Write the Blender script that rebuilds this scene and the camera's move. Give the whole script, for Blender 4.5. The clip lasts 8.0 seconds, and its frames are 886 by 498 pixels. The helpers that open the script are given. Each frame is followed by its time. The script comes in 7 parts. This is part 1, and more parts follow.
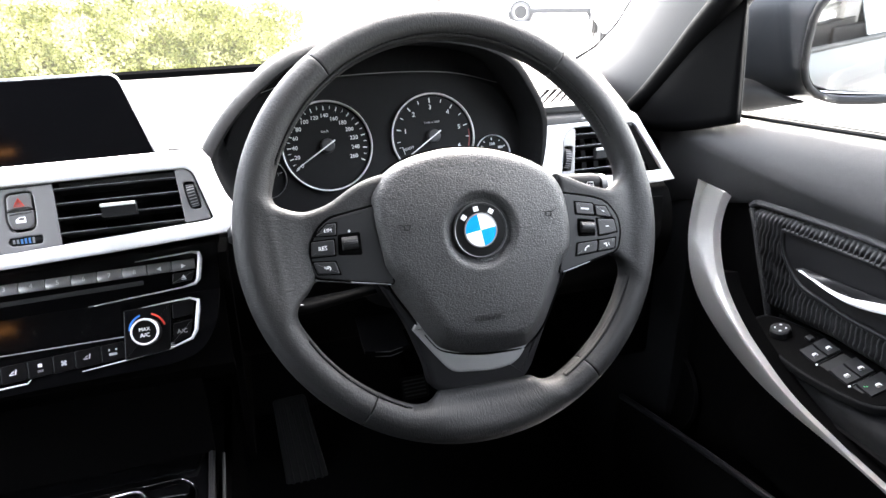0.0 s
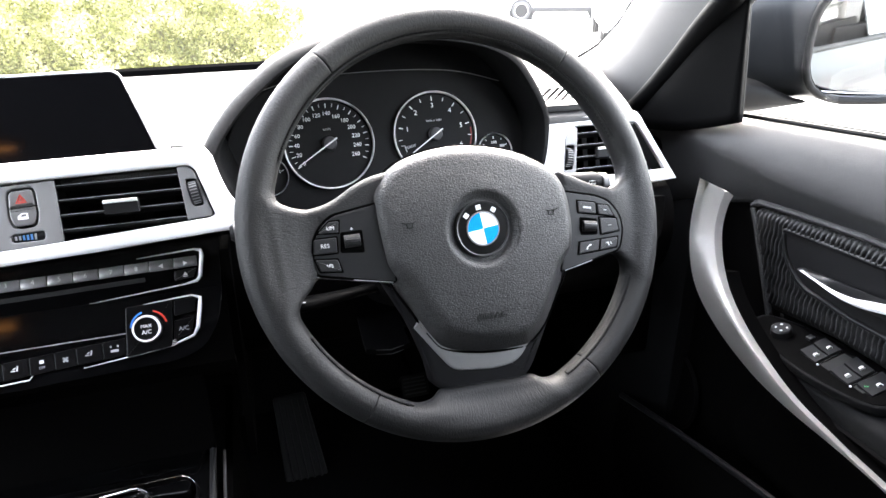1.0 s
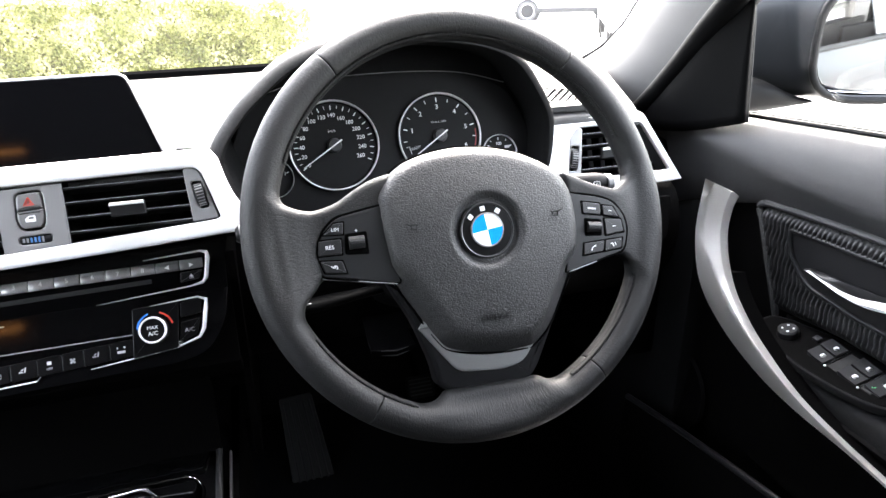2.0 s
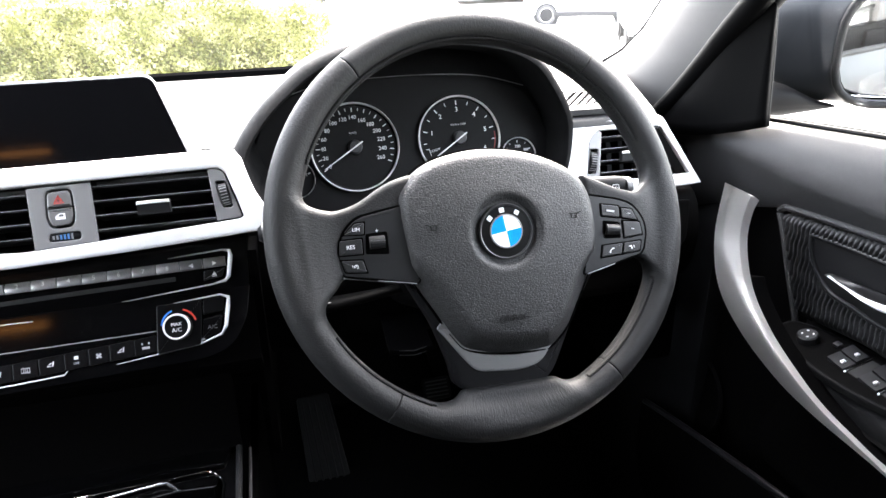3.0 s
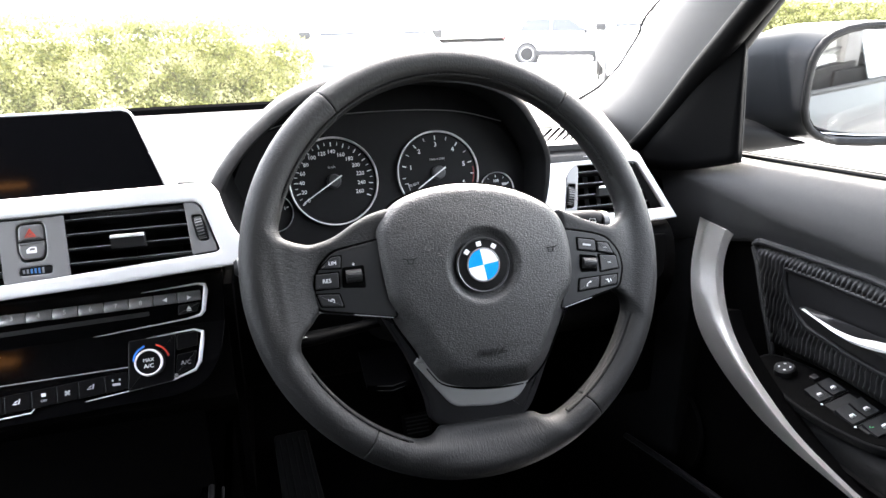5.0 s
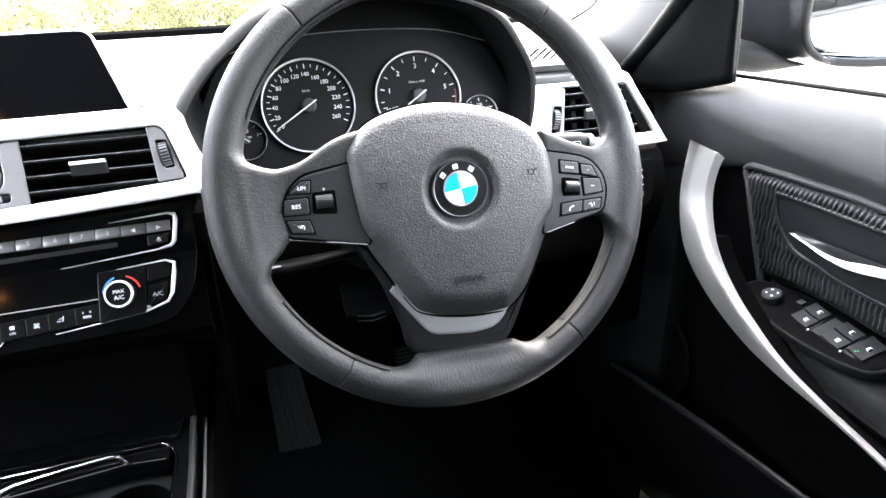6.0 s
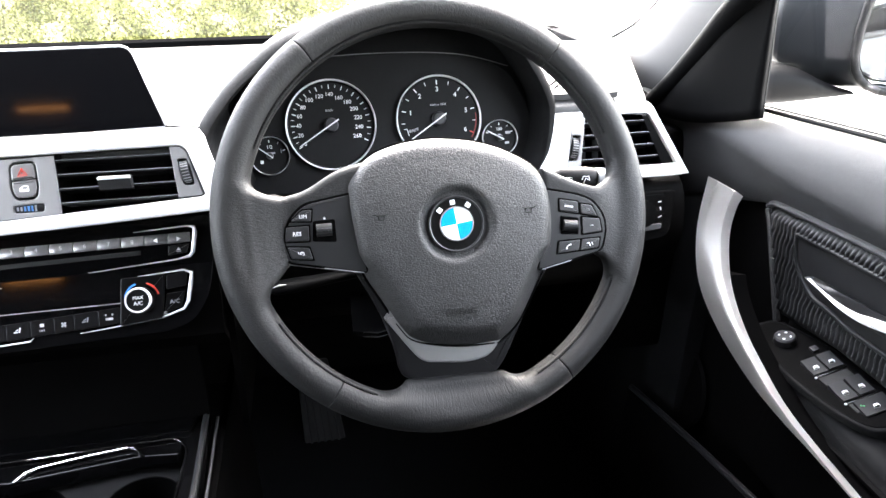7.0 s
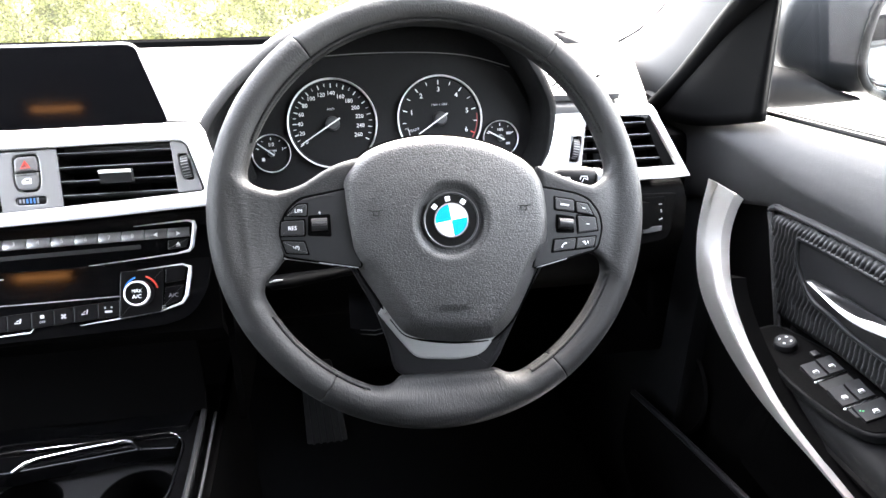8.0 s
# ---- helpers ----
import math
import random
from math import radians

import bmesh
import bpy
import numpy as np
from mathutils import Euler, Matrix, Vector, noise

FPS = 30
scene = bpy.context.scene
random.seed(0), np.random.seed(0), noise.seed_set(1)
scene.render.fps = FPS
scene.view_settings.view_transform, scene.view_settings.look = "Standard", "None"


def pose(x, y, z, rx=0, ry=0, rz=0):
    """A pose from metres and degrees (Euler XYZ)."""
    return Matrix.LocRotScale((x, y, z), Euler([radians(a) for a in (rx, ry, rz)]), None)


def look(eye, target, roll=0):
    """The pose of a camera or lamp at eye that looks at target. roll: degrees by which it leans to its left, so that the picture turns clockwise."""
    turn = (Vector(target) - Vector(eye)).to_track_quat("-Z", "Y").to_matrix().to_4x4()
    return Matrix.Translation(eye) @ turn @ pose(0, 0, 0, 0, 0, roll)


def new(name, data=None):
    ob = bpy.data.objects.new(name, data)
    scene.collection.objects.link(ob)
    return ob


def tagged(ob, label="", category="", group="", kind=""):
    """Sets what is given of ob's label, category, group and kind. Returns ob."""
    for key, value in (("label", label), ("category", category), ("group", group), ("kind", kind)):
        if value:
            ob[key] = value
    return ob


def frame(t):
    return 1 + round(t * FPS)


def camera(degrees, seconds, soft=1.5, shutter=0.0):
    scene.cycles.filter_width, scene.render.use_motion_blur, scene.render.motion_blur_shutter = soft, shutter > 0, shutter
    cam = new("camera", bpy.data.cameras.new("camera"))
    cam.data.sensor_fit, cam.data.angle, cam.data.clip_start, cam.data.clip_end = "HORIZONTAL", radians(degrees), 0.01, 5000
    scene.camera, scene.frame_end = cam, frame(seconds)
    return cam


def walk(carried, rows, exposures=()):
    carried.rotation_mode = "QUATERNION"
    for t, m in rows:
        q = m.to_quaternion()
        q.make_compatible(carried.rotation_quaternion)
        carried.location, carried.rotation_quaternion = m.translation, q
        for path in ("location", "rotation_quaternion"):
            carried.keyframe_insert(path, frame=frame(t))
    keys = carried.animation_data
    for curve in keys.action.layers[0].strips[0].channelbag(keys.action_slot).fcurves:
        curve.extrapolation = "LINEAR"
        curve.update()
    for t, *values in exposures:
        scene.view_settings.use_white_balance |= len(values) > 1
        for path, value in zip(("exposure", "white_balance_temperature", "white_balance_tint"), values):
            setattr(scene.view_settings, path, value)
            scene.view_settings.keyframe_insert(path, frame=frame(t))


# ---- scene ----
import itertools

cam = camera(68.5, 8.0, soft=1.5)
ROWS = [
    (0.0, -0.1636, -0.4870, 1.1278, 66.475, 1.219, -16.965),
    (0.5, -0.1653, -0.4863, 1.1280, 66.376, 1.133, -16.980),
    (1.0, -0.1658, -0.4865, 1.1276, 66.346, 0.980, -16.904),
    (2.5, -0.1639, -0.4897, 1.1284, 66.510, 1.529, -15.841),
    (3.0, -0.1684, -0.4930, 1.1285, 66.770, 1.370, -14.891),
    (3.5, -0.1732, -0.4910, 1.1296, 67.863, 0.743, -14.869),
    (4.0, -0.1676, -0.4903, 1.1326, 69.171, 0.867, -15.913),
    (4.2, -0.1647, -0.4948, 1.1327, 70.012, 0.995, -15.756),
    (5.3, -0.1629, -0.4930, 1.1253, 69.334, 0.891, -16.976),
    (5.5, -0.1613, -0.4867, 1.1219, 66.166, 0.729, -17.725),
    (5.8, -0.1560, -0.4780, 1.1089, 65.026, 0.500, -17.092),
    (6.0, -0.1432, -0.4830, 1.1101, 64.176, 1.276, -16.832),
    (6.2, -0.1464, -0.4808, 1.1173, 64.028, -2.023, -15.364),
    (6.5, -0.1229, -0.4889, 1.1412, 64.007, -1.209, -13.476),
    (6.8, -0.1012, -0.4912, 1.1484, 63.905, -0.846, -12.045),
    (7.0, -0.0942, -0.4945, 1.1479, 63.439, 0.301, -11.004),
    (7.3, -0.0859, -0.4941, 1.1410, 62.541, 0.335, -12.518),
    (7.5, -0.0778, -0.5024, 1.1357, 62.914, 0.729, -11.264),
    (8.0, -0.0815, -0.5022, 1.1402, 64.079, 0.042, -9.787),
]
walk(cam, [(t, pose(x, y, z, rx, ry, rz)) for t, x, y, z, rx, ry, rz in ROWS], [(0, 5.37, 6700, 11), (2.5, 5.28, 6700, 11), (4, 5.13, 6700, 11), (5.3, 5.02, 6700, 11), (5.5, 5.24, 6700, 11), (6, 6.07, 6700, 11), (6.5, 5.88, 6700, 11), (7, 5.84, 6700, 11), (7.5, 6.02, 6700, 11), (8, 6.07, 6700, 11)])

# ---- daylight ----
world = bpy.data.worlds.new("overcast_sky")
scene.world = world
world.use_nodes = True
wn, wl = world.node_tree.nodes, world.node_tree.links
wn.clear()
sky = wn.new("ShaderNodeTexSky")
sky.sky_type = "NISHITA"
sky.sun_disc = False
sky.sun_elevation, sky.sun_rotation = radians(41), radians(30)
sky.air_density, sky.dust_density = 1.0, 3.0
backing = wn.new("ShaderNodeBackground")
backing.inputs["Strength"].default_value = 0.15
wout = wn.new("ShaderNodeOutputWorld")
veil = wn.new("ShaderNodeHueSaturation")
veil.inputs["Saturation"].default_value = 0.4
wl.new(sky.outputs[0], veil.inputs["Color"])
wl.new(veil.outputs[0], backing.inputs["Color"])
wl.new(backing.outputs[0], wout.inputs["Surface"])
sun = new("sun", bpy.data.lights.new("sun", "SUN"))
sun.data.energy, sun.data.angle, sun.data.color = 0.6, radians(60), (1.0, 0.98, 0.95)
sun.matrix_world = look((4, 7, 7), (0, 0, 0))


# ---- materials ----
def surface(name, colour, rough=0.5, metal=0.0, grain=0.0, depth=0.0006, wear=0.12, cells=False, spots=6.0, coat=0.0, spec=0.5, rough_var=0.08, stretch=None, soft=0.16):
    """A painted, moulded or metal surface: tone varies at two scales; grain is the relief's features per metre."""
    m = bpy.data.materials.new(name)
    m.use_nodes = True
    n, l = m.node_tree.nodes, m.node_tree.links
    p = n["Principled BSDF"]
    co = n.new("ShaderNodeTexCoord")
    spot = co.outputs["Object"]
    if stretch:
        drawn = n.new("ShaderNodeMapping")
        drawn.inputs["Scale"].default_value = stretch
        l.new(spot, drawn.inputs["Vector"])
        spot = drawn.outputs["Vector"]
    big, small = n.new("ShaderNodeTexNoise"), n.new("ShaderNodeTexNoise")
    big.inputs["Scale"].default_value, big.inputs["Detail"].default_value = spots, 4
    small.inputs["Scale"].default_value, small.inputs["Detail"].default_value = max(grain, 90.0) * 0.5, 3
    both = n.new("ShaderNodeMath")
    both.operation = "MULTIPLY_ADD"
    both.inputs[1].default_value = 0.5
    half = n.new("ShaderNodeMath")
    half.operation = "MULTIPLY"
    half.inputs[1].default_value = 0.5
    l.new(spot, big.inputs["Vector"])
    l.new(spot, small.inputs["Vector"])
    l.new(small.outputs["Fac"], half.inputs[0])
    l.new(big.outputs["Fac"], both.inputs[0])
    l.new(half.outputs[0], both.inputs[2])
    ramp = n.new("ShaderNodeMix")
    ramp.data_type = "RGBA"
    ramp.inputs["A"].default_value = (*[c * (1 - wear) for c in colour], 1)
    ramp.inputs["B"].default_value = (*[min(1, c * (1 + wear)) for c in colour], 1)
    l.new(both.outputs[0], ramp.inputs["Factor"])
    l.new(ramp.outputs["Result"], p.inputs["Base Color"])
    rr = n.new("ShaderNodeMapRange")
    rr.inputs["To Min"].default_value, rr.inputs["To Max"].default_value = max(0.02, rough - rough_var), min(1, rough + rough_var)
    l.new(both.outputs[0], rr.inputs["Value"])
    l.new(rr.outputs[0], p.inputs["Roughness"])
    p.inputs["Metallic"].default_value = metal
    p.inputs["Specular IOR Level"].default_value = spec
    p.inputs["Coat Weight"].default_value = coat
    p.inputs["Coat Roughness"].default_value = 0.05
    if grain:
        if cells:
            tex = n.new("ShaderNodeTexVoronoi")
            tex.feature = "DISTANCE_TO_EDGE"
            tex.inputs["Scale"].default_value = grain
            warp = n.new("ShaderNodeTexNoise")
            warp.inputs["Scale"].default_value, warp.inputs["Detail"].default_value = grain * 0.35, 2
            add = n.new("ShaderNodeVectorMath")
            add.operation = "MULTIPLY_ADD"
            add.inputs[1].default_value = (2.2 / grain,) * 3
            l.new(spot, warp.inputs["Vector"])
            l.new(warp.outputs["Color"], add.inputs[0])
            l.new(spot, add.inputs[2])
            l.new(add.outputs[0], tex.inputs["Vector"])
            height = n.new("ShaderNodeMapRange")
            height.interpolation_type = "SMOOTHSTEP"
            height.inputs["From Max"].default_value = soft
            l.new(tex.outputs["Distance"], height.inputs["Value"])
            out = height.outputs[0]
        else:
            tex = n.new("ShaderNodeTexNoise")
            tex.inputs["Scale"].default_value, tex.inputs["Detail"].default_value = grain, 4
            l.new(spot, tex.inputs["Vector"])
            out = tex.outputs["Fac"]
        bump = n.new("ShaderNodeBump")
        bump.inputs["Strength"].default_value = 1.0
        bump.inputs["Distance"].default_value = depth
        l.new(out, bump.inputs["Height"])
        l.new(bump.outputs[0], p.inputs["Normal"])
    return m


def hide(name, colour, rough):
    """Fine leather whose short wrinkles run across the tube that it is stretched over (the mesh carries the way along and across it)."""
    m = surface(name, colour, rough, wear=0.07, spec=0.22, rough_var=0.05)
    n, l = m.node_tree.nodes, m.node_tree.links
    at, out = n.new("ShaderNodeAttribute"), None
    at.attribute_name = "along"
    for along, across, share in ((600.0, 330.0, 0.58), (1200.0, 900.0, 0.42)):
        mp, tx, ml = n.new("ShaderNodeMapping"), n.new("ShaderNodeTexNoise"), n.new("ShaderNodeMath")
        mp.inputs["Scale"].default_value = (along, across, across)
        tx.inputs["Scale"].default_value, tx.inputs["Detail"].default_value, tx.inputs["Distortion"].default_value = 1.0, 2.0, 0.8
        ml.operation = "MULTIPLY_ADD"
        ml.inputs[1].default_value = share
        l.new(at.outputs["Vector"], mp.inputs["Vector"])
        l.new(mp.outputs[0], tx.inputs["Vector"])
        l.new(tx.outputs["Fac"], ml.inputs[0])
        if out:
            l.new(out, ml.inputs[2])
        else:
            ml.inputs[2].default_value = 0.0
        out = ml.outputs[0]
    bump = n.new("ShaderNodeBump")
    bump.inputs["Distance"].default_value = 0.00062
    l.new(out, bump.inputs["Height"])
    l.new(bump.outputs[0], n["Principled BSDF"].inputs["Normal"])
    return m


def lit(name, colour, power):
    m = bpy.data.materials.new(name)
    m.use_nodes = True
    p = m.node_tree.nodes["Principled BSDF"]
    p.inputs["Base Color"].default_value = (*colour, 1)
    p.inputs["Emission Color"].default_value = (*colour, 1)
    p.inputs["Emission Strength"].default_value = power
    return m


def brushed(name, colour, rough, scale=(40, 900, 900), depth=0.00004, metal=1.0):
    """Satin metal with a fine directional grain."""
    m = surface(name, colour, rough, metal, 0, wear=0.05)
    n, l = m.node_tree.nodes, m.node_tree.links
    co, mp, tx, bp = n.new("ShaderNodeTexCoord"), n.new("ShaderNodeMapping"), n.new("ShaderNodeTexNoise"), n.new("ShaderNodeBump")
    mp.inputs["Scale"].default_value = scale
    tx.inputs["Scale"].default_value = 1.0
    bp.inputs["Distance"].default_value = depth
    l.new(co.outputs["Object"], mp.inputs[0])
    l.new(mp.outputs[0], tx.inputs["Vector"])
    l.new(tx.outputs["Fac"], bp.inputs["Height"])
    l.new(bp.outputs[0], n["Principled BSDF"].inputs["Normal"])
    return m


def glass(name, tint=(1, 1, 1), gloss=0.06, haze=0.0, grazing=False):
    """A thin pane: clear, with a faint reflection; a translucent share can veil the view as glare would."""
    m = bpy.data.materials.new(name)
    m.use_nodes = True
    n, l = m.node_tree.nodes, m.node_tree.links
    n.clear()
    a, b, mix, out = n.new("ShaderNodeBsdfTransparent"), n.new("ShaderNodeBsdfGlossy"), n.new("ShaderNodeMixShader"), n.new("ShaderNodeOutputMaterial")
    a.inputs["Color"].default_value = (*tint, 1)
    b.inputs["Roughness"].default_value = 0.02
    mix.inputs[0].default_value = gloss
    if grazing:
        facing, steep, share = n.new("ShaderNodeLayerWeight"), n.new("ShaderNodeMath"), n.new("ShaderNodeMath")
        steep.operation, share.operation = "POWER", "MULTIPLY_ADD"
        steep.inputs[1].default_value, share.inputs[1].default_value, share.inputs[2].default_value = 3.0, 0.95, gloss
        l.new(facing.outputs["Facing"], steep.inputs[0])
        l.new(steep.outputs[0], share.inputs[0])
        l.new(share.outputs[0], mix.inputs[0])
    l.new(a.outputs[0], mix.inputs[1])
    l.new(b.outputs[0], mix.inputs[2])
    film, hazed = n.new("ShaderNodeBsdfTranslucent"), n.new("ShaderNodeMixShader")
    film.inputs["Color"].default_value = (0.9, 0.9, 0.9, 1)
    hazed.inputs[0].default_value = haze
    l.new(mix.outputs[0], hazed.inputs[1])
    l.new(film.outputs[0], hazed.inputs[2])
    l.new((hazed if haze else mix).outputs[0], out.inputs["Surface"])
    return m


LEATHER = hide("black_leather", (0.0107, 0.0107, 0.0108), 0.52)
PAD = surface("grained_airbag_vinyl", (0.0188, 0.0187, 0.0188), 0.48, grain=470, depth=0.00021, cells=True, wear=0.06, spec=0.42, rough_var=0.03, stretch=(0.8, 1.15, 1.0), soft=0.2)
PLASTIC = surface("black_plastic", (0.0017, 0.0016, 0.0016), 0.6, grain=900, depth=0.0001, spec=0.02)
CORNERBLACK = surface("deep_black_plastic", (0.0018, 0.0018, 0.0019), 0.5, grain=900, depth=0.00008, spec=0.02)
SATIN_BLACK = surface("satin_black_trim", (0.007, 0.007, 0.0075), 0.4, grain=0, spec=0.22)
CLIMATEKEY = surface("semi_gloss_black_key", (0.0042, 0.0042, 0.0045), 0.3, spec=0.12)
PANEL = surface("satin_graphite_trim", (0.014, 0.014, 0.0147), 0.42, spec=0.3)
SWITCH = surface("dark_grey_switch", (0.045, 0.045, 0.0465), 0.45)
SWITCHKEY = surface("satin_black_key", (0.015, 0.015, 0.0157), 0.42, spec=0.4)
BUTTON = surface("black_button_rubber", (0.009, 0.009, 0.0096), 0.5, grain=1200, depth=0.00005, spec=0.35)
GLOSS = surface("piano_black_plastic", (0.002, 0.002, 0.0022), 0.08, rough_var=0.03, spec=0.25)
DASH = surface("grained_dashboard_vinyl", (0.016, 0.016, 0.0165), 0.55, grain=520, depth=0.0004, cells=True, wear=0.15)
# Darker copy of the dashboard vinyl: the hood's inner shade is in the colour.
HOOD = surface("shaded_hood_vinyl", (0.0050, 0.0050, 0.0052), 0.6, grain=520, depth=0.0002, cells=True, spec=0.07)
DOORPAD = surface("soft_black_door_vinyl", (0.0155, 0.0155, 0.016), 0.5, grain=700, depth=0.00016, cells=True, wear=0.15, spec=0.4)
ARMREST = surface("dark_armrest_vinyl", (0.0036, 0.0036, 0.0038), 0.55, grain=700, depth=0.00012, cells=True, wear=0.15, spec=0.07)
FABRIC = surface("ribbed_black_fabric", (0.012, 0.012, 0.0125), 0.55, grain=1500, depth=0.0002, wear=0.3, spec=0.4)
CARPET = surface("black_carpet", (0.0075, 0.0075, 0.0078), 0.95, grain=700, depth=0.002, wear=0.4, spec=0.03)
SILVER = brushed("satin_silver_trim", (0.72, 0.715, 0.71), 0.45, metal=0.25)
KEY = surface("satin_graphite_key", (0.27, 0.265, 0.262), 0.34, metal=0.3, spec=0.8)
GREY = surface("satin_grey_plastic", (0.185, 0.182, 0.182), 0.40, metal=0.2, grain=0)
GREYKEY = surface("satin_dark_grey_key", (0.115, 0.113, 0.113), 0.38)
CHROME = surface("polished_chrome", (0.85, 0.85, 0.85), 0.12, metal=1.0, wear=0.03)
BLADE = brushed("satin_graphite_metal", (0.245, 0.243, 0.240), 0.32, metal=0.4)
STALK = surface("matt_black_lever", (0.010, 0.010, 0.0105), 0.6, spec=0.12)
DARKMETAL = brushed("satin_dark_metal", (0.36, 0.36, 0.365), 0.36, metal=0.3)
PRINT = surface("white_print", (0.75, 0.75, 0.75), 0.6, wear=0.03)
SOFTPRINT = surface("grey_print", (0.42, 0.42, 0.43), 0.6, wear=0.05)
REDPRINT = surface("red_print", (0.6, 0.05, 0.03), 0.5)
BLUEPRINT = surface("blue_print", (0.03, 0.22, 0.75), 0.5)
FADEDBLUE = surface("faded_blue_print", (0.04, 0.13, 0.30), 0.5)
SOFTGREY = surface("dim_grey_print", (0.16, 0.16, 0.165), 0.5)
BADGEBLUE = surface("blue_enamel", (0.0, 0.27, 0.75), 0.2, coat=0.5)
BADGEWHITE = surface("white_enamel", (0.85, 0.85, 0.85), 0.2, coat=0.5)
DIALBLACK = surface("matt_black_dial", (0.0072, 0.0072, 0.0076), 0.6, spec=0.12)
HUBGREY = surface("dark_grey_hub", (0.03, 0.03, 0.031), 0.35)
DARKRED = surface("dark_red_print", (0.20, 0.018, 0.016), 0.5)
SCREENGLASS = surface("switched_off_display_glass", (0.0015, 0.0015, 0.0018), 0.07, wear=0.02, rough_var=0.02, spec=0.24)
PILLAR = surface("light_grey_pillar_cloth", (0.028, 0.0272, 0.0258), 0.85, grain=1400, depth=0.0002, wear=0.06)
LINER = surface("anthracite_headlining", (0.016, 0.016, 0.016), 0.9, grain=900, depth=0.0003, wear=0.06)
PAINT = surface("dark_grey_car_paint", (0.009, 0.0105, 0.0125), 0.4, spec=0.25, coat=0.08)
HANDLE = brushed("satin_silver_metal", (0.97, 0.925, 0.87), 0.42, metal=0.82)
ENAMEL = surface("black_enamel", (0.003, 0.003, 0.003), 0.35, spec=0.15, wear=0.02)
FOOT = surface("matt_black_plastic", (0.005, 0.005, 0.0053), 0.55, spec=0.1)
FOOTRUBBER = surface("worn_black_rubber", (0.014, 0.014, 0.0145), 0.6, grain=500, depth=0.0004, spec=0.2)
MIRRORFOOT = surface("satin_black_foot_plastic", (0.0016, 0.0016, 0.0018), 0.5, spec=0.03)
RUBBER = surface("black_rubber", (0.005, 0.005, 0.005), 0.6, spec=0.08)
SHELLGREY = surface("dark_grey_mirror_shell", (0.008, 0.009, 0.0105), 0.45, spec=0.3)
BODYPAINT = surface("glossy_dark_grey_car_paint", (0.008, 0.0088, 0.0102), 0.35, spec=0.06)
TINTGLASS = surface("tinted_side_glass", (0.01, 0.011, 0.012), 0.04, rough_var=0.01)
MIRROR = surface("mirror_glass", (0.9, 0.92, 0.93), 0.02, metal=1.0, wear=0.01, rough_var=0.01)
LAMPLENS = lit("amber_lamp_lens", (1.0, 0.42, 0.12), 0.34)
SIDEPANE = glass("clear_side_glass", tint=(0.86, 0.87, 0.86), gloss=0.006, grazing=True)
# The translucent share stands in for glare that pales the view outside.
SCREENPANE = glass("hazed_windscreen_glass", haze=0.0022)
THREAD = surface("black_sewing_thread", (0.004, 0.004, 0.0042), 0.6, spec=0.15)
# Flat near-black; on solid plates it stands in for the dark of openings.
VOID = surface("flat_near_black", (0.002, 0.002, 0.002), 0.9, spec=0.0)
STITCH = surface("black_thread", (0.008, 0.008, 0.008), 0.7, spec=0.3)


# ---- mesh helpers ----
def inset(loop, d):
    """The closed outline moved inwards by d (it runs counter-clockwise)."""
    out, k = [], len(loop)
    for i in range(k):
        a, b, c = Vector(loop[i - 1][:2]), Vector(loop[i][:2]), Vector(loop[(i + 1) % k][:2])
        e, f = (b - a), (c - b)
        if e.length < 1e-9 or f.length < 1e-9:
            out.append(tuple(b))
            continue
        n1, n2 = Vector((-e.y, e.x)).normalized(), Vector((-f.y, f.x)).normalized()
        s = n1 + n2
        s = s / max(s.length_squared / 2, 0.35)
        out.append((b.x + s.x * d, b.y + s.y * d))
    return out


def area(loop):
    return sum(loop[i - 1][0] * loop[i][1] - loop[i][0] * loop[i - 1][1] for i in range(len(loop))) / 2


def rounded(points, r, seg=4):
    """Rounds the corners of an outline; r is one radius or one for each corner."""
    out, k = [], len(points)
    for i in range(k):
        a, b, c = Vector(points[i - 1]), Vector(points[i]), Vector(points[(i + 1) % k])
        ri = r[i] if isinstance(r, (list, tuple)) else r
        d = min(ri, (a - b).length * 0.49, (c - b).length * 0.49)
        if d < 1e-5:
            out.append(tuple(b))
            continue
        p, q = b + (a - b).normalized() * d, b + (c - b).normalized() * d
        for s in range(seg + 1):
            u = s / seg
            out.append(tuple((1 - u) ** 2 * p + 2 * u * (1 - u) * b + u * u * q))
    return out


def smooth(points, closed=True, steps=4):
    """A Catmull-Rom curve through points of any dimension."""
    pts, out, k = [Vector(p) for p in points], [], len(points)
    for i in range(k if closed else k - 1):
        if closed:
            a, b, c, d = pts[i - 1], pts[i], pts[(i + 1) % k], pts[(i + 2) % k]
        else:
            a, b, c, d = pts[max(i - 1, 0)], pts[i], pts[i + 1], pts[min(i + 2, k - 1)]
        for s in range(steps):
            t = s / steps
            out.append(tuple(0.5 * (2 * b + (c - a) * t + (2 * a - 5 * b + 4 * c - d) * t * t + (3 * b - a - 3 * c + d) * t ** 3)))
    if not closed:
        out.append(tuple(pts[-1]))
    return out


def circle(r, k=32, cx=0.0, cy=0.0, a0=0.0, a1=360.0):
    n = k if a1 - a0 >= 360 else k + 1
    return [(cx + r * math.cos(radians(a0 + (a1 - a0) * i / k)), cy + r * math.sin(radians(a0 + (a1 - a0) * i / k))) for i in range(n)]


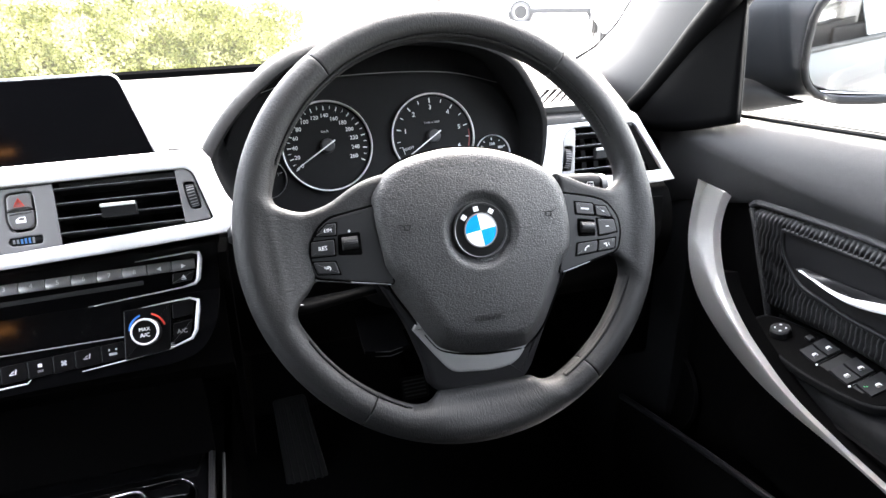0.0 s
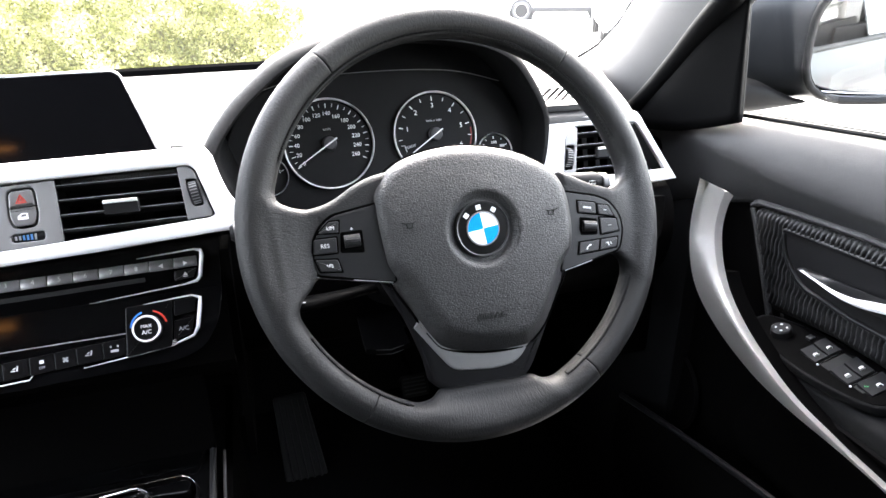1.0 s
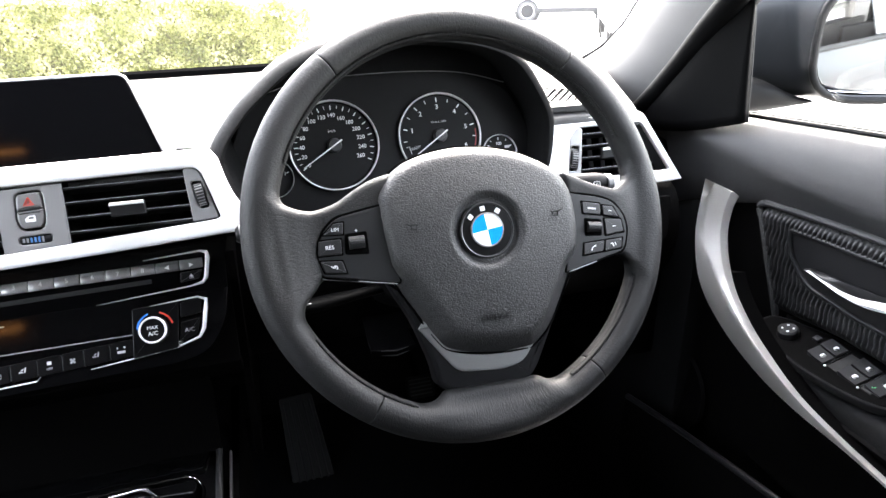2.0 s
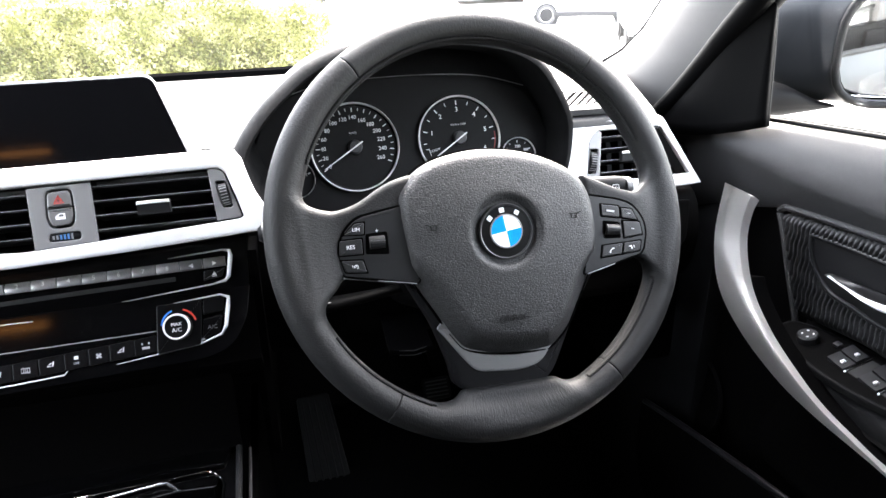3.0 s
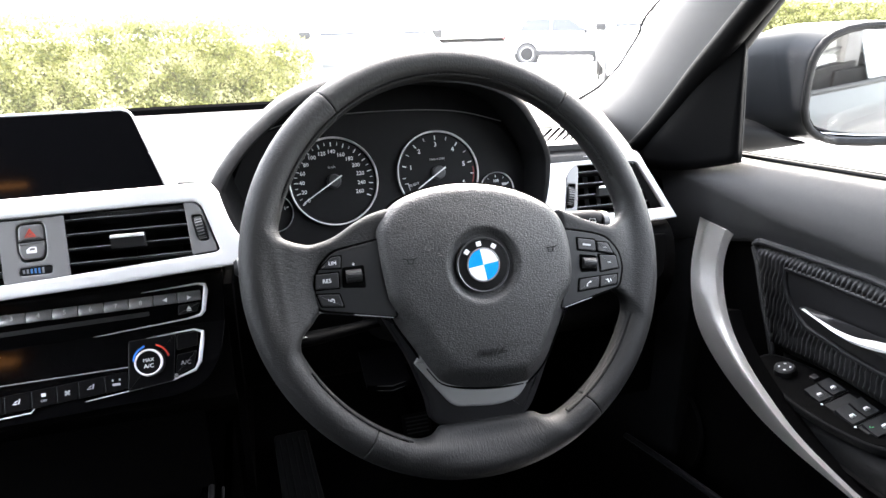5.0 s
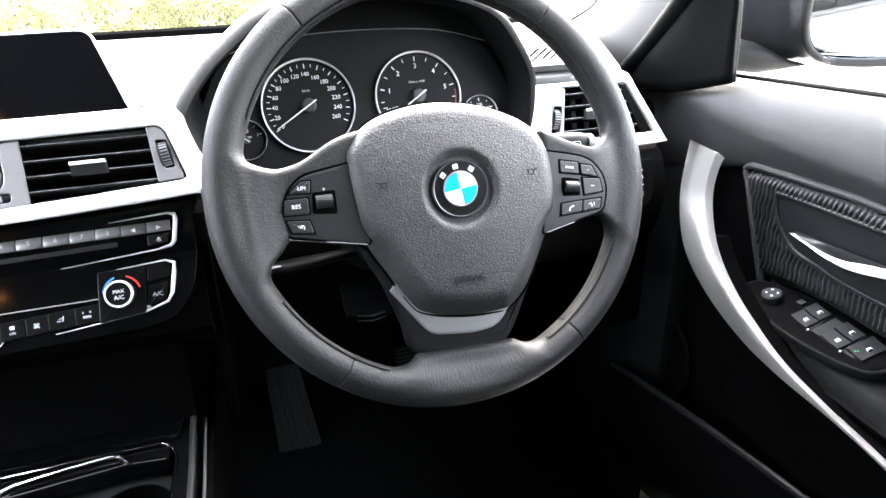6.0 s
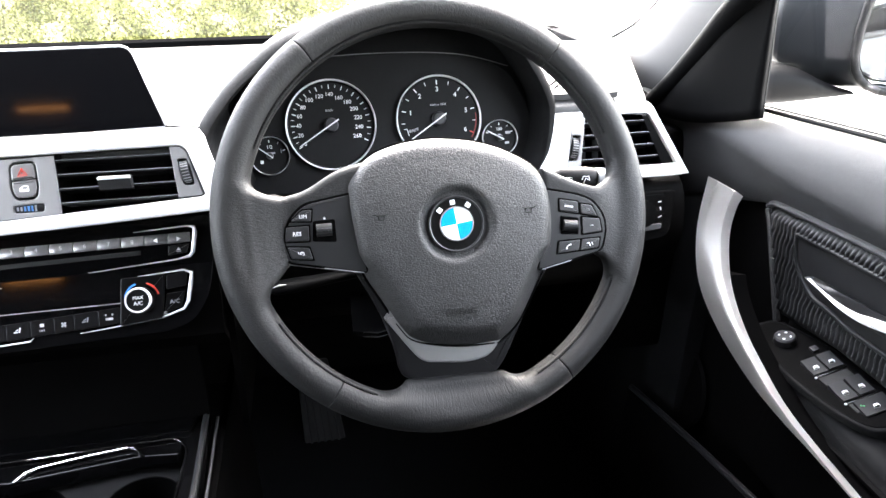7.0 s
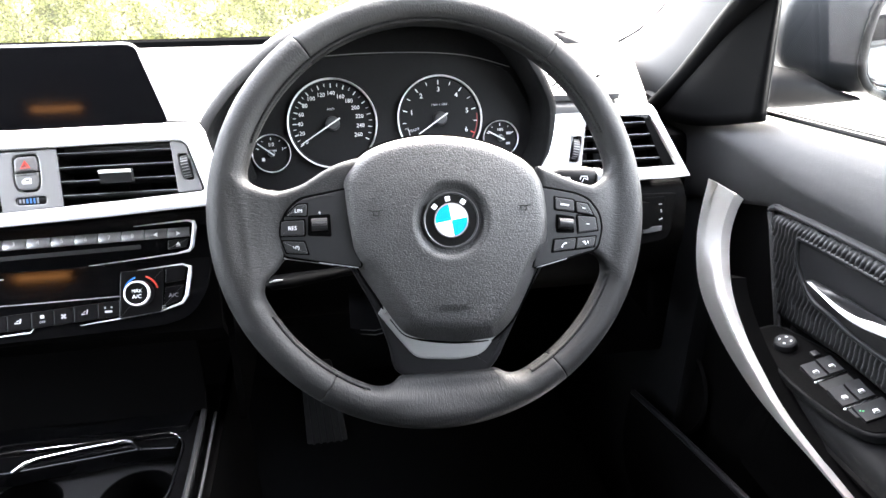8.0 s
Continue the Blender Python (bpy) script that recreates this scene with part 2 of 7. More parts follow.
def prism(outer, z0, z1, b=0.0, holes=(), bm=None):
    """A plate with the given outline (and holes) from z0 to z1, its upper edges rounded by b."""
    bm = bm or bmesh.new()
    top = []
    for j, loop in enumerate([outer, *holes]):
        loop = [tuple(p[:2]) for p in loop]
        if (area(loop) < 0) == (j == 0):
            loop = loop[::-1]
        rings = [(0.0, z0)]
        rings += [(0.0, z1 - b), (b * 0.3, z1 - b * 0.3), (b, z1), (b * 1.5, z1)] if b > 0 else [(0.0, z1)]
        last = None
        for d, z in rings:
            ring = [bm.verts.new((x, y, z)) for x, y in (inset(loop, d) if d else loop)]
            if last:
                for i in range(len(ring)):
                    bm.faces.new((last[i - 1], last[i], ring[i], ring[i - 1]))
            elif not holes:
                bm.faces.new(ring[::-1])
            last = ring
        top.append(last)
    if holes:
        edges = []
        for ring in top:
            for i in range(len(ring)):
                e = bm.edges.get((ring[i - 1], ring[i])) or bm.edges.new((ring[i - 1], ring[i]))
                edges.append(e)
        bmesh.ops.triangle_fill(bm, use_beauty=True, use_dissolve=False, edges=edges, normal=(0, 0, 1))
    else:
        bm.faces.new(top[0])
    return bm


def loft(rings, closed=True, caps=True, bm=None):
    """Skins a row of point rings that have equal counts."""
    bm = bm or bmesh.new()
    last, first = None, None
    for pts in rings:
        ring = [bm.verts.new(p) for p in pts]
        first = first or ring
        if last:
            for i in range(0 if closed else 1, len(ring)):
                bm.faces.new((last[i - 1], last[i], ring[i], ring[i - 1]))
        last = ring
    if closed and caps:
        bm.faces.new(first[::-1])
        bm.faces.new(last)
    return bm


def tube(path, r, k=10, closed=False, flat=1.0, up=(0, 0, 1), bm=None):
    """A round or oval bar along a path; r is one radius or one for each point."""
    pts, rings = [Vector(p) for p in path], []
    for i, p in enumerate(pts):
        a = pts[i - 1] if (closed or i) else p
        c = pts[(i + 1) % len(pts)] if (closed or i < len(pts) - 1) else p
        t = (c - a).normalized()
        s = t.cross(Vector(up))
        s = s.normalized() if s.length > 1e-4 else t.orthogonal().normalized()
        w = s.cross(t)
        ri = r[i] if isinstance(r, (list, tuple)) else r
        rings.append([p + s * ri * math.cos(2 * math.pi * j / k) + w * ri * flat * math.sin(2 * math.pi * j / k) for j in range(k)])
    if closed:
        rings.append(rings[0])
    return loft(rings, True, not closed, bm)


def revolve(profile, k=40, bm=None, a0=0.0, a1=360.0):
    """Turns a profile of (radius, height) about z."""
    rings = []
    for i in range(k + 1):
        a = radians(a0 + (a1 - a0) * i / k)
        rings.append([(r * math.cos(a), r * math.sin(a), z) for r, z in profile])
    bm = loft(rings, False, False, bm)
    bmesh.ops.remove_doubles(bm, verts=bm.verts, dist=1e-7)
    return bm


def skin(field, corner, h):
    """The zero surface of a field on a grid, as points and quads."""
    inside_ = field < 0
    n = np.zeros(np.array(field.shape) - 1, np.int8)
    cuts = [slice(0, -1), slice(1, None)]
    for i, j, k in itertools.product((0, 1), repeat=3):
        n += inside_[cuts[i], cuts[j], cuts[k]]
    cells = np.argwhere((n > 0) & (n < 8))
    index = np.full(n.shape, -1)
    index[tuple(cells.T)] = np.arange(len(cells))
    total, count = np.zeros((len(cells), 3)), np.zeros(len(cells))
    corners = np.array(list(itertools.product((0, 1), repeat=3)))
    for a, b in itertools.combinations(range(8), 2):
        if np.abs(corners[a] - corners[b]).sum() != 1:
            continue
        fa, fb = field[tuple((cells + corners[a]).T)], field[tuple((cells + corners[b]).T)]
        cross = (fa < 0) != (fb < 0)
        t = np.where(cross, fa / np.where(cross, fa - fb, 1), 0)
        total += np.where(cross[:, None], corners[a] + (corners[b] - corners[a]) * t[:, None], 0)
        count += cross
    points = (cells + total / count[:, None]) * h + np.array(corner)
    quads = []
    for axis in range(3):
        lo, hi = [slice(None)] * 3, [slice(None)] * 3
        lo[axis], hi[axis] = slice(0, -1), slice(1, None)
        for rising in (True, False):
            e = np.argwhere(inside_[tuple(lo)] & ~inside_[tuple(hi)] if rising else ~inside_[tuple(lo)] & inside_[tuple(hi)])
            b, c = [k for k in range(3) if k != axis]
            ring = []
            for db, dc in ((1, 1), (0, 1), (0, 0), (1, 0)):
                q = e.copy()
                q[:, b] -= db
                q[:, c] -= dc
                ring.append(index[tuple(q.T)])
            ring = np.stack(ring, 1)
            quads.append(ring if rising == (axis != 1) else ring[:, ::-1])
    quads = np.concatenate(quads)
    for _ in range(3):
        near, times = np.zeros_like(points), np.zeros(len(points))
        for k in range(4):
            for d in (1, 3):
                np.add.at(near, quads[:, k], points[quads[:, (k + d) % 4]])
                np.add.at(times, quads[:, k], 1)
        points = points * 0.5 + near / times[:, None] * 0.5
    return points, quads


def moved(bm, m):
    bmesh.ops.transform(bm, matrix=m, verts=bm.verts)
    return bm


def block(sx, sy, sz, b=0.001, at=(0, 0, 0)):
    """A block with rounded edges, centred on at."""
    bm = bmesh.new()
    bmesh.ops.create_cube(bm, size=1)
    bmesh.ops.scale(bm, vec=(sx, sy, sz), verts=bm.verts)
    if b:
        bmesh.ops.bevel(bm, geom=bm.edges[:], offset=b, segments=2, affect="EDGES", profile=0.6)
    return moved(bm, Matrix.Translation(at))


def part(name, bm, material, parent=None, label="", smooth_angle=40, m=None, kind=""):
    """Links a bmesh as one mesh object under a thing or a part."""
    bmesh.ops.recalc_face_normals(bm, faces=bm.faces)
    me = bpy.data.meshes.new(name)
    bm.to_mesh(me)
    bm.free()
    me.materials.append(material)
    me.shade_smooth()
    if smooth_angle < 180:
        me.set_sharp_from_angle(angle=radians(smooth_angle))
    ob = new(name, me)
    if parent:
        ob.parent = parent
    if m is not None:
        ob.matrix_basis = m
    return tagged(ob, label=label, kind=kind)


def thing(name, m, label, category, group="", kind=""):
    """An Empty at a thing's base that holds its parts."""
    ob = new(name)
    ob.empty_display_size = 0.02
    ob.matrix_basis = m
    return tagged(ob, label, category, group, kind)


def basis(at, ex, en):
    """A frame at a place with x along ex and z along en."""
    x, z = Vector(ex).normalized(), Vector(en).normalized()
    y = z.cross(x).normalized()
    x = y.cross(z)
    m = Matrix((x, y, z)).transposed().to_4x4()
    m.translation = at
    return m


def lean(at, degrees):
    """A frame that faces the driver, leaning back by degrees."""
    return basis(at, (1, 0, 0), (0, -math.cos(radians(degrees)), math.sin(radians(degrees))))


letters = {}


def writing(name, text, size, at, material, parent, turn=0.0, thick=0.0002, label=""):
    """Raised lettering in the built-in font, centred on at."""
    if (text, size) not in letters:
        cu = bpy.data.curves.new("letters", "FONT")
        cu.body, cu.size, cu.extrude, cu.resolution_u = text, size, thick, 2
        cu.align_x, cu.align_y = "CENTER", "CENTER"
        ob = bpy.data.objects.new("letters", cu)
        scene.collection.objects.link(ob)
        bpy.context.view_layer.update()
        me = bpy.data.meshes.new_from_object(ob.evaluated_get(bpy.context.evaluated_depsgraph_get()))
        bpy.data.objects.remove(ob)
        letters[text, size] = me
    me = letters[text, size].copy()
    me.materials.clear()
    me.materials.append(material)
    ob = new(name, me)
    ob.parent = parent
    ob.matrix_basis = Matrix.Translation(at) @ pose(0, 0, 0, 0, 0, turn)
    return tagged(ob, label=label)


def bars(spec, z, h=0.0003):
    """Small printed bars: rows of (x, y, width, height, turn)."""
    bm = bmesh.new()
    for x, y, w, t, a in spec:
        r = pose(x, y, z, 0, 0, a)
        prism([(-w / 2, -t / 2), (w / 2, -t / 2), (w / 2, t / 2), (-w / 2, t / 2)], 0, h, bm=(one := bmesh.new()))
        moved(one, r)
        me = bpy.data.meshes.new("bar")
        one.to_mesh(me)
        one.free()
        bm.from_mesh(me)
        bpy.data.meshes.remove(me)
    return bm


def placed(parent):
    """The whole pose of a thing or part, down from the top."""
    m = parent.matrix_basis.copy()
    while parent.parent:
        parent = parent.parent
        m = parent.matrix_basis @ m
    return m


def wpart(name, bm, material, parent, label="", smooth_angle=40, kind=""):
    """As part(), for a bmesh in the car's own coordinates."""
    return part(name, moved(bm, placed(parent).inverted()), material, parent, label, smooth_angle, kind=kind)


def sheet(fn, us, vs, bm=None):
    """A grid of points fn(u, v)."""
    return loft([[fn(u, v) for v in vs] for u in us], False, False, bm)


def span(a, b, n):
    return [a + (b - a) * i / n for i in range(n + 1)]


def solid(bm, t):
    """Gives a sheet a thickness."""
    bmesh.ops.recalc_face_normals(bm, faces=bm.faces)
    bmesh.ops.solidify(bm, geom=bm.faces[:], thickness=t)
    return bm


# ---- the car's shell ----
DOOR_X, CAR_X = 0.44, -0.36
shell = thing("car_shell", pose(CAR_X, 0, 0.05), "dark grey car body shell around the cabin", "car body", kind="structure")
wpart("roof_lining", block(1.5, 1.75, 0.04, 0.01, (CAR_X, -0.86, 1.40)), LINER, shell, "anthracite cloth headlining")
wpart("cabin_floor", block(1.6, 2.7, 0.03, 0.0, (CAR_X, -0.35, 0.105)), CARPET, shell, "black carpeted cabin floor")
wpart("bulkhead", block(1.6, 0.04, 0.85, 0.0, (CAR_X, 0.92, 0.52)), CARPET, shell, "black carpeted bulkhead")
wpart("rear_wall", block(1.6, 0.05, 0.85, 0.01, (CAR_X, -1.75, 0.50)), PLASTIC, shell)
# Added wall, out of view: keeps rear window light off the cabin.
wpart("rear_light_block", block(1.6, 0.10, 1.24, 0.03, (CAR_X, -0.82, 0.73)), PLASTIC, shell, "unseen black wall added to block light from the rear")
wpart("side_wall", block(0.05, 2.75, 0.87, 0.01, (-1.17, -0.40, 0.535)), PLASTIC, shell)
# Unseen upper wall added to shut out the left rear window's light.
wpart("side_wall", block(0.05, 1.10, 0.46, 0.01, (-1.17, -1.22, 1.18)), PLASTIC, shell)
wpart("side_wall", block(0.05, 0.60, 0.46, 0.01, (-1.17, 0.55, 1.18)), PLASTIC, shell)
wpart("side_wall", block(0.05, 1.25, 0.86, 0.01, (0.45, -1.08, 0.52)), PLASTIC, shell)
for px_, py_ in ((0.43, -0.62), (-1.15, -0.62), (0.40, -1.68), (-1.12, -1.68)):
    wpart("roof_pillar", block(0.05, 0.12, 0.46, 0.01, (px_, py_, 1.17)), LINER, shell)
# bonnet and cowl in front of the windscreen
wpart("bonnet", solid(sheet(lambda u, v: (CAR_X + u, 0.80 + v * 1.15, 0.930 - 0.135 * v ** 1.2 - 0.06 * (u / 0.8) ** 2 - 0.25 * max(0, v - 0.88)), span(-0.8, 0.8, 16), span(0, 1, 12)), 0.01), PAINT, shell, "dark grey painted bonnet")
wpart("cowl", solid(sheet(lambda u, v: (CAR_X + u, 0.56 + v * 0.24, 0.985 - 0.06 * v), span(-0.79, 0.66, 8), span(0, 1, 3)), 0.008), RUBBER, shell, "black cowl strip under the windscreen")

# Unseen lamp, made up so the glossy panels mirror an amber streak.
lamp = thing("amber_streak_lamp", pose(-0.78, -0.70, 1.38), "unseen amber lamp added for the streaks mirrored in the glossy panels", "ceiling lamp")
part("housing", prism(rounded([(-0.075, -0.022), (0.075, -0.022), (0.075, 0.022), (-0.075, 0.022)], 0.01), -0.012, 0.0, 0.0), PLASTIC, lamp, "black lamp housing")
part("lens", prism(rounded([(-0.060, -0.006), (0.060, -0.006), (0.060, 0.006), (-0.060, 0.006)], 0.005), -0.016, -0.012, 0.0), LAMPLENS, lamp, "glowing amber lens")

windscreen = thing("windscreen", pose(CAR_X, 0.66, 0.99), "clear raked windscreen with a black edge seal", "windscreen", kind="structure")
def wind(u, v):
    w = 0.83 - 0.17 * v
    return (CAR_X + u * w, 0.66 - 0.70 * v - 0.10 * u * u * (1 - v * 0.5), 0.99 + 0.40 * v - 0.02 * u * u)
pane = wpart("pane", sheet(wind, span(-1, 1, 16), span(0, 1, 6)), SCREENPANE, windscreen, "clear glass with an added haze for glare")
pane.visible_shadow = False

# ---- right front pillar ----
pillar = thing("windscreen_pillar", pose(0.45, 0.55, 0.93), "light grey cloth-covered windscreen pillar trim", "pillar trim", kind="structure")
PIL_L = [(0.440, 0.650, 0.963), (0.471, 0.632, 0.986), (0.497, 0.610, 1.024), (0.507, 0.575, 1.074), (0.503, 0.520, 1.129), (0.46, 0.20, 1.27), (0.42, -0.05, 1.39)]
PIL_R = [(0.391, 0.402, 0.897), (0.394, 0.344, 0.946), (0.395, 0.289, 0.999), (0.395, 0.239, 1.051), (0.391, 0.150, 1.132), (0.372, -0.04, 1.302), (0.352, -0.13, 1.382)]
wpart("edge_seal", tube(smooth([Vector(p) + Vector((-0.0065, -0.010, 0.0015)) for p in PIL_L], False, 5), 0.0026, 6), RUBBER, windscreen, "black rubber edge seal")
def pil(u, v):
    k = min(int(v * 6), 5)
    f = v * 6 - k
    l, r = Vector(PIL_L[k]).lerp(Vector(PIL_L[k + 1]), f), Vector(PIL_R[k]).lerp(Vector(PIL_R[k + 1]), f)
    p = l.lerp(r, u)
    bulge = math.sin(math.pi * u ** 0.95) * 0.050
    return p + Vector((-0.75, -0.5, 0.1)).normalized() * bulge
wpart("cover", solid(sheet(pil, span(0, 1, 14), span(0, 1, 24)), 0.006), PILLAR, pillar, "light grey cloth cover")
wpart("door_seal", tube(smooth([Vector(p) + Vector((-0.006, -0.010, 0.001)) for p in PIL_R], False, 5), 0.0155, 14), CORNERBLACK, pillar, "black rubber door seal")

# ---- dashboard ----
dash = thing("dashboard", pose(CAR_X, 0.35, 0.6), "black grained vinyl dashboard under the windscreen", "dashboard", kind="structure")
TOP = smooth([(0.139, 0.950), (0.1415, 0.962), (0.150, 0.9635), (0.165, 0.957), (0.20, 0.949), (0.27, 0.944), (0.36, 0.952), (0.45, 0.973), (0.52, 0.988), (0.55, 0.987), (0.565, 0.970)], False, 4)
def top_pad(u, v):
    y, z = TOP[v]
    return (u, y, z - 0.03 * max(0, u - 0.2) ** 1.2 - 0.012 * max(0, -u - 0.5))
wpart("top_pad", solid(sheet(top_pad, span(-1.14, -0.2055, 34), range(len(TOP))), 0.006), DASH, dash, "grained vinyl top pad", 60)
wpart("top_pad", solid(sheet(top_pad, span(-0.2055, 0.17, 8), range(24, len(TOP))), 0.006), DASH, dash, "", 60)
RTOP = smooth([(0.203, 0.950), (0.205, 0.958), (0.212, 0.9625), (0.25, 0.968), (0.38, 0.975), (0.48, 0.980), (0.535, 0.979), (0.56, 0.968)], False, 4)
def right_top(u, v):
    y, z = RTOP[v]
    return (0.168 + u * (0.117 + 0.36 * (y - 0.205)), y, z - 0.006 * u ** 4)
wpart("top_pad", solid(sheet(right_top, span(0, 1, 12), range(len(RTOP))), 0.006), DASH, dash, "", 60)
wpart("windscreen_slot", prism([(-1.1, 0.545), (0.25, 0.545), (0.25, 0.575), (-1.1, 0.575)], 0.988, 0.997, 0.002), VOID, dash, "black slot along the windscreen foot")
# lower fascia, knee panels and the panel below the column
FAS = [(0.150, 0.968), (0.152, 0.90), (0.150, 0.885), (0.118, 0.79), (0.112, 0.772), (0.135, 0.745), (0.20, 0.70), (0.33, 0.63), (0.46, 0.58)]
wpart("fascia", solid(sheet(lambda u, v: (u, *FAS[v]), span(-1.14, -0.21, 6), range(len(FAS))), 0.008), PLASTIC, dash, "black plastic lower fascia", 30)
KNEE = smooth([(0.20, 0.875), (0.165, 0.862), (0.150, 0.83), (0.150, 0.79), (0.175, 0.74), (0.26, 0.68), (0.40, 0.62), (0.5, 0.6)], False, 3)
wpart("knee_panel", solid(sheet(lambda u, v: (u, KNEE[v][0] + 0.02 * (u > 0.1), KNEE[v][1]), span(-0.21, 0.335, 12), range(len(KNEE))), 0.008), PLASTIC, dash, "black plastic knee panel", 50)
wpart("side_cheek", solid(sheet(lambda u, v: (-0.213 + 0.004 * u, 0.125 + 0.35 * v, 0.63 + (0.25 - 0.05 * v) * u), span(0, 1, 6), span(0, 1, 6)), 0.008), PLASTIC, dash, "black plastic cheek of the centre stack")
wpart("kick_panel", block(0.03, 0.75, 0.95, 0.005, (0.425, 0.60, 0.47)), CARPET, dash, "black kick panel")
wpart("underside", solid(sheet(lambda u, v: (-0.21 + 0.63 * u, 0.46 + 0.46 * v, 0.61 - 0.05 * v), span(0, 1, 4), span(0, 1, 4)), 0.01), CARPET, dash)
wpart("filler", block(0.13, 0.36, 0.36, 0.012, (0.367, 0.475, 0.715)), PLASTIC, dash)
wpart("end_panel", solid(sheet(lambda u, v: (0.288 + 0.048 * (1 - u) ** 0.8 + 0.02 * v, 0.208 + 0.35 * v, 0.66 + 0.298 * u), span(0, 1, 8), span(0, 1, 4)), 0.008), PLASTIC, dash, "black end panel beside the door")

wpart("joint", tube([(-0.2380, 0.148, 0.9765), (-0.2240, 0.148, 0.9755), (-0.2070, 0.148, 0.9735)], 0.0028, 8), RUBBER, dash, "dark joint above the silver strip")

# ---- instrument hood ----
hood = thing("instrument_hood", pose(-0.02, 0.2, 0.93), "black vinyl hood arching over the instruments", "instrument hood", kind="structure")
RIM = smooth([(-0.178, 0.120, 0.885), (-0.187, 0.124, 0.915), (-0.196, 0.130, 0.943), (-0.2015, 0.138, 0.968), (-0.179, 0.158, 0.998), (-0.152, 0.174, 1.020), (-0.118, 0.188, 1.041), (-0.075, 0.198, 1.053),
              (-0.02, 0.203, 1.057), (0.04, 0.203, 1.055), (0.088, 0.201, 1.046), (0.122, 0.200, 1.029), (0.144, 0.200, 1.001), (0.159, 0.200, 0.974), (0.164, 0.200, 0.952), (0.159, 0.192, 0.912), (0.145, 0.185, 0.885)], False, 4)
MID = Vector((-0.02, 0.25, 0.945))
def hood_ring(p, k):
    """Stations from the instrument panel out over the lip and back to the dashboard."""
    p = Vector(p)
    away = Vector((p.x - MID.x, 0, p.z - MID.z)).normalized()
    if k == -1:
        return hood_ring(p, 0) + Vector((0, 0.022, 0))
    if k == 0:
        return Vector((MID.x + (p.x - MID.x) * 0.955, 0.268 - max(0, (1.0 - p.z)) * 0.35, MID.z + (p.z - MID.z) * 0.90))
    if k == 1:
        return Vector((MID.x + (p.x - MID.x) * 0.965, 0.5 * (p.y + 0.262), MID.z + (p.z - MID.z) * 0.93))
    if k == 2:
        return p + Vector((0, 0.004, 0)) - away * 0.004
    if k == 3:
        return p + Vector((0, -0.002, 0)) - away * 0.001
    if k < 5:
        a = radians(90) * (k - 3) / 2
        return p + Vector((0, -0.002 + 0.015 * (1 - math.cos(a)), 0)) + away * (0.011 * math.sin(a) - 0.001)
    if k == 5:
        return p + Vector((0, 0.013, 0)) + away * 0.010
    side = max(0, (p.z - 0.965)) / 0.09
    if k == 6:
        return p + Vector((0, 0.04, 0.002 * side - 0.004)) + away * 0.013
    if k == 7:
        return Vector((p.x * 1.08, 0.30, max(0.985, p.z - 0.012) if p.z > 0.96 else p.z))
    return Vector((p.x * 1.15, 0.43, min(p.z, 0.992)))
wpart("inner_face", loft([[hood_ring(p, k) for k in range(-1, 4)] for p in RIM], False, False), HOOD, hood, "vinyl inner face with its shade in the colour", 60)
# The lip's driver-facing shade comes from this darker vinyl too.
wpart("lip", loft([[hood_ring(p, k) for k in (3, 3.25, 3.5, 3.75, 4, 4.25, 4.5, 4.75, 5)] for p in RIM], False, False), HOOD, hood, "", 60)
wpart("outer_face", loft([[hood_ring(p, k) for k in range(5, 9)] for p in RIM[13:58]], False, False), DASH, hood, "grained vinyl outer face", 60)
wall = bmesh.new()
wall.faces.new([wall.verts.new(hood_ring(p, 0) + Vector((0, 0.012, 0))) for p in RIM])
wpart("back_wall", solid(wall, 0.004), HOOD, hood, "back wall in the same darkened vinyl")

# ---- steering wheel ----
COL = 21.5
WHEEL = lean((0.0, 0, 0.92), COL) @ pose(0.004, 0, 0, 0, 0, -1.6)


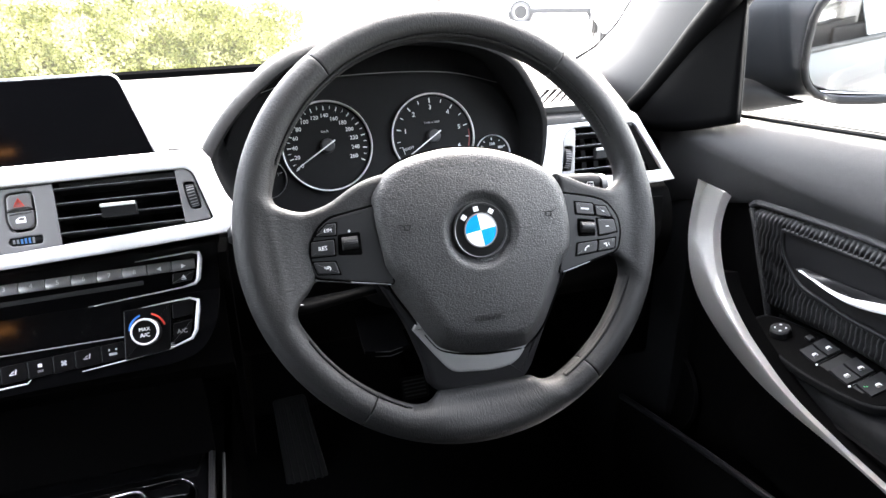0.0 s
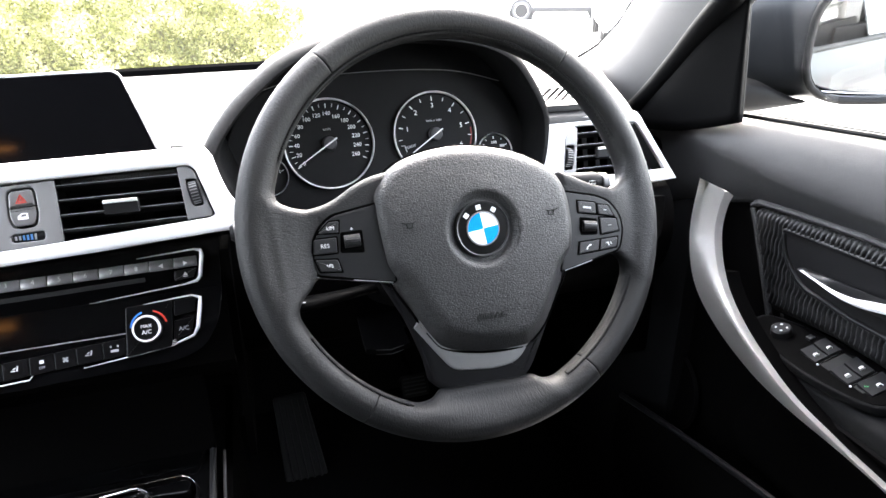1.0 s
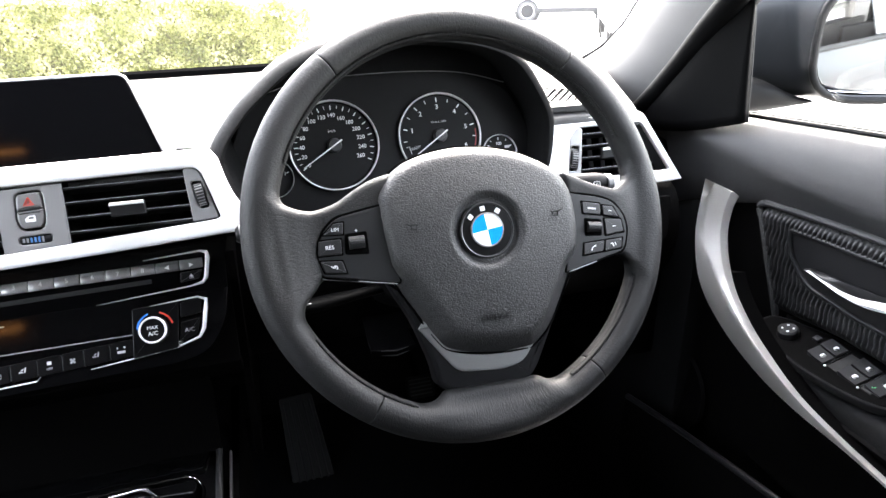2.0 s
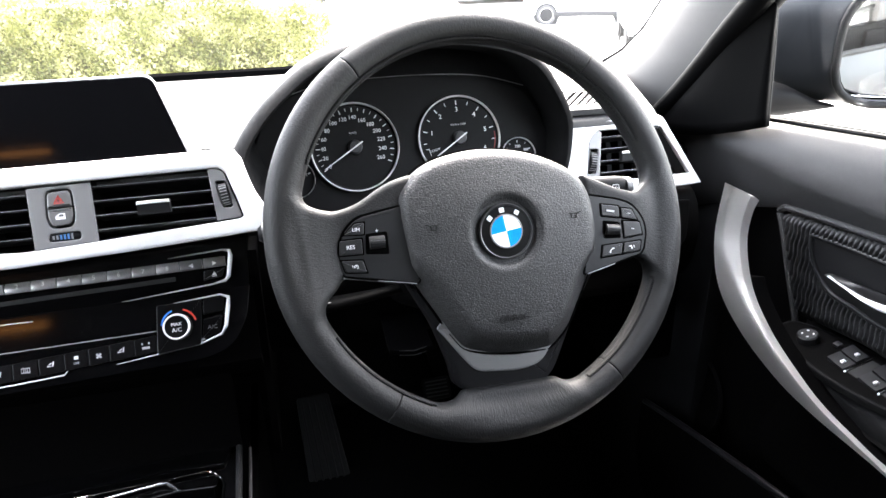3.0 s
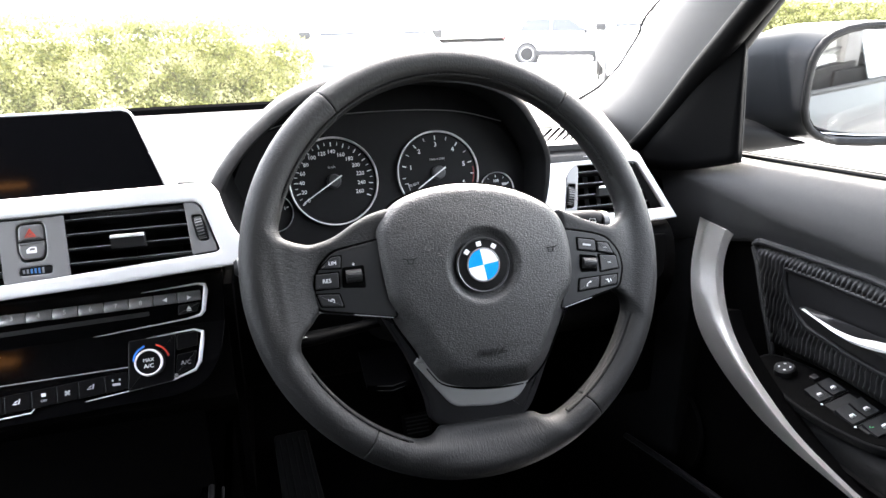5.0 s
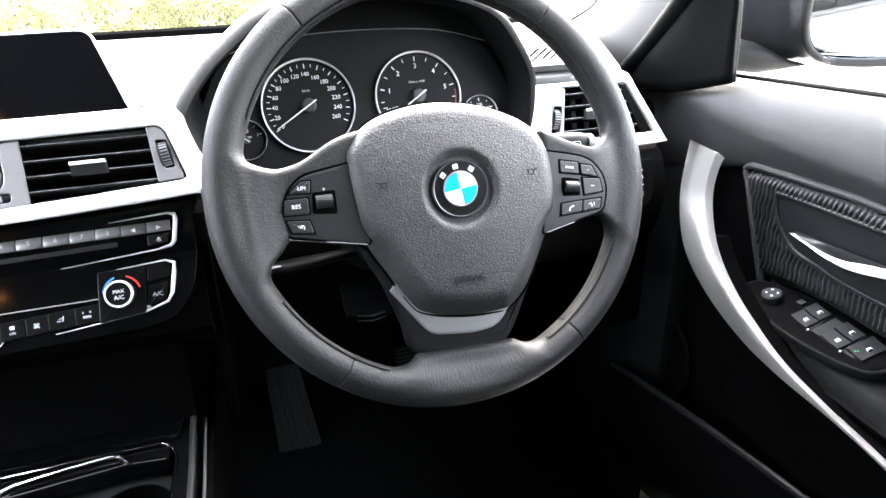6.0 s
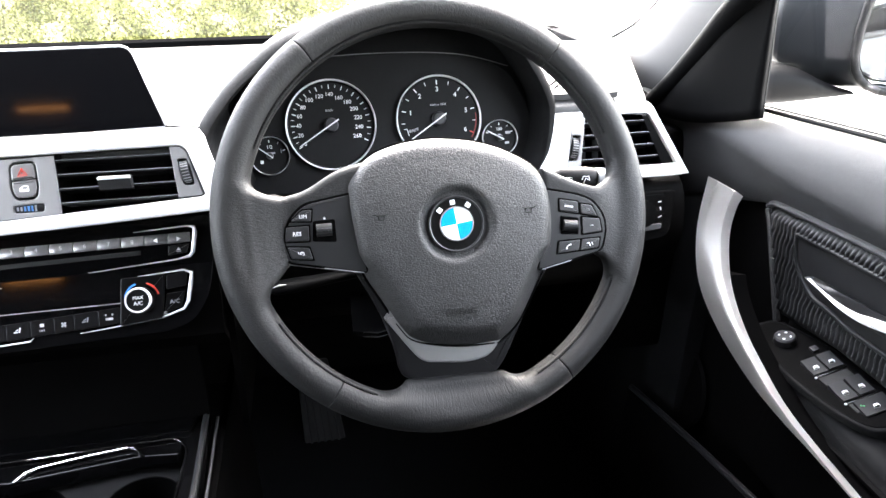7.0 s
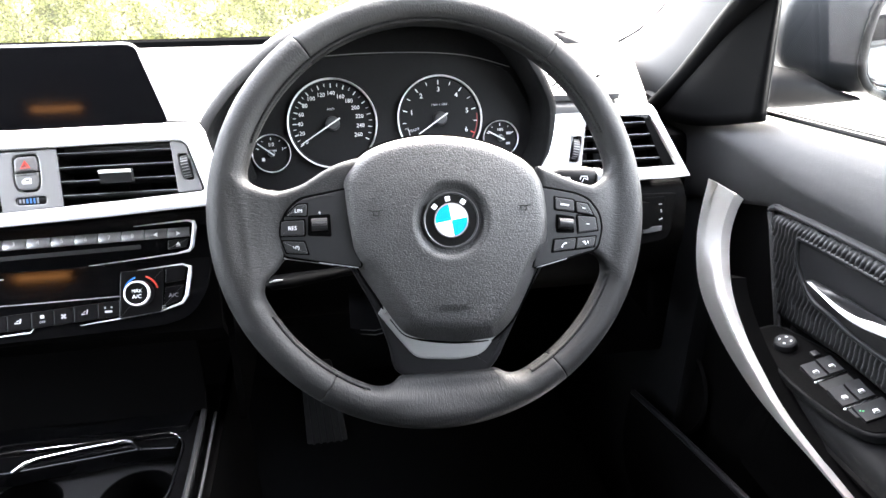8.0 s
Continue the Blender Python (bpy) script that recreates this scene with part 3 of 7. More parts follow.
def steering_wheel():
    w = thing("steering_wheel", WHEEL, "black leather three-spoke steering wheel with grey satin trim", "steering wheel")
    R, A, B = 0.1772, 0.0146, 0.0152
    seams = [50.6, 127.0, 233.2, 303.9]
    a, b = radians(COL + 4.4), radians(3.0)
    facing = Vector((math.sin(b), -math.cos(a) * math.cos(b), math.sin(a) * math.cos(b)))
    RIMPOSE = WHEEL.inverted() @ basis(lean((0, 0, 0.92), COL) @ Vector((0.0033, 0.0071, -0.0129)), (math.cos(b), math.sin(b) * math.cos(a), -math.sin(b) * math.sin(a)), facing)
    def radius(a):
        """The rim is a little flattened at the bottom."""
        return R * (1 - 0.022 * np.maximum(0, -np.sin(a)) ** 2)
    def section(a, shrink):
        c, s, r = math.cos(radians(a)), math.sin(radians(a)), float(radius(radians(a)))
        return [((r + (A - shrink) * math.cos(t)) * c, (r + (A - shrink) * math.cos(t)) * s, (B - shrink) * math.sin(t)) for t in (2 * math.pi * j / 28 for j in range(28))]
    part("rim_core", loft([section(a, 0.0020) for a in range(0, 361, 6)], True, False), STITCH, w, "black core showing in the seams", m=RIMPOSE)

    # leather skin: the rim and its three spokes flow into one another; outlines of the spokes as (radius, spread to each side in degrees)
    CX, CY = 0.0033, 0.0071
    SPOKES = (
        (180, [(0.085, 34, 31), (0.100, 25.3, 25.5), (0.1195, 13.7, 18.9), (0.1373, 9.3, 14.5), (0.1487, 9.0, 16.9), (0.1575, 9.6, 18.5), (0.166, 10, 20), (0.176, 11, 21)], -0.0012, 0.130, 0.0),
        (0, [(0.0916, 24, 35.4), (0.1114, 13.7, 25.5), (0.1328, 8.0, 18.8), (0.1426, 8.2, 18.0), (0.152, 9.6, 19.5), (0.160, 11.5, 21), (0.168, 13.5, 22), (0.176, 15, 23)], -0.0015, 0.130, 0.0),
        (270, [(0.1466, 16.8, 16.8), (0.149, 17.7, 17.7), (0.152, 18.4, 18.4), (0.156, 19.4, 19.4), (0.162, 21.2, 21.2), (0.168, 22.6, 22.6), (0.174, 23, 23)], 0.0008, 0.141, 0.1405),
    )
    H = 0.0013
    gx, gy, gz = np.arange(-0.198, 0.206, H), np.arange(-0.192, 0.206, H), np.arange(-0.052, 0.022, H)
    X, Y = np.meshgrid(gx, gy, indexing="ij")
    inv = np.array(RIMPOSE.inverted())
    zz = gz[None, None, :]
    U = [(inv[k, 0] * X + inv[k, 1] * Y + inv[k, 3])[:, :, None] + inv[k, 2] * zz for k in range(3)]
    across = np.hypot(U[0], U[1]) - radius(np.arctan2(U[1], U[0]))
    field = (np.sqrt((across / A) ** 2 + (U[2] / B) ** 2) - 1) * A
    rr = np.hypot(X - CX, Y - CY)
    lift = -0.0129 - 0.0524 * (X - CX) - 0.0768 * (Y - CY)
    for way, stations, z_in, r_in, flat in SPOKES:
        fine = smooth(stations, False, 4)
        if flat:
            fine = [(flat, 0.6 * k, 0.6 * k) for k in range(28)] + fine[1:]
            fine = [(flat / math.cos(radians(hi)) if k < 28 else r, hi, lo) for k, (r, hi, lo) in enumerate(fine)]
        one = [(r, radians(way + hi) if way < 90 else radians(way - hi)) for r, hi, lo in fine]
        two = [(r, radians(way - lo) if way < 90 else radians(way + lo)) for r, hi, lo in fine]
        outline = [(CX + r * math.cos(a), CY + r * math.sin(a)) for r, a in one + two[::-1]]
        dist, hit_ = np.full(X.shape, 9.0), np.zeros(X.shape, bool)
        for k in range(len(outline)):
            (ax, ay), (bx, by) = outline[k - 1], outline[k]
            ex, ey = bx - ax, by - ay
            t = np.clip(((X - ax) * ex + (Y - ay) * ey) / (ex * ex + ey * ey + 1e-12), 0, 1)
            dist = np.minimum(dist, np.hypot(X - ax - t * ex, Y - ay - t * ey))
            if abs(ey) > 1e-9:
                hit_ ^= ((ay > Y) != (by > Y)) & (X < ax + (Y - ay) / ey * ex)
        flatd = np.where(hit_, -dist, dist)
        k = np.clip((rr - r_in) / (0.166 - r_in), 0, 1)
        k = k * k * (3 - 2 * k)
        top = z_in * (1 - k) + (lift + 0.011) * k
        thick = 0.016 * (1 - k) + 0.018 * k
        e = 0.0060
        q1, q2 = flatd[:, :, None] + e, np.abs(zz - (top - thick / 2)[:, :, None]) - (thick / 2)[:, :, None] + e
        slab = np.hypot(np.maximum(q1, 0), np.maximum(q2, 0)) + np.minimum(np.maximum(q1, q2), 0) - e
        blend = 0.011
        h = np.clip(0.5 + 0.5 * (field - slab) / blend, 0, 1)
        field = field * (1 - h) + slab * h - blend * h * (1 - h)
    vs, quads = skin(field, (gx[0], gy[0], gz[0]), H)
    rim_xyz = vs @ inv[:3, :3].T + inv[:3, 3]
    turn_ = np.degrees(np.arctan2(rim_xyz[:, 1], rim_xyz[:, 0]))
    mid = rim_xyz[quads].mean(1)
    face_turn = np.degrees(np.arctan2(mid[:, 1], mid[:, 0])) % 360
    for i in range(4):
        a0, a1 = seams[i], seams[(i + 1) % 4] + (360 if i == 3 else 0)
        keep = quads[((face_turn - a0 + 3) % 360) < (a1 - a0 + 6)]
        used = np.unique(keep)
        fresh = np.zeros(len(vs), int)
        fresh[used] = np.arange(len(used))
        me = bpy.data.meshes.new("rim_section")
        me.from_pydata(rim_xyz[used].tolist(), [], fresh[keep].tolist())
        bm = bmesh.new()
        bm.from_mesh(me)
        bpy.data.meshes.remove(me)
        for a, sgn in ((a0 + 0.1, -1), (a1 - 0.1, 1)):
            c, s_ = math.cos(radians(a)), math.sin(radians(a))
            cut = bmesh.ops.bisect_plane(bm, geom=bm.verts[:] + bm.edges[:] + bm.faces[:], dist=1e-6, plane_co=(0, 0, 0), plane_no=(-s_ * sgn, c * sgn, 0), clear_outer=True)
            edges = [g for g in cut["geom_cut"] if isinstance(g, bmesh.types.BMEdge)]
            centre = Vector((R * c, R * s_, 0))
            for v in {v for g in edges for v in g.verts}:
                v.co = v.co.lerp(centre, 0.030)
            deep = bmesh.ops.extrude_edge_only(bm, edges=edges)["geom"]
            for v in [g for g in deep if isinstance(g, bmesh.types.BMVert)]:
                v.co = v.co.lerp(centre, 0.13)
        ob = part("rim_section", bm, LEATHER, w, "", 60, m=RIMPOSE)
        co = np.empty(len(ob.data.vertices) * 3)
        ob.data.vertices.foreach_get("co", co)
        co = co.reshape(-1, 3)
        ro = np.hypot(co[:, 0], co[:, 1])
        along = ((np.degrees(np.arctan2(co[:, 1], co[:, 0])) - a0 + 5) % 360) * math.pi / 180 * R
        tube_ = (np.arctan2(co[:, 2], ro - R) + 2.1) % (2 * math.pi) * A - np.maximum(0, R - A - ro)
        at = ob.data.attributes.new("along", "FLOAT_VECTOR", "POINT")
        at.data.foreach_set("vector", np.stack([along, tube_, 0 * along], 1).ravel())
    # cross stitching along the inner side of the rim, in a shallow dark groove
    st, gv = bmesh.new(), bmesh.new()
    ti = radians(180 - 32)
    def seam(a, lift):
        rr, zz = float(radius(radians(a))) + (A + lift) * math.cos(ti), (B + lift) * math.sin(ti)
        return Vector((rr * math.cos(radians(a)), rr * math.sin(radians(a)), zz))
    for a0, a1 in ((22, 157), (208, 244), (296, 337)):
        tube([seam(a, -0.0004) for a in range(a0, a1 + 1, 3)], 0.0019, 6, bm=gv)
        for k in range(int((a1 - a0) / 1.4)):
            a = a0 + 0.6 + k * 1.4
            c, s_ = math.cos(radians(a)), math.sin(radians(a))
            across = Vector((-math.sin(ti) * c, -math.sin(ti) * s_, math.cos(ti)))
            for e in (-1, 1):
                d = Vector((-s_, c, 0)) * 0.0012 + across * 0.0022 * e
                q = seam(a, 0.0004)
                tube([q - d, q + d], 0.0009, 4, bm=st)
    part("seam_groove", gv, STITCH, w, "dark seam groove", m=RIMPOSE)
    part("stitching", st, THREAD, w, "raised black cross stitching", m=RIMPOSE, kind="stuff")

    cover = rounded([(-0.083, -0.030), (-0.060, -0.075), (-0.0475, -0.112), (-0.0455, -0.1300), (-0.030, -0.1385), (0.010, -0.1405), (0.036, -0.1385), (0.0470, -0.1275), (0.0660, -0.090), (0.0945, -0.034)], [0.001, 0.01, 0.01, 0.006, 0.02, 0.03, 0.01, 0.008, 0.01, 0.001])
    part("spoke_cover", prism(cover, -0.026, -0.0068, 0.004), SATIN_BLACK, w, "satin black spoke cover", 40)
    blade = rounded([(-0.0575, -0.078), (-0.0370, -0.1060), (-0.0262, -0.1195), (0.0135, -0.1235), (0.0340, -0.1195), (0.0440, -0.1065), (0.0630, -0.082), (0.05, -0.06), (-0.045, -0.06)], [0.001, 0.01, 0.008, 0.03, 0.01, 0.01, 0.001, 0.001, 0.001])
    part("spoke_blade", prism(blade, -0.014, -0.0050, 0.002), BLADE, w, "brushed graphite metal blade", 40)

    # airbag cover with a bowl for the badge
    rim = smooth([(-0.0830, 0.0284), (-0.0800, 0.0415), (-0.0640, 0.0583), (-0.0436, 0.0671), (-0.0185, 0.0717), (0.0015, 0.0718), (0.0265, 0.0687), (0.0520, 0.0610), (0.0780, 0.0465), (0.0905, 0.028), (0.0945, 0.000), (0.0930, -0.0223), (0.0868, -0.0430), (0.0755, -0.0660), (0.0618, -0.0905), (0.0465, -0.1045), (0.0376, -0.1072), (0.0040, -0.1065), (-0.0300, -0.1000), (-0.0430, -0.0885), (-0.0590, -0.0620), (-0.0730, -0.0371), (-0.0795, -0.0042)], True, 4)[::-1]
    part("cover_gap", prism(inset(rim if area(rim) > 0 else rim[::-1], -0.0011), -0.022, -0.0075), VOID, w, "black gap round the airbag cover")
    cx, cy = 0.0062, 0.0
    def height(x, y, s, edge):
        r = math.hypot(x - cx, y - cy)
        dome = 0.0150 - 1.05 * (x - cx) ** 2 - (1.6 if y > 0.005 else 0.38) * (y - 0.005) ** 2
        low_ = min(1, max(0, (-0.022 - y) / 0.016))
        width = 0.010 + 0.005 * low_
        k = min(1, edge / width)
        roll = (1 - math.sqrt(max(0, 1 - (1 - k) ** 2))) * (1 - low_) + (1 - k) ** 1.05 * low_
        h = dome - roll * (0.0145 + 0.001 * low_)
        bowl = min(1, max(0, (0.0335 - r) / 0.0085))
        return h - 0.0058 * bowl * bowl * (3 - 2 * bowl)
    rings = []
    radii = [0.0, 0.012, 0.0235, 0.0252, 0.0268, 0.0285, 0.0302, 0.032, 0.0338, 0.036]
    for s in radii + [("f", f) for f in (0.12, 0.26, 0.4, 0.52, 0.62, 0.70, 0.77, 0.83, 0.88, 0.92, 0.95, 0.975, 0.99, 1.0)]:
        ring = []
        for x, y in rim:
            d = math.hypot(x - cx, y - cy)
            rad = s if not isinstance(s, tuple) else 0.036 + (d - 0.036) * s[1]
            px_, py_ = cx + (x - cx) * rad / d, cy + (y - cy) * rad / d
            ring.append((px_, py_, height(px_, py_, 0, max(0.0, d - rad) * 0.85)))
        rings.append(ring)
    rings.append([(x, y, z - 0.012) for x, y, z in rings[-1]])
    bm = loft(rings, True, False)
    bmesh.ops.remove_doubles(bm, verts=bm.verts, dist=1e-6)
    seam_ring = rim if area(rim) > 0 else rim[::-1]
    part("cover_seam", tube([(x, y, min(0.0001, height(x, y, 0, 0.0) + 0.0006)) for x, y in inset(seam_ring, -0.0006)], 0.0010, 6, closed=True), VOID, w, "thin black seam round the airbag cover")
    pad = part("airbag_cover", bm, PAD, w, "grained black vinyl airbag cover", 60)
    writing("lettering", "AIRBAG", 0.0078, (0.0065, -0.0735, height(0.0065, -0.0735, 0, 0.03) + 0.0003), STITCH, pad, thick=0.0004)
    for hx in (-0.0560, 0.0690):
        horn = bmesh.new()
        hz = height(hx, 0.0095, 0, 0.02) + 0.0003
        tube([(hx - 0.0065, 0.0110, hz), (hx - 0.003, 0.0100, hz), (hx + 0.003, 0.0100, hz), (hx + 0.0065, 0.0112, hz)], 0.00045, 5, bm=horn)
        tube([(hx - 0.0025, 0.0095, hz), (hx - 0.002, 0.0062, hz), (hx + 0.002, 0.0062, hz), (hx + 0.0028, 0.0095, hz)], 0.0004, 5, bm=horn)
        part("horn_mark", horn, RUBBER, pad, "embossed horn mark")

    # round badge of plain coloured fields
    z = height(cx, cy, 0, 0.05)
    bt = Matrix.Translation((cx, cy, z))
    badge = part("badge", revolve([(0.0, 0.0), (0.0222, 0.0), (0.0222, 0.0022), (0.0, 0.0027)], 48), ENAMEL, w, "round black badge with blue and white quarters", m=bt)
    part("badge_rim", revolve([(0.0216, 0.0), (0.0234, 0.0), (0.0237, 0.0018), (0.0229, 0.0031), (0.0219, 0.0027), (0.0216, 0.0)], 64), HUBGREY, badge, "thin dark metal rim")
    part("badge_rim", revolve([(0.0133, 0.002), (0.0145, 0.002), (0.0145, 0.0031), (0.0139, 0.0035), (0.0133, 0.0031)], 64), GREY, badge)
    for q in range(4):
        field = [(0, 0)] + circle(0.0133, 12, a0=90 * q + 9, a1=90 * q + 99)
        part("quarter", prism(field, 0.002, 0.0033), BADGEBLUE if q % 2 else BADGEWHITE, badge, "blue enamel quarter" if q % 2 else "white enamel quarter")
    for a in (140, 99, 56):
        part("badge_mark", moved(block(0.0042, 0.0040, 0.0008, 0.0002), pose(0, 0, 0, 0, 0, a - 90) @ pose(0, 0.0182, 0.0027)), BADGEWHITE, badge)

    # control panels
    def button(name, pts, parent, z0=-0.001, z1=0.0016, mat=SWITCHKEY, r=0.0012, label=""):
        pts = pts if area(pts) > 0 else pts[::-1]
        part("button_gap", prism(rounded(inset(pts, -0.0012), r, 3), z0, 0.0009), VOID, parent)
        return part(name, prism(rounded(pts, r, 3), z0, z1, 0.0006), mat, parent, label, 40)
    lo_ = [(-0.0790, 0.0285), (-0.118, 0.0215), (-0.1290, 0.0110), (-0.1338, -0.0016), (-0.1340, -0.0190), (-0.1315, -0.0245), (-0.0700, -0.0362), (-0.0740, -0.004)][::-1]
    part("panel_gap", prism(rounded(inset(lo_ if area(lo_) > 0 else lo_[::-1], -0.0019), 0.006), -0.006, 0.0001), VOID, w, "black gap round the button panel")
    lp = part("button_panel", prism(rounded([(-0.0790, 0.0285), (-0.118, 0.0215), (-0.1290, 0.0110), (-0.1338, -0.0016), (-0.1340, -0.0190), (-0.1315, -0.0245), (-0.0700, -0.0362), (-0.0740, -0.004)], [0.002, 0.012, 0.006, 0.01, 0.006, 0.003, 0.001, 0.01]), -0.004, 0.0006, 0.0003), PANEL, w, "satin black speed-control button panel", 20)
    part("panel_edge", tube([(-0.1325, -0.0262, -0.001), (-0.104, -0.0312, -0.0005), (-0.0720, -0.0370, -0.0005)], 0.0007, 6), DARKMETAL, lp, "thin bright edge")
    part("panel_groove", tube([(-0.1130, 0.0205, 0.0006), (-0.100, 0.0235, 0.0006), (-0.0905, 0.0240, 0.0006)], 0.0004, 5), STITCH, lp)
    b1 = button("button", [(-0.1290, 0.0088), (-0.1130, 0.0082), (-0.1120, 0.0175), (-0.1195, 0.0172)], lp)
    writing("print", "LIM", 0.0042, (-0.1190, 0.0122, 0.0018), PRINT, b1, -2)
    b2 = button("button", [(-0.1330, 0.0040), (-0.1150, 0.0044), (-0.1152, -0.0078), (-0.1342, -0.0076)], lp)
    writing("print", "RES", 0.0046, (-0.1245, -0.0018, 0.0018), PRINT, b2, 1)
    b3 = button("button", [(-0.1330, -0.0122), (-0.1156, -0.0134), (-0.1130, -0.0232), (-0.1300, -0.0216)], lp)
    part("print", revolve([(0.0013, 0.0), (0.0019, 0.0), (0.0019, 0.0003), (0.0013, 0.0003)], 16, a0=-60, a1=200), PRINT, b3, m=Matrix.Translation((-0.1215, -0.0182, 0.0015)))
    part("print", bars([(-0.1215, -0.0176, 0.0026, 0.0005, 50), (-0.1244, -0.0172, 0.0016, 0.0005, 90)], 0.0018), PRINT, b3)
    part("wheel_recess", prism(rounded([(-0.1115, 0.0082), (-0.0935, 0.0090), (-0.0930, -0.0100), (-0.1125, -0.0085)], 0.002), 0.0, 0.0010, 0.0003), VOID, lp, "black recess of the roller")
    part("roller", tube([(-0.1088, 0.0004, 0.0012), (-0.0962, 0.0008, 0.0012)], 0.0052, 18), FOOTRUBBER, lp, "ribbed dark grey speed roller")
    part("roller_rib", block(0.0120, 0.0022, 0.0016, 0.0005, (-0.1025, 0.0010, 0.0062)), SWITCHKEY, lp, "grey rib on the roller")
    part("print", bars([(-0.1020, 0.0102, 0.0022, 0.0005, 0), (-0.1020, 0.0102, 0.0022, 0.0005, 90)], 0.0004), PRINT, lp)
    ro_ = [(0.0860, 0.0250), (0.118, 0.0185), (0.1310, 0.0130), (0.1405, 0.0), (0.1428, -0.0132), (0.1390, -0.0278), (0.1355, -0.0315), (0.0800, -0.0443), (0.0880, -0.01)]
    part("panel_gap", prism(rounded(inset(ro_ if area(ro_) > 0 else ro_[::-1], -0.0019), 0.006), -0.006, 0.0001), VOID, w, "black gap round the button panel")
    rp = part("button_panel", prism(rounded([(0.0860, 0.0250), (0.118, 0.0185), (0.1310, 0.0130), (0.1405, 0.0), (0.1428, -0.0132), (0.1390, -0.0278), (0.1355, -0.0315), (0.0800, -0.0443), (0.0880, -0.01)], [0.001, 0.01, 0.01, 0.008, 0.01, 0.005, 0.003, 0.001, 0.02]), -0.004, 0.0006, 0.0003), PANEL, w, "satin black radio button panel", 20)
    part("panel_edge", tube([(0.0830, -0.0448, -0.0005), (0.110, -0.0385, -0.0005), (0.1365, -0.0325, -0.001)], 0.0007, 6), DARKMETAL, rp, "thin bright edge")
    r1 = button("button", [(0.1003, 0.0058), (0.1176, 0.0028), (0.1172, 0.0128), (0.1003, 0.0158)], rp)
    part("print", bars([(0.1088, 0.0092, 0.0078, 0.0016, -10)], 0.0018), SOFTPRINT, r1, "grey bar of small print")
    r2 = button("button", [(0.1200, 0.0024), (0.1350, -0.0009), (0.1300, 0.0090), (0.1194, 0.0110)], rp)
    part("print", bars([(0.1265, 0.0055, 0.0028, 0.0005, -12)], 0.0018), PRINT, r2)
    r3 = button("button", [(0.1205, -0.0010), (0.1370, -0.0030), (0.1388, -0.0142), (0.1211, -0.0158)], rp)
    part("print", bars([(0.1295, -0.0085, 0.0028, 0.0005, -5)], 0.0018), PRINT, r3)
    part("wheel_recess", prism(rounded([(0.1010, 0.0015), (0.1180, -0.0015), (0.1175, -0.0160), (0.1008, -0.0150)], 0.002), 0.0, 0.0010, 0.0003), VOID, rp, "black recess of the roller")
    part("roller", tube([(0.1030, -0.0068, 0.0012), (0.1155, -0.0082, 0.0012)], 0.0048, 18), BUTTON, rp, "ribbed black volume roller")
    part("roller_rib", moved(block(0.0118, 0.0020, 0.0016, 0.0005), pose(0.1092, -0.0062, 0.0058, 0, 0, -6)), SWITCH, rp, "grey rib on the roller")
    r4 = button("button", [(0.0973, -0.0314), (0.1172, -0.0300), (0.1188, -0.0206), (0.0990, -0.0214)], rp)
    part("print", tube([(0.1058, -0.0282, 0.0016), (0.1062, -0.0262, 0.0016), (0.1080, -0.0248, 0.0016), (0.1100, -0.0243, 0.0016)], [0.0007, 0.0004, 0.0004, 0.0007], 6, flat=0.4), PRINT, r4, "white telephone mark")
    r5 = button("button", [(0.1185, -0.0300), (0.1352, -0.0286), (0.1370, -0.0200), (0.1200, -0.0206)], rp)
    part("print", bars([(0.1270, -0.0250, 0.0010, 0.0034, 20), (0.1295, -0.0245, 0.0005, 0.0026, 20), (0.1252, -0.0240, 0.0014, 0.0006, 20)], 0.0018), PRINT, r5)
    return w


steering_wheel()

column = thing("steering_column", lean((0.0, 0.10, 0.87), COL), "black plastic steering column shroud", "steering column", kind="structure")
def shroud(k, zz):
    return [((0.055 + 0.02 * k) * math.copysign(abs(math.cos(t)) ** 0.6, math.cos(t)), -0.005 - 0.012 * k + (0.045 + 0.008 * k) * math.copysign(abs(math.sin(t)) ** 0.6, math.sin(t)), zz) for t in (2 * math.pi * j / 28 for j in range(28))]
part("shroud", loft([shroud(0, 0.062), shroud(0.5, 0.055), shroud(0.8, 0.0), shroud(1.0, -0.10)]), PLASTIC, column, "", 50)

lever = wpart("adjusting_lever", loft([[(x, y + d * math.cos(t), z + h * math.sin(t)) for t in (2 * math.pi * j / 14 for j in range(14))] for x, y, z, h, d in ((-0.045, 0.085, 0.838, 0.004, 0.006), (-0.100, 0.068, 0.841, 0.0045, 0.008), (-0.130, 0.056, 0.844, 0.0060, 0.010), (-0.147, 0.050, 0.846, 0.0060, 0.009), (-0.153, 0.049, 0.846, 0.003, 0.005))]), CORNERBLACK, column, "black lever under the column", 60)
wpart("end_mark", tube([(-0.150, 0.0445, 0.8495), (-0.144, 0.0448, 0.8510), (-0.138, 0.0460, 0.8505)], [0.0005, 0.0011, 0.0005], 8), GREY, lever, "small bright end mark")
# Made-up tongue; its two grey lines paint highlights of the shroud's lower edge.
tongue = wpart("release_lever", loft([[(x - 0.026, y, z + 0.004), (x, y - 0.002, z), (x + 0.022, y, z + 0.003), (x + 0.022, y, z - 0.002), (x, y - 0.002, z - 0.0055), (x - 0.026, y, z - 0.001)] for x, y, z in ((-0.052, 0.175, 0.768), (-0.053, 0.120, 0.752), (-0.053, 0.100, 0.7525))]), CORNERBLACK, column, "black tongue made up under the column", 30)
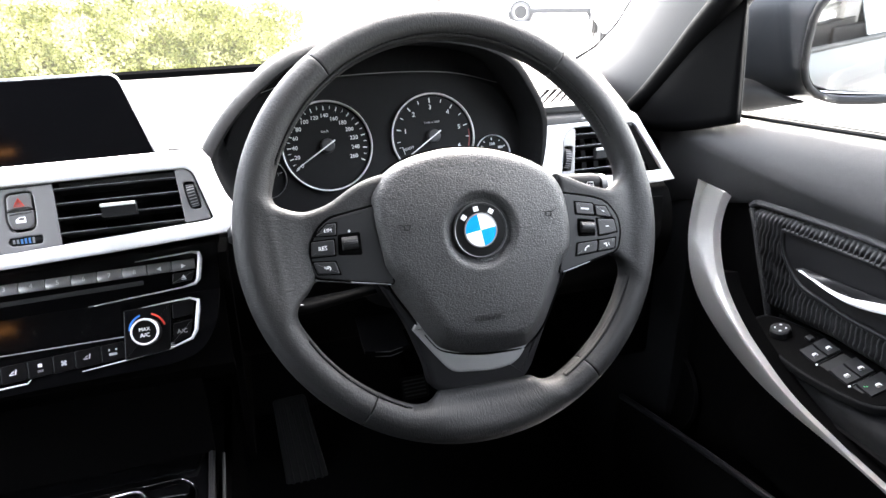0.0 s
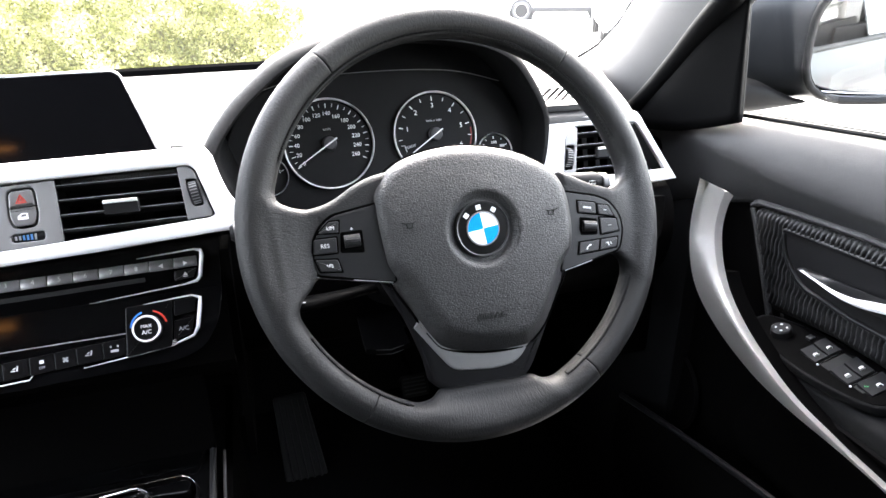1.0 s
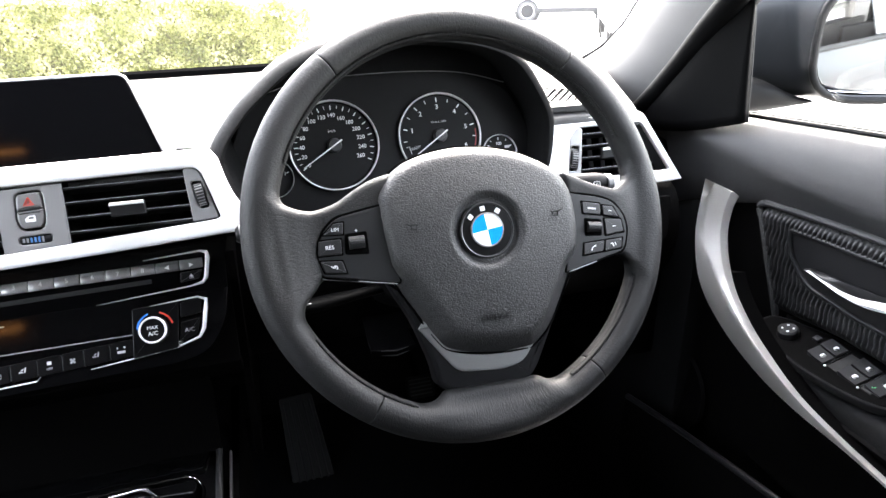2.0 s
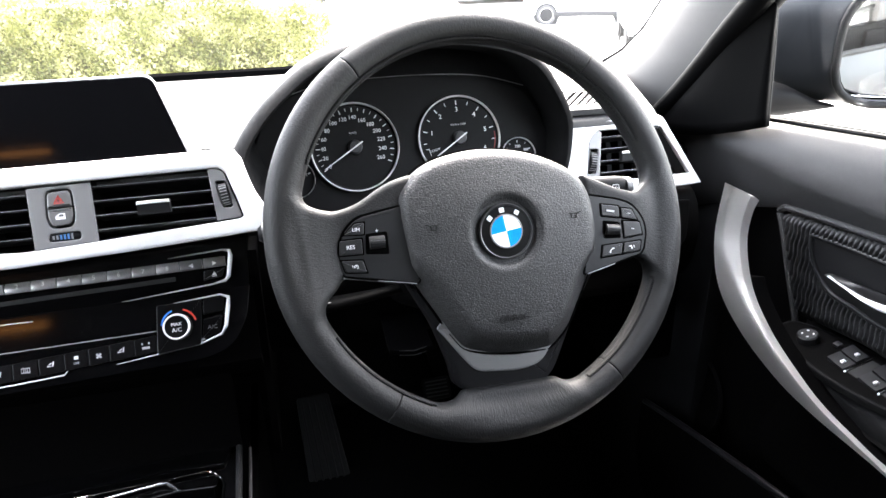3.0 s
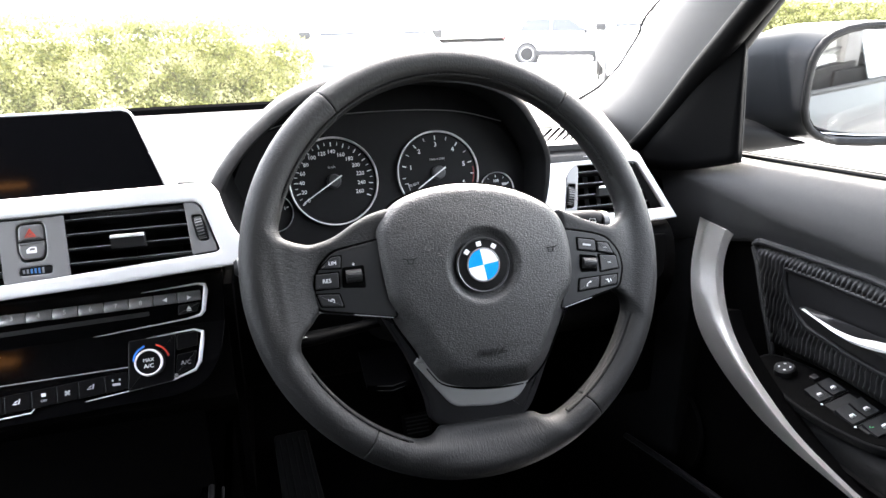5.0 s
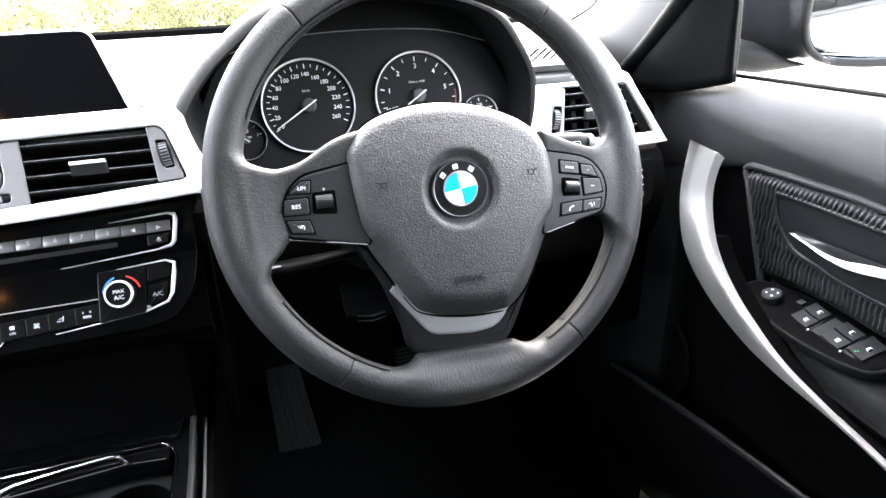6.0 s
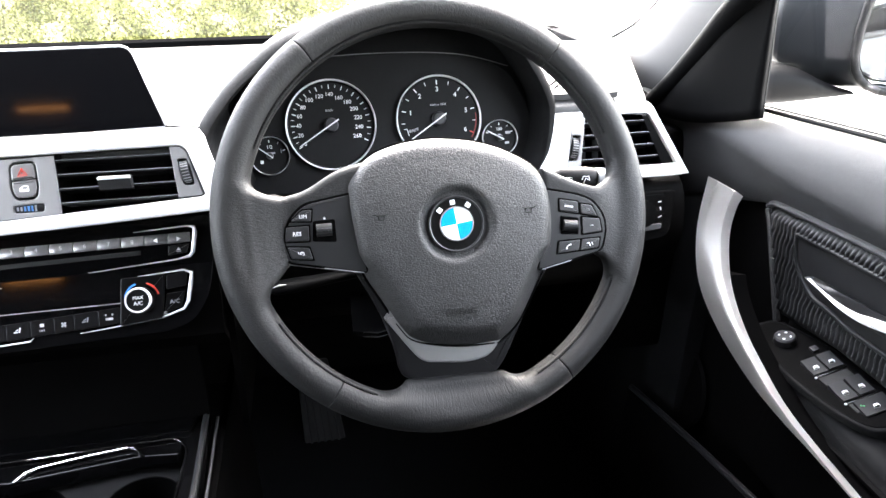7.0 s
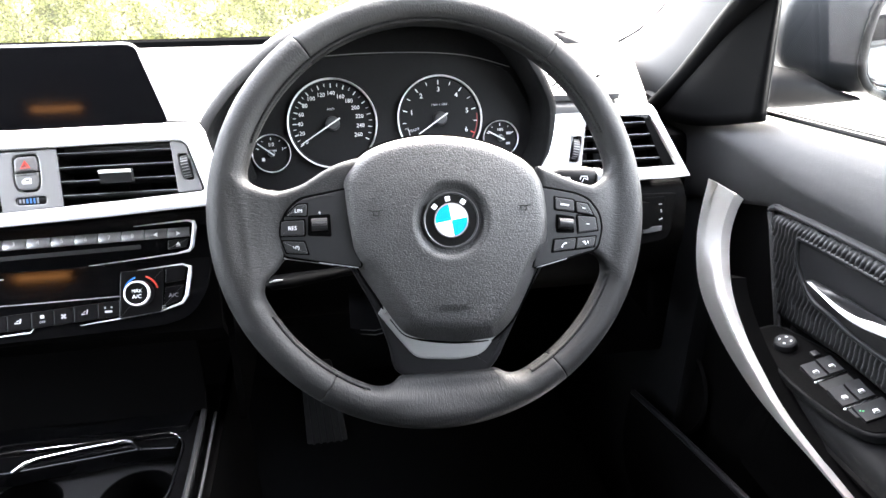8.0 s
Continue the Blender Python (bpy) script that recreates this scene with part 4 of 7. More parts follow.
for dz in (0.0, -0.0056):
    wpart("lever_edge", tube([(-0.0687, 0.0985, 0.7545 + dz), (-0.0525, 0.0970, 0.7528 + dz), (-0.0384, 0.0985, 0.7548 + dz)], [0.0003, 0.0006, 0.0003], 6), HUBGREY, tongue, "grey line drawn for a shroud edge highlight")


def stalk(name, sgn, label):
    s = thing(name, pose(0.075 * sgn, 0.085, 0.905), label, "stalk")
    rings = []
    reach, low = (1.0, 0.0) if sgn > 0 else (1.11, 0.006)
    for x, y, z, h, d in ((0.0, 0.0, 0.0, 0.006, 0.006), (0.035, 0.0, 0.008, 0.0065, 0.0065), (0.05, 0.0, 0.012, 0.0095, 0.008), (0.06, 0.0, 0.0145, 0.0115, 0.009), (0.09, 0.0, 0.0130, 0.0115, 0.009), (0.104, 0.0, 0.0115, 0.0095, 0.0075), (0.108, 0.0, 0.011, 0.006, 0.005)):
        rings.append([(x * sgn * reach, y + d * math.cos(t), z - low + h * math.sin(t)) for t in (2 * math.pi * j / 16 for j in range(16))])
    part("lever", loft(rings), STALK, s, "satin black lever", 60)
    part("end_band", tube([(0.0985 * sgn * reach, 0, 0.0122 - low), (0.1045 * sgn * reach, 0, 0.0120 - low)], [0.0100, 0.0098], 16, flat=1.15, up=(0, 1, 0)), SWITCH, s, "grey end band")
    if sgn > 0:
        mk = bmesh.new()
        for x0 in (0.067, 0.085):
            tube([(x0 - 0.004, -0.0092, 0.0150), (x0 - 0.003, -0.0088, 0.0185), (x0 + 0.003, -0.0088, 0.0180), (x0 + 0.004, -0.0092, 0.0140)], 0.0004, 5, bm=mk)
            tube([(x0 - 0.002, -0.0093, 0.0120), (x0, -0.0090, 0.0165), (x0 + 0.0025, -0.0093, 0.0150)], 0.0004, 5, bm=mk)
        part("print", mk, PRINT, s, "white wiper marks")
    return s


stalk("wiper_stalk", 1, "satin black wiper stalk behind the steering wheel")
stalk("indicator_stalk", -1, "satin black indicator stalk behind the steering wheel")

# ---- instrument cluster ----
CL = lean((-0.0195, 0.2420, 0.9440), 20)


def instrument_cluster():
    c = thing("instrument_cluster", CL, "black instrument cluster with four chrome-ringed dials", "instrument cluster")
    plate = rounded([(-0.172, -0.075), (0.172, -0.075), (0.178, 0.0), (0.150, 0.055), (0.09, 0.074), (0.0, 0.0775), (-0.09, 0.074), (-0.150, 0.055), (-0.178, 0.0)], 0.02)
    part("backing", prism(plate, -0.012, -0.004, 0.001), DIALBLACK, c, "matt black backing plate")
    part("upper_edge", tube(smooth([(-0.15, 0.057, -0.002), (-0.09, 0.0730, -0.002), (0.0, 0.0775, -0.002), (0.09, 0.0730, -0.002), (0.15, 0.057, -0.002)], False, 6), 0.0005, 6), GREY, c, "grey line drawn for a shroud edge highlight line")

    def dial(x, y, r, name, label):
        d = part(name, revolve([(0.0, 0.0), (r * 0.93, 0.0), (r * 0.955, 0.002)], 64), DIALBLACK, c, label, m=Matrix.Translation((x, y, -0.003)))
        part("ring", revolve([(r * 0.965, 0.0), (r * 1.0, 0.0), (r * 1.0, 0.0035), (r * 0.989, 0.005), (r * 0.975, 0.0045), (r * 0.965, 0.002)], 72), SILVER, d, "bright silver ring")
        return d

    def ticks(d, r0, r1, w, angles, material, name="tick"):
        for a in angles:
            part(name, prism([(r0, -w / 2), (r1, -w / 2), (r1, w / 2), (r0, w / 2)], 0.0002, 0.0005), material, d, m=pose(0, 0, 0, 0, 0, a))

    def needle(d, a, r, w=0.0008):
        part("needle", loft([[(-0.23 * r, -w, 0.0060), (-0.23 * r, w, 0.0060), (-0.23 * r, w, 0.0072), (-0.23 * r, -w, 0.0072)], [(r, -w * 0.5, 0.0040), (r, w * 0.5, 0.0040), (r, w * 0.5, 0.0050), (r, -w * 0.5, 0.0050)]]), PRINT, d, "white needle", m=pose(0, 0, 0, 0, 0, a))
        part("needle_hub", revolve([(0.0, 0.0), (0.0082 * min(1, r / 0.04), 0.0), (0.0080 * min(1, r / 0.04), 0.0044), (0.0066 * min(1, r / 0.04), 0.0060), (0.0, 0.0066)], 28), HUBGREY, d, "dark grey needle hub")

    # speedometer
    s = dial(-0.0620, 0.0, 0.0512, "speedometer", "black speedometer dial with white numbers")
    ang = lambda v: 213.0 - 0.850 * v if v <= 100 else 128.0 - 0.963 * (v - 100)
    ticks(s, 0.0405, 0.0452, 0.0009, [ang(v) for v in range(0, 261, 20)], PRINT)
    ticks(s, 0.0418, 0.0452, 0.0005, [ang(v) for v in range(10, 261, 20)], PRINT)
    for v in range(0, 261, 20):
        a = radians(ang(v))
        rr = 0.0365 if v < 110 else (0.0342 if v < 150 else 0.0318)
        writing("numeral", str(v), 0.0063, (rr * math.cos(a), rr * math.sin(a), 0.0003), PRINT, s)
    writing("print", "km/h", 0.0042, (-0.001, 0.0165, 0.0003), SOFTPRINT, s)
    needle(s, 211.5, 0.0435)
    # rev counter
    r = dial(0.0630, 0.0, 0.0505, "rev_counter", "black rev counter dial with white numbers")
    ang = lambda v: 204 - 38.0 * v
    ticks(r, 0.0395, 0.0445, 0.0010, [ang(v) for v in range(1, 6)], PRINT)
    ticks(r, 0.0405, 0.0445, 0.0006, [ang(v + 0.5) for v in range(0, 6)], PRINT)
    ticks(r, 0.0395, 0.0445, 0.0010, [ang(6)], REDPRINT)
    part("red_zone", revolve([(0.0442, 0.0002), (0.0452, 0.0002), (0.0452, 0.0005), (0.0442, 0.0005)], 16, a0=ang(6.2), a1=ang(5.2)), DARKRED, r, "red warning arc")
    for v in range(1, 7):
        a = radians(ang(v))
        writing("numeral", str(v), 0.0076, (0.0340 * math.cos(a), 0.0340 * math.sin(a), 0.0003), PRINT, r)
    writing("print", "1/min x 1000", 0.0036, (0.0, 0.0165, 0.0003), SOFTPRINT, r)
    writing("print", "READY", 0.0044, (-0.0315, -0.0120, 0.0003), SOFTPRINT, r, 12)
    part("print", tube([(-0.0420, -0.0105, 0.0004), (-0.0385, -0.0098, 0.0004), (-0.0365, -0.0180, 0.0004)], 0.0003, 4), PRINT, r)
    needle(r, 213, 0.0425)
    # fuel and temperature
    f = dial(-0.1330, -0.0305, 0.0216, "fuel_gauge", "small black fuel gauge dial")
    ticks(f, 0.0150, 0.0180, 0.0008, [90, 20, 160], PRINT)
    ticks(f, 0.0160, 0.0180, 0.0005, [55, 125], PRINT)
    writing("numeral", "1/2", 0.0054, (0.0, 0.0098, 0.0003), PRINT, f)
    writing("numeral", "1", 0.0054, (0.0125, 0.0045, 0.0003), PRINT, f)
    part("print", bars([(0.001, 0.0030, 0.0095, 0.0018, 0)], 0.0002), SOFTPRINT, f, "grey bar of small print")
    part("print", bars([(-0.0095, -0.0065, 0.0032, 0.0036, 0)], 0.0002), PRINT, f, "white pump mark")
    needle(f, 142, 0.0185, 0.0007)
    t = dial(0.1350, -0.0265, 0.0214, "temperature_gauge", "small black oil temperature dial")
    ticks(t, 0.0150, 0.0180, 0.0008, [90, 25, 155], PRINT)
    ticks(t, 0.0160, 0.0180, 0.0005, [55, 125], PRINT)
    writing("numeral", "100", 0.0050, (0.0, 0.0105, 0.0003), PRINT, t)
    part("print", bars([(0.0105, 0.0060, 0.0058, 0.0030, 0), (0.0, 0.0035, 0.0035, 0.0022, 0), (0.0090, -0.0060, 0.0050, 0.0026, 0)], 0.0002), SOFTPRINT, t, "grey bars of small print")
    needle(t, 150, 0.0178, 0.0007)
    return c


instrument_cluster()


# ---- centre stack: silver strip, vents, switches ----
TR = 18.0
TRIM = lean((-0.36, 0.1180, 0.9360), TR)
ZT = math.cos(radians(TR))


def tl(x, z):
    """A car x, z on the strip's face in the strip's own frame."""
    return (x + 0.36, (z - 0.936) / ZT)


def trim_strip():
    t = thing("trim_strip", TRIM, "satin silver trim strip across the dashboard", "trim strip", kind="structure")
    outer = [tl(-1.12, 0.975), tl(-1.12, 0.897), tl(-0.40, 0.8965), tl(-0.30, 0.9000), tl(-0.2300, 0.9035), tl(-0.1800, 0.9060)]
    outer += smooth([tl(-0.1795, 0.915), tl(-0.1855, 0.9265), tl(-0.1930, 0.9400), tl(-0.1985, 0.9560), tl(-0.2025, 0.9720)], False, 4) + [tl(-0.2080, 0.9790), tl(-0.2200, 0.9800)]
    hole = rounded([tl(-0.4880, 0.9150), tl(-0.4880, 0.9620), tl(-0.2235, 0.9645), tl(-0.2180, 0.9600), tl(-0.2062, 0.9200), tl(-0.2110, 0.9180), tl(-0.3334, 0.9115), tl(-0.3858, 0.9090), tl(-0.40, 0.9090)], [0.003, 0.003, 0.003, 0.004, 0.002, 0.002, 0.001, 0.001, 0.001])
    part("strip", prism(outer, -0.012, 0.004, 0.0025, [hole]), SILVER, t, "brushed satin silver strip")
    return t


def vent(name, m, x0, x1, y0, y1, n, skew0=0.0, skew1=0.0, knob=True, group="dashboard vents"):
    """A vent in a frame: x from x0 to x1, y from y0 to y1; skew tilts its sides."""
    v = thing(name, m, "black slatted air vent with a silver-topped tab", "air vent", group)
    part("housing", loft([[(x0, y0, 0.0), (x1 + skew1, y0, 0.0), (x1, y1, 0.0), (x0 + skew0, y1, 0.0)], [(x0 + 0.004, y0 + 0.004, -0.05), (x1 - 0.004, y0 + 0.004, -0.05), (x1 - 0.004, y1 - 0.004, -0.05), (x0 + 0.004, y1 - 0.004, -0.05)]], True, False), PLASTIC, v, "black vent housing", 30)
    part("back", prism([(x0, y0), (x1, y0), (x1, y1), (x0, y1)], -0.052, -0.05), STITCH, v)
    for i in range(n):
        f = (i + 0.75) / (n + 0.3)
        y = y0 + (y1 - y0) * f
        xa, xb = x0 + skew0 * f, x1 + skew1 * (1 - f)
        sl = loft([[(x, y - 0.0012, 0.0005), (x, y + 0.0002, 0.0012), (x, y + 0.0012, 0.0005), (x, y - 0.0035, -0.020), (x, y - 0.0050, -0.020)] for x in (xa + 0.0005, xb - 0.0005)])
        slat = part("slat", sl, SATIN_BLACK, v, "", 30)
        # A pale strip puts the slat's thin highlight into colour.
        part("slat_glint", tube([(xa + 0.001, y + 0.0006, 0.0010), (xb - 0.001, y + 0.0006, 0.0010)], 0.00017, 5), KEY, slat, "pale strip painting the front edge's highlight")
    for i in range(5):
        x = x0 + (x1 - x0) * (i + 0.5) / 5
        # Near-black vanes: the shade inside the vent is put into their colour.
        part("vane", block(0.0012, (y1 - y0) * 0.9, 0.018, 0.0003, (x, (y0 + y1) / 2, -0.034)), VOID, v)
    if knob:
        kx, ky = (x0 + x1) / 2, (y0 + y1) / 2 - 0.001
        part("tab", loft([[(kx - 0.0145, ky - 0.0075, 0.002), (kx + 0.0145, ky - 0.0075, 0.002), (kx + 0.0142, ky + 0.0055, 0.004), (kx - 0.0142, ky + 0.0055, 0.004)], [(kx - 0.0140, ky - 0.0070, 0.008), (kx + 0.0140, ky - 0.0070, 0.008), (kx + 0.0137, ky + 0.0045, 0.0105), (kx - 0.0137, ky + 0.0045, 0.0105)]]), BUTTON, v, "black adjusting tab", 20)
        part("tab_top", prism([(kx - 0.0140, ky + 0.0022), (kx + 0.0140, ky + 0.0022), (kx + 0.0137, ky + 0.0052), (kx - 0.0137, ky + 0.0052)], 0.0080, 0.0112, 0.0008), SILVER, v, "satin silver upper edge")
    return v


def thumbwheel(parent, at, w, h, turn=0.0, ridges=9, mat=BUTTON):
    wh = part("thumbwheel", moved(tube([(-w / 2, 0, -0.006), (w / 2, 0, -0.006)], h * 0.55, 24, flat=1.0), pose(0, 0, 0)), mat, parent, "ribbed black thumbwheel", m=pose(*at, 0, 0, turn))
    rg = bmesh.new()
    for i in range(ridges):
        a = radians(35 + 110 * i / (ridges - 1))
        moved_block = block(w * 0.9, 0.0008, 0.0010, 0.0)
        moved(moved_block, Matrix.Translation((0, h * 0.555 * math.cos(a), -0.006 + h * 0.555 * math.sin(a))) @ pose(0, 0, 0, math.degrees(a) - 90, 0, 0))
        me = bpy.data.meshes.new("ridge")
        moved_block.to_mesh(me)
        moved_block.free()
        rg.from_mesh(me)
        bpy.data.meshes.remove(me)
    part("ridges", rg, GREY, wh, "fine ridges", kind="stuff")
    return wh


def centre_controls():
    trim_strip()
    vent("air_vent", TRIM, tl(-0.3330, 0)[0], tl(-0.2320, 0)[0], tl(0, 0.9115)[1], tl(0, 0.9640)[1], 4, 0.0, 0.002)
    vent("air_vent", TRIM, tl(-0.4880, 0)[0], tl(-0.3855, 0)[0], tl(0, 0.9105)[1], tl(0, 0.9620)[1], 4)
    end = thing("vent_control", TRIM, "satin grey vent control with a ribbed thumbwheel", "vent control")
    plate = rounded([tl(-0.2335, 0.9640), tl(-0.2305, 0.9180), tl(-0.2080, 0.9195), tl(-0.2195, 0.9600), tl(-0.2245, 0.9640)], [0.001, 0.001, 0.003, 0.006, 0.003])
    slot = rounded([tl(-0.2285, 0.9530), tl(-0.2240, 0.9290), tl(-0.2145, 0.9290), tl(-0.2185, 0.9525)], 0.003)
    part("plate", prism(plate, -0.006, 0.0022, 0.001, [slot]), GREY, end, "satin grey plate")
    part("slot_floor", prism(slot, -0.008, -0.006), STITCH, end)
    thumbwheel(end, (*tl(-0.2213, 0.9408), 0.0), 0.0072, 0.0215, 9)
    # hazard panel
    hz = thing("hazard_panel", TRIM, "satin grey switch panel between the vents", "switch panel")
    hole = rounded([tl(-0.3700, 0.9570), tl(-0.3715, 0.9350), tl(-0.3690, 0.9265), tl(-0.3520, 0.9268), tl(-0.3495, 0.9355), tl(-0.3495, 0.9582)], 0.005)
    hole = inset(hole if area(hole) > 0 else hole[::-1], -0.0008)
    hole2 = rounded([tl(-0.3725, 0.9215), tl(-0.3728, 0.9150), tl(-0.3470, 0.9150), tl(-0.3460, 0.9222)], 0.003)
    part("plate", prism([tl(-0.3850, 0.9607), tl(-0.3855, 0.9090), tl(-0.3330, 0.9115), tl(-0.3330, 0.9622)], -0.008, 0.0022, 0.0012, [hole, hole2]), GREY, hz, "satin grey plate")
    part("well", prism(rounded([tl(-0.374, 0.9610), tl(-0.374, 0.9130), tl(-0.345, 0.9130), tl(-0.345, 0.9610)], 0.003), -0.012, -0.006), STITCH, hz)
    b = part("hazard_button", prism(rounded([tl(-0.3690, 0.9562), tl(-0.3702, 0.9430), tl(-0.3504, 0.9440), tl(-0.3505, 0.9572)], [0.004, 0.001, 0.001, 0.004]), -0.006, 0.0030, 0.0015), GREYKEY, hz, "satin grey hazard light button")
    part("triangle", tube([(*tl(-0.3640, 0.9468), 0.0032), (*tl(-0.3562, 0.9470), 0.0032), (*tl(-0.3601, 0.9532), 0.0032)], 0.0005, 5, closed=True), REDPRINT, b, "red warning triangle")
    part("triangle", tube([(*tl(-0.3621, 0.9479), 0.0032), (*tl(-0.3582, 0.9480), 0.0032), (*tl(-0.3601, 0.9511), 0.0032)], 0.0004, 5, closed=True), REDPRINT, b)
    b = part("lock_button", prism(rounded([tl(-0.3703, 0.9420), tl(-0.3705, 0.9350), tl(-0.3682, 0.9278), tl(-0.3528, 0.9282), tl(-0.3503, 0.9360), tl(-0.3504, 0.9430)], [0.001, 0.002, 0.004, 0.004, 0.002, 0.001]), -0.006, 0.0030, 0.0015), GREYKEY, hz, "satin grey central locking button")
    px_, py_ = tl(-0.3603, 0.9352)
    part("print", prism(rounded([(px_ - 0.0042, py_ - 0.002), (px_ + 0.0038, py_ - 0.002), (px_ + 0.0038, py_ + 0.0033), (px_ - 0.0010, py_ + 0.0033), (px_ - 0.0042, py_ + 0.0010)], 0.0007), 0.0030, 0.0033, 0, [rounded([(px_ - 0.0022, py_ + 0.0004), (px_ - 0.0008, py_ + 0.0024), (px_ + 0.0026, py_ + 0.0024), (px_ + 0.0026, py_ + 0.0004)], 0.0005)]), PRINT, b, "white door mark")
    rl = part("temperature_roller", tube([(*tl(-0.3715, 0.9184), -0.0035), (*tl(-0.3472, 0.9187), -0.0035)], 0.0050, 20), SATIN_BLACK, hz, "black roller with blue marks")
    for i in range(6):
        x, y = tl(-0.3690 + i * 0.0030, 0.9185)
        part("mark", block(0.0016, 0.0034 + 0.0004 * i, 0.0006, 0.0, (x, y, 0.0014)), FADEDBLUE if 1 < i < 5 else SOFTGREY, rl)


centre_controls()

# ---- display on the dashboard ----
SCR = lean((-0.42, 0.2850, 0.9900), 17.5)
disp = thing("dashboard_display", SCR, "switched-off black widescreen display standing on the dashboard", "display screen")
scr_out = rounded([(-0.145, -0.0545), (0.1560, -0.0480), (0.1275, 0.0425), (-0.120, 0.0415)], [0.004, 0.002, 0.012, 0.012], 6)
part("casing", prism(scr_out, -0.016, -0.0006, 0.003), SATIN_BLACK, disp, "black casing")
part("glass", prism(inset(scr_out[::-1] if area(scr_out) < 0 else scr_out, 0.0016), -0.001, 0.0006, 0.0005), SCREENGLASS, disp, "glossy black display glass")
edge = inset(scr_out if area(scr_out) > 0 else scr_out[::-1], 0.0004)
part("bezel", tube([(x, y, 0.0001) for x, y in edge], 0.0011, 6, closed=True), DARKMETAL, disp, "thin metallic bezel")

# ---- radio ----
RAD = lean((-0.33, 0.1270, 0.8640), 25)
ZR = math.cos(radians(25))


def rl_(x, z, z0=0.864):
    return (x + 0.33, (z - z0) / ZR)


def radio():
    r = thing("radio", RAD, "piano black radio with a row of number keys", "car radio")
    part("panel", prism(rounded([rl_(-0.50, 0.8830), rl_(-0.50, 0.8425), rl_(-0.2120, 0.8425), rl_(-0.2080, 0.8900)], 0.002), -0.014, 0.0, 0.001), GLOSS, r, "piano black panel")
    part("bezel", tube([(*rl_(-0.2840, 0.8775), 0.0010), (*rl_(-0.2330, 0.8800), 0.0018), (*rl_(-0.2268, 0.8785), 0.0020), (*rl_(-0.2262, 0.8740), 0.0020), (*rl_(-0.2300, 0.8560), 0.0018), (*rl_(-0.2335, 0.8525), 0.0014), (*rl_(-0.2450, 0.8505), 0.0010), (*rl_(-0.3290, 0.8450), 0.0006)], [0.0003, 0.0009, 0.0018, 0.0022, 0.0020, 0.0016, 0.0008, 0.0003], 8), SILVER, r, "curved satin silver bezel line")
    xs = [-0.2310 - 0.02165 * i for i in range(11)]
    for i in range(10):
        xa, xb = xs[i + 1], xs[i]
        tl_, tr_, br_, bl_ = rl_(xa + 0.0005, 0.8722 + 0.0002 * (9 - i)), rl_(xb - 0.0005, 0.8722 + 0.0002 * (10 - i)), rl_(xb - 0.0005, 0.8635 + 0.0002 * (10 - i)), rl_(xa + 0.0005, 0.8632 + 0.0002 * (9 - i))
        crown = []
        for v, h in ((0, 0.0004), (0.06, 0.0014), (0.2, 0.0026), (0.4, 0.0035), (0.65, 0.0040), (0.88, 0.0039), (0.97, 0.0034), (1, 0.0026)):
            le, ri = Vector(tl_).lerp(Vector(bl_), v), Vector(tr_).lerp(Vector(br_), v)
            crown.append([(le.x, le.y, 0), (le.x, le.y, h - 0.0004), (le.x + 0.0006, le.y, h), (ri.x - 0.0006, ri.y, h), (ri.x, ri.y, h - 0.0004), (ri.x, ri.y, 0)])
        k = part("key", loft(crown), KEY if i > 1 else GREYKEY, r, "", 50)
        tx, ty = rl_((xa + xb) / 2, 0.8688)
        if i >= 2:
            writing("print", str(10 - i), 0.0060, (tx, ty, 0.0041), PRINT, k)
        else:
            part("print", prism([(tx - 0.0022, ty), (tx + 0.0018, ty - 0.0022), (tx + 0.0018, ty + 0.0022)] if i else [(tx + 0.0022, ty), (tx - 0.0018, ty + 0.0022), (tx - 0.0018, ty - 0.0022)], 0.0034, 0.0042), PRINT, k, "white arrow")
    part("disc_slot", prism(rounded([rl_(-0.46, 0.8575), rl_(-0.46, 0.8535), rl_(-0.2790, 0.8570), rl_(-0.2790, 0.8610)], 0.001), 0.0, 0.0008, 0.0003), STITCH, r, "black disc slot")
    k = part("eject_key", prism(rounded([rl_(-0.2525, 0.8630), rl_(-0.2535, 0.8545), rl_(-0.2360, 0.8560), rl_(-0.2325, 0.8640)], 0.001), 0.0, 0.0026, 0.0008), SATIN_BLACK, r, "satin black eject key")
    tx, ty = rl_(-0.2430, 0.8594)
    part("print", prism([(tx - 0.0022, ty - 0.0012), (tx + 0.0022, ty - 0.0012), (tx, ty + 0.0022)], 0.0026, 0.0029), PRINT, k)
    part("print", bars([(tx, ty - 0.0022, 0.0044, 0.0007, 0)], 0.0026), PRINT, k)


radio()

# ---- climate unit ----
CLI = lean((-0.33, 0.0975, 0.8140), 29.5)


def cl_(x, z):
    return rl_(x, z, 0.814)


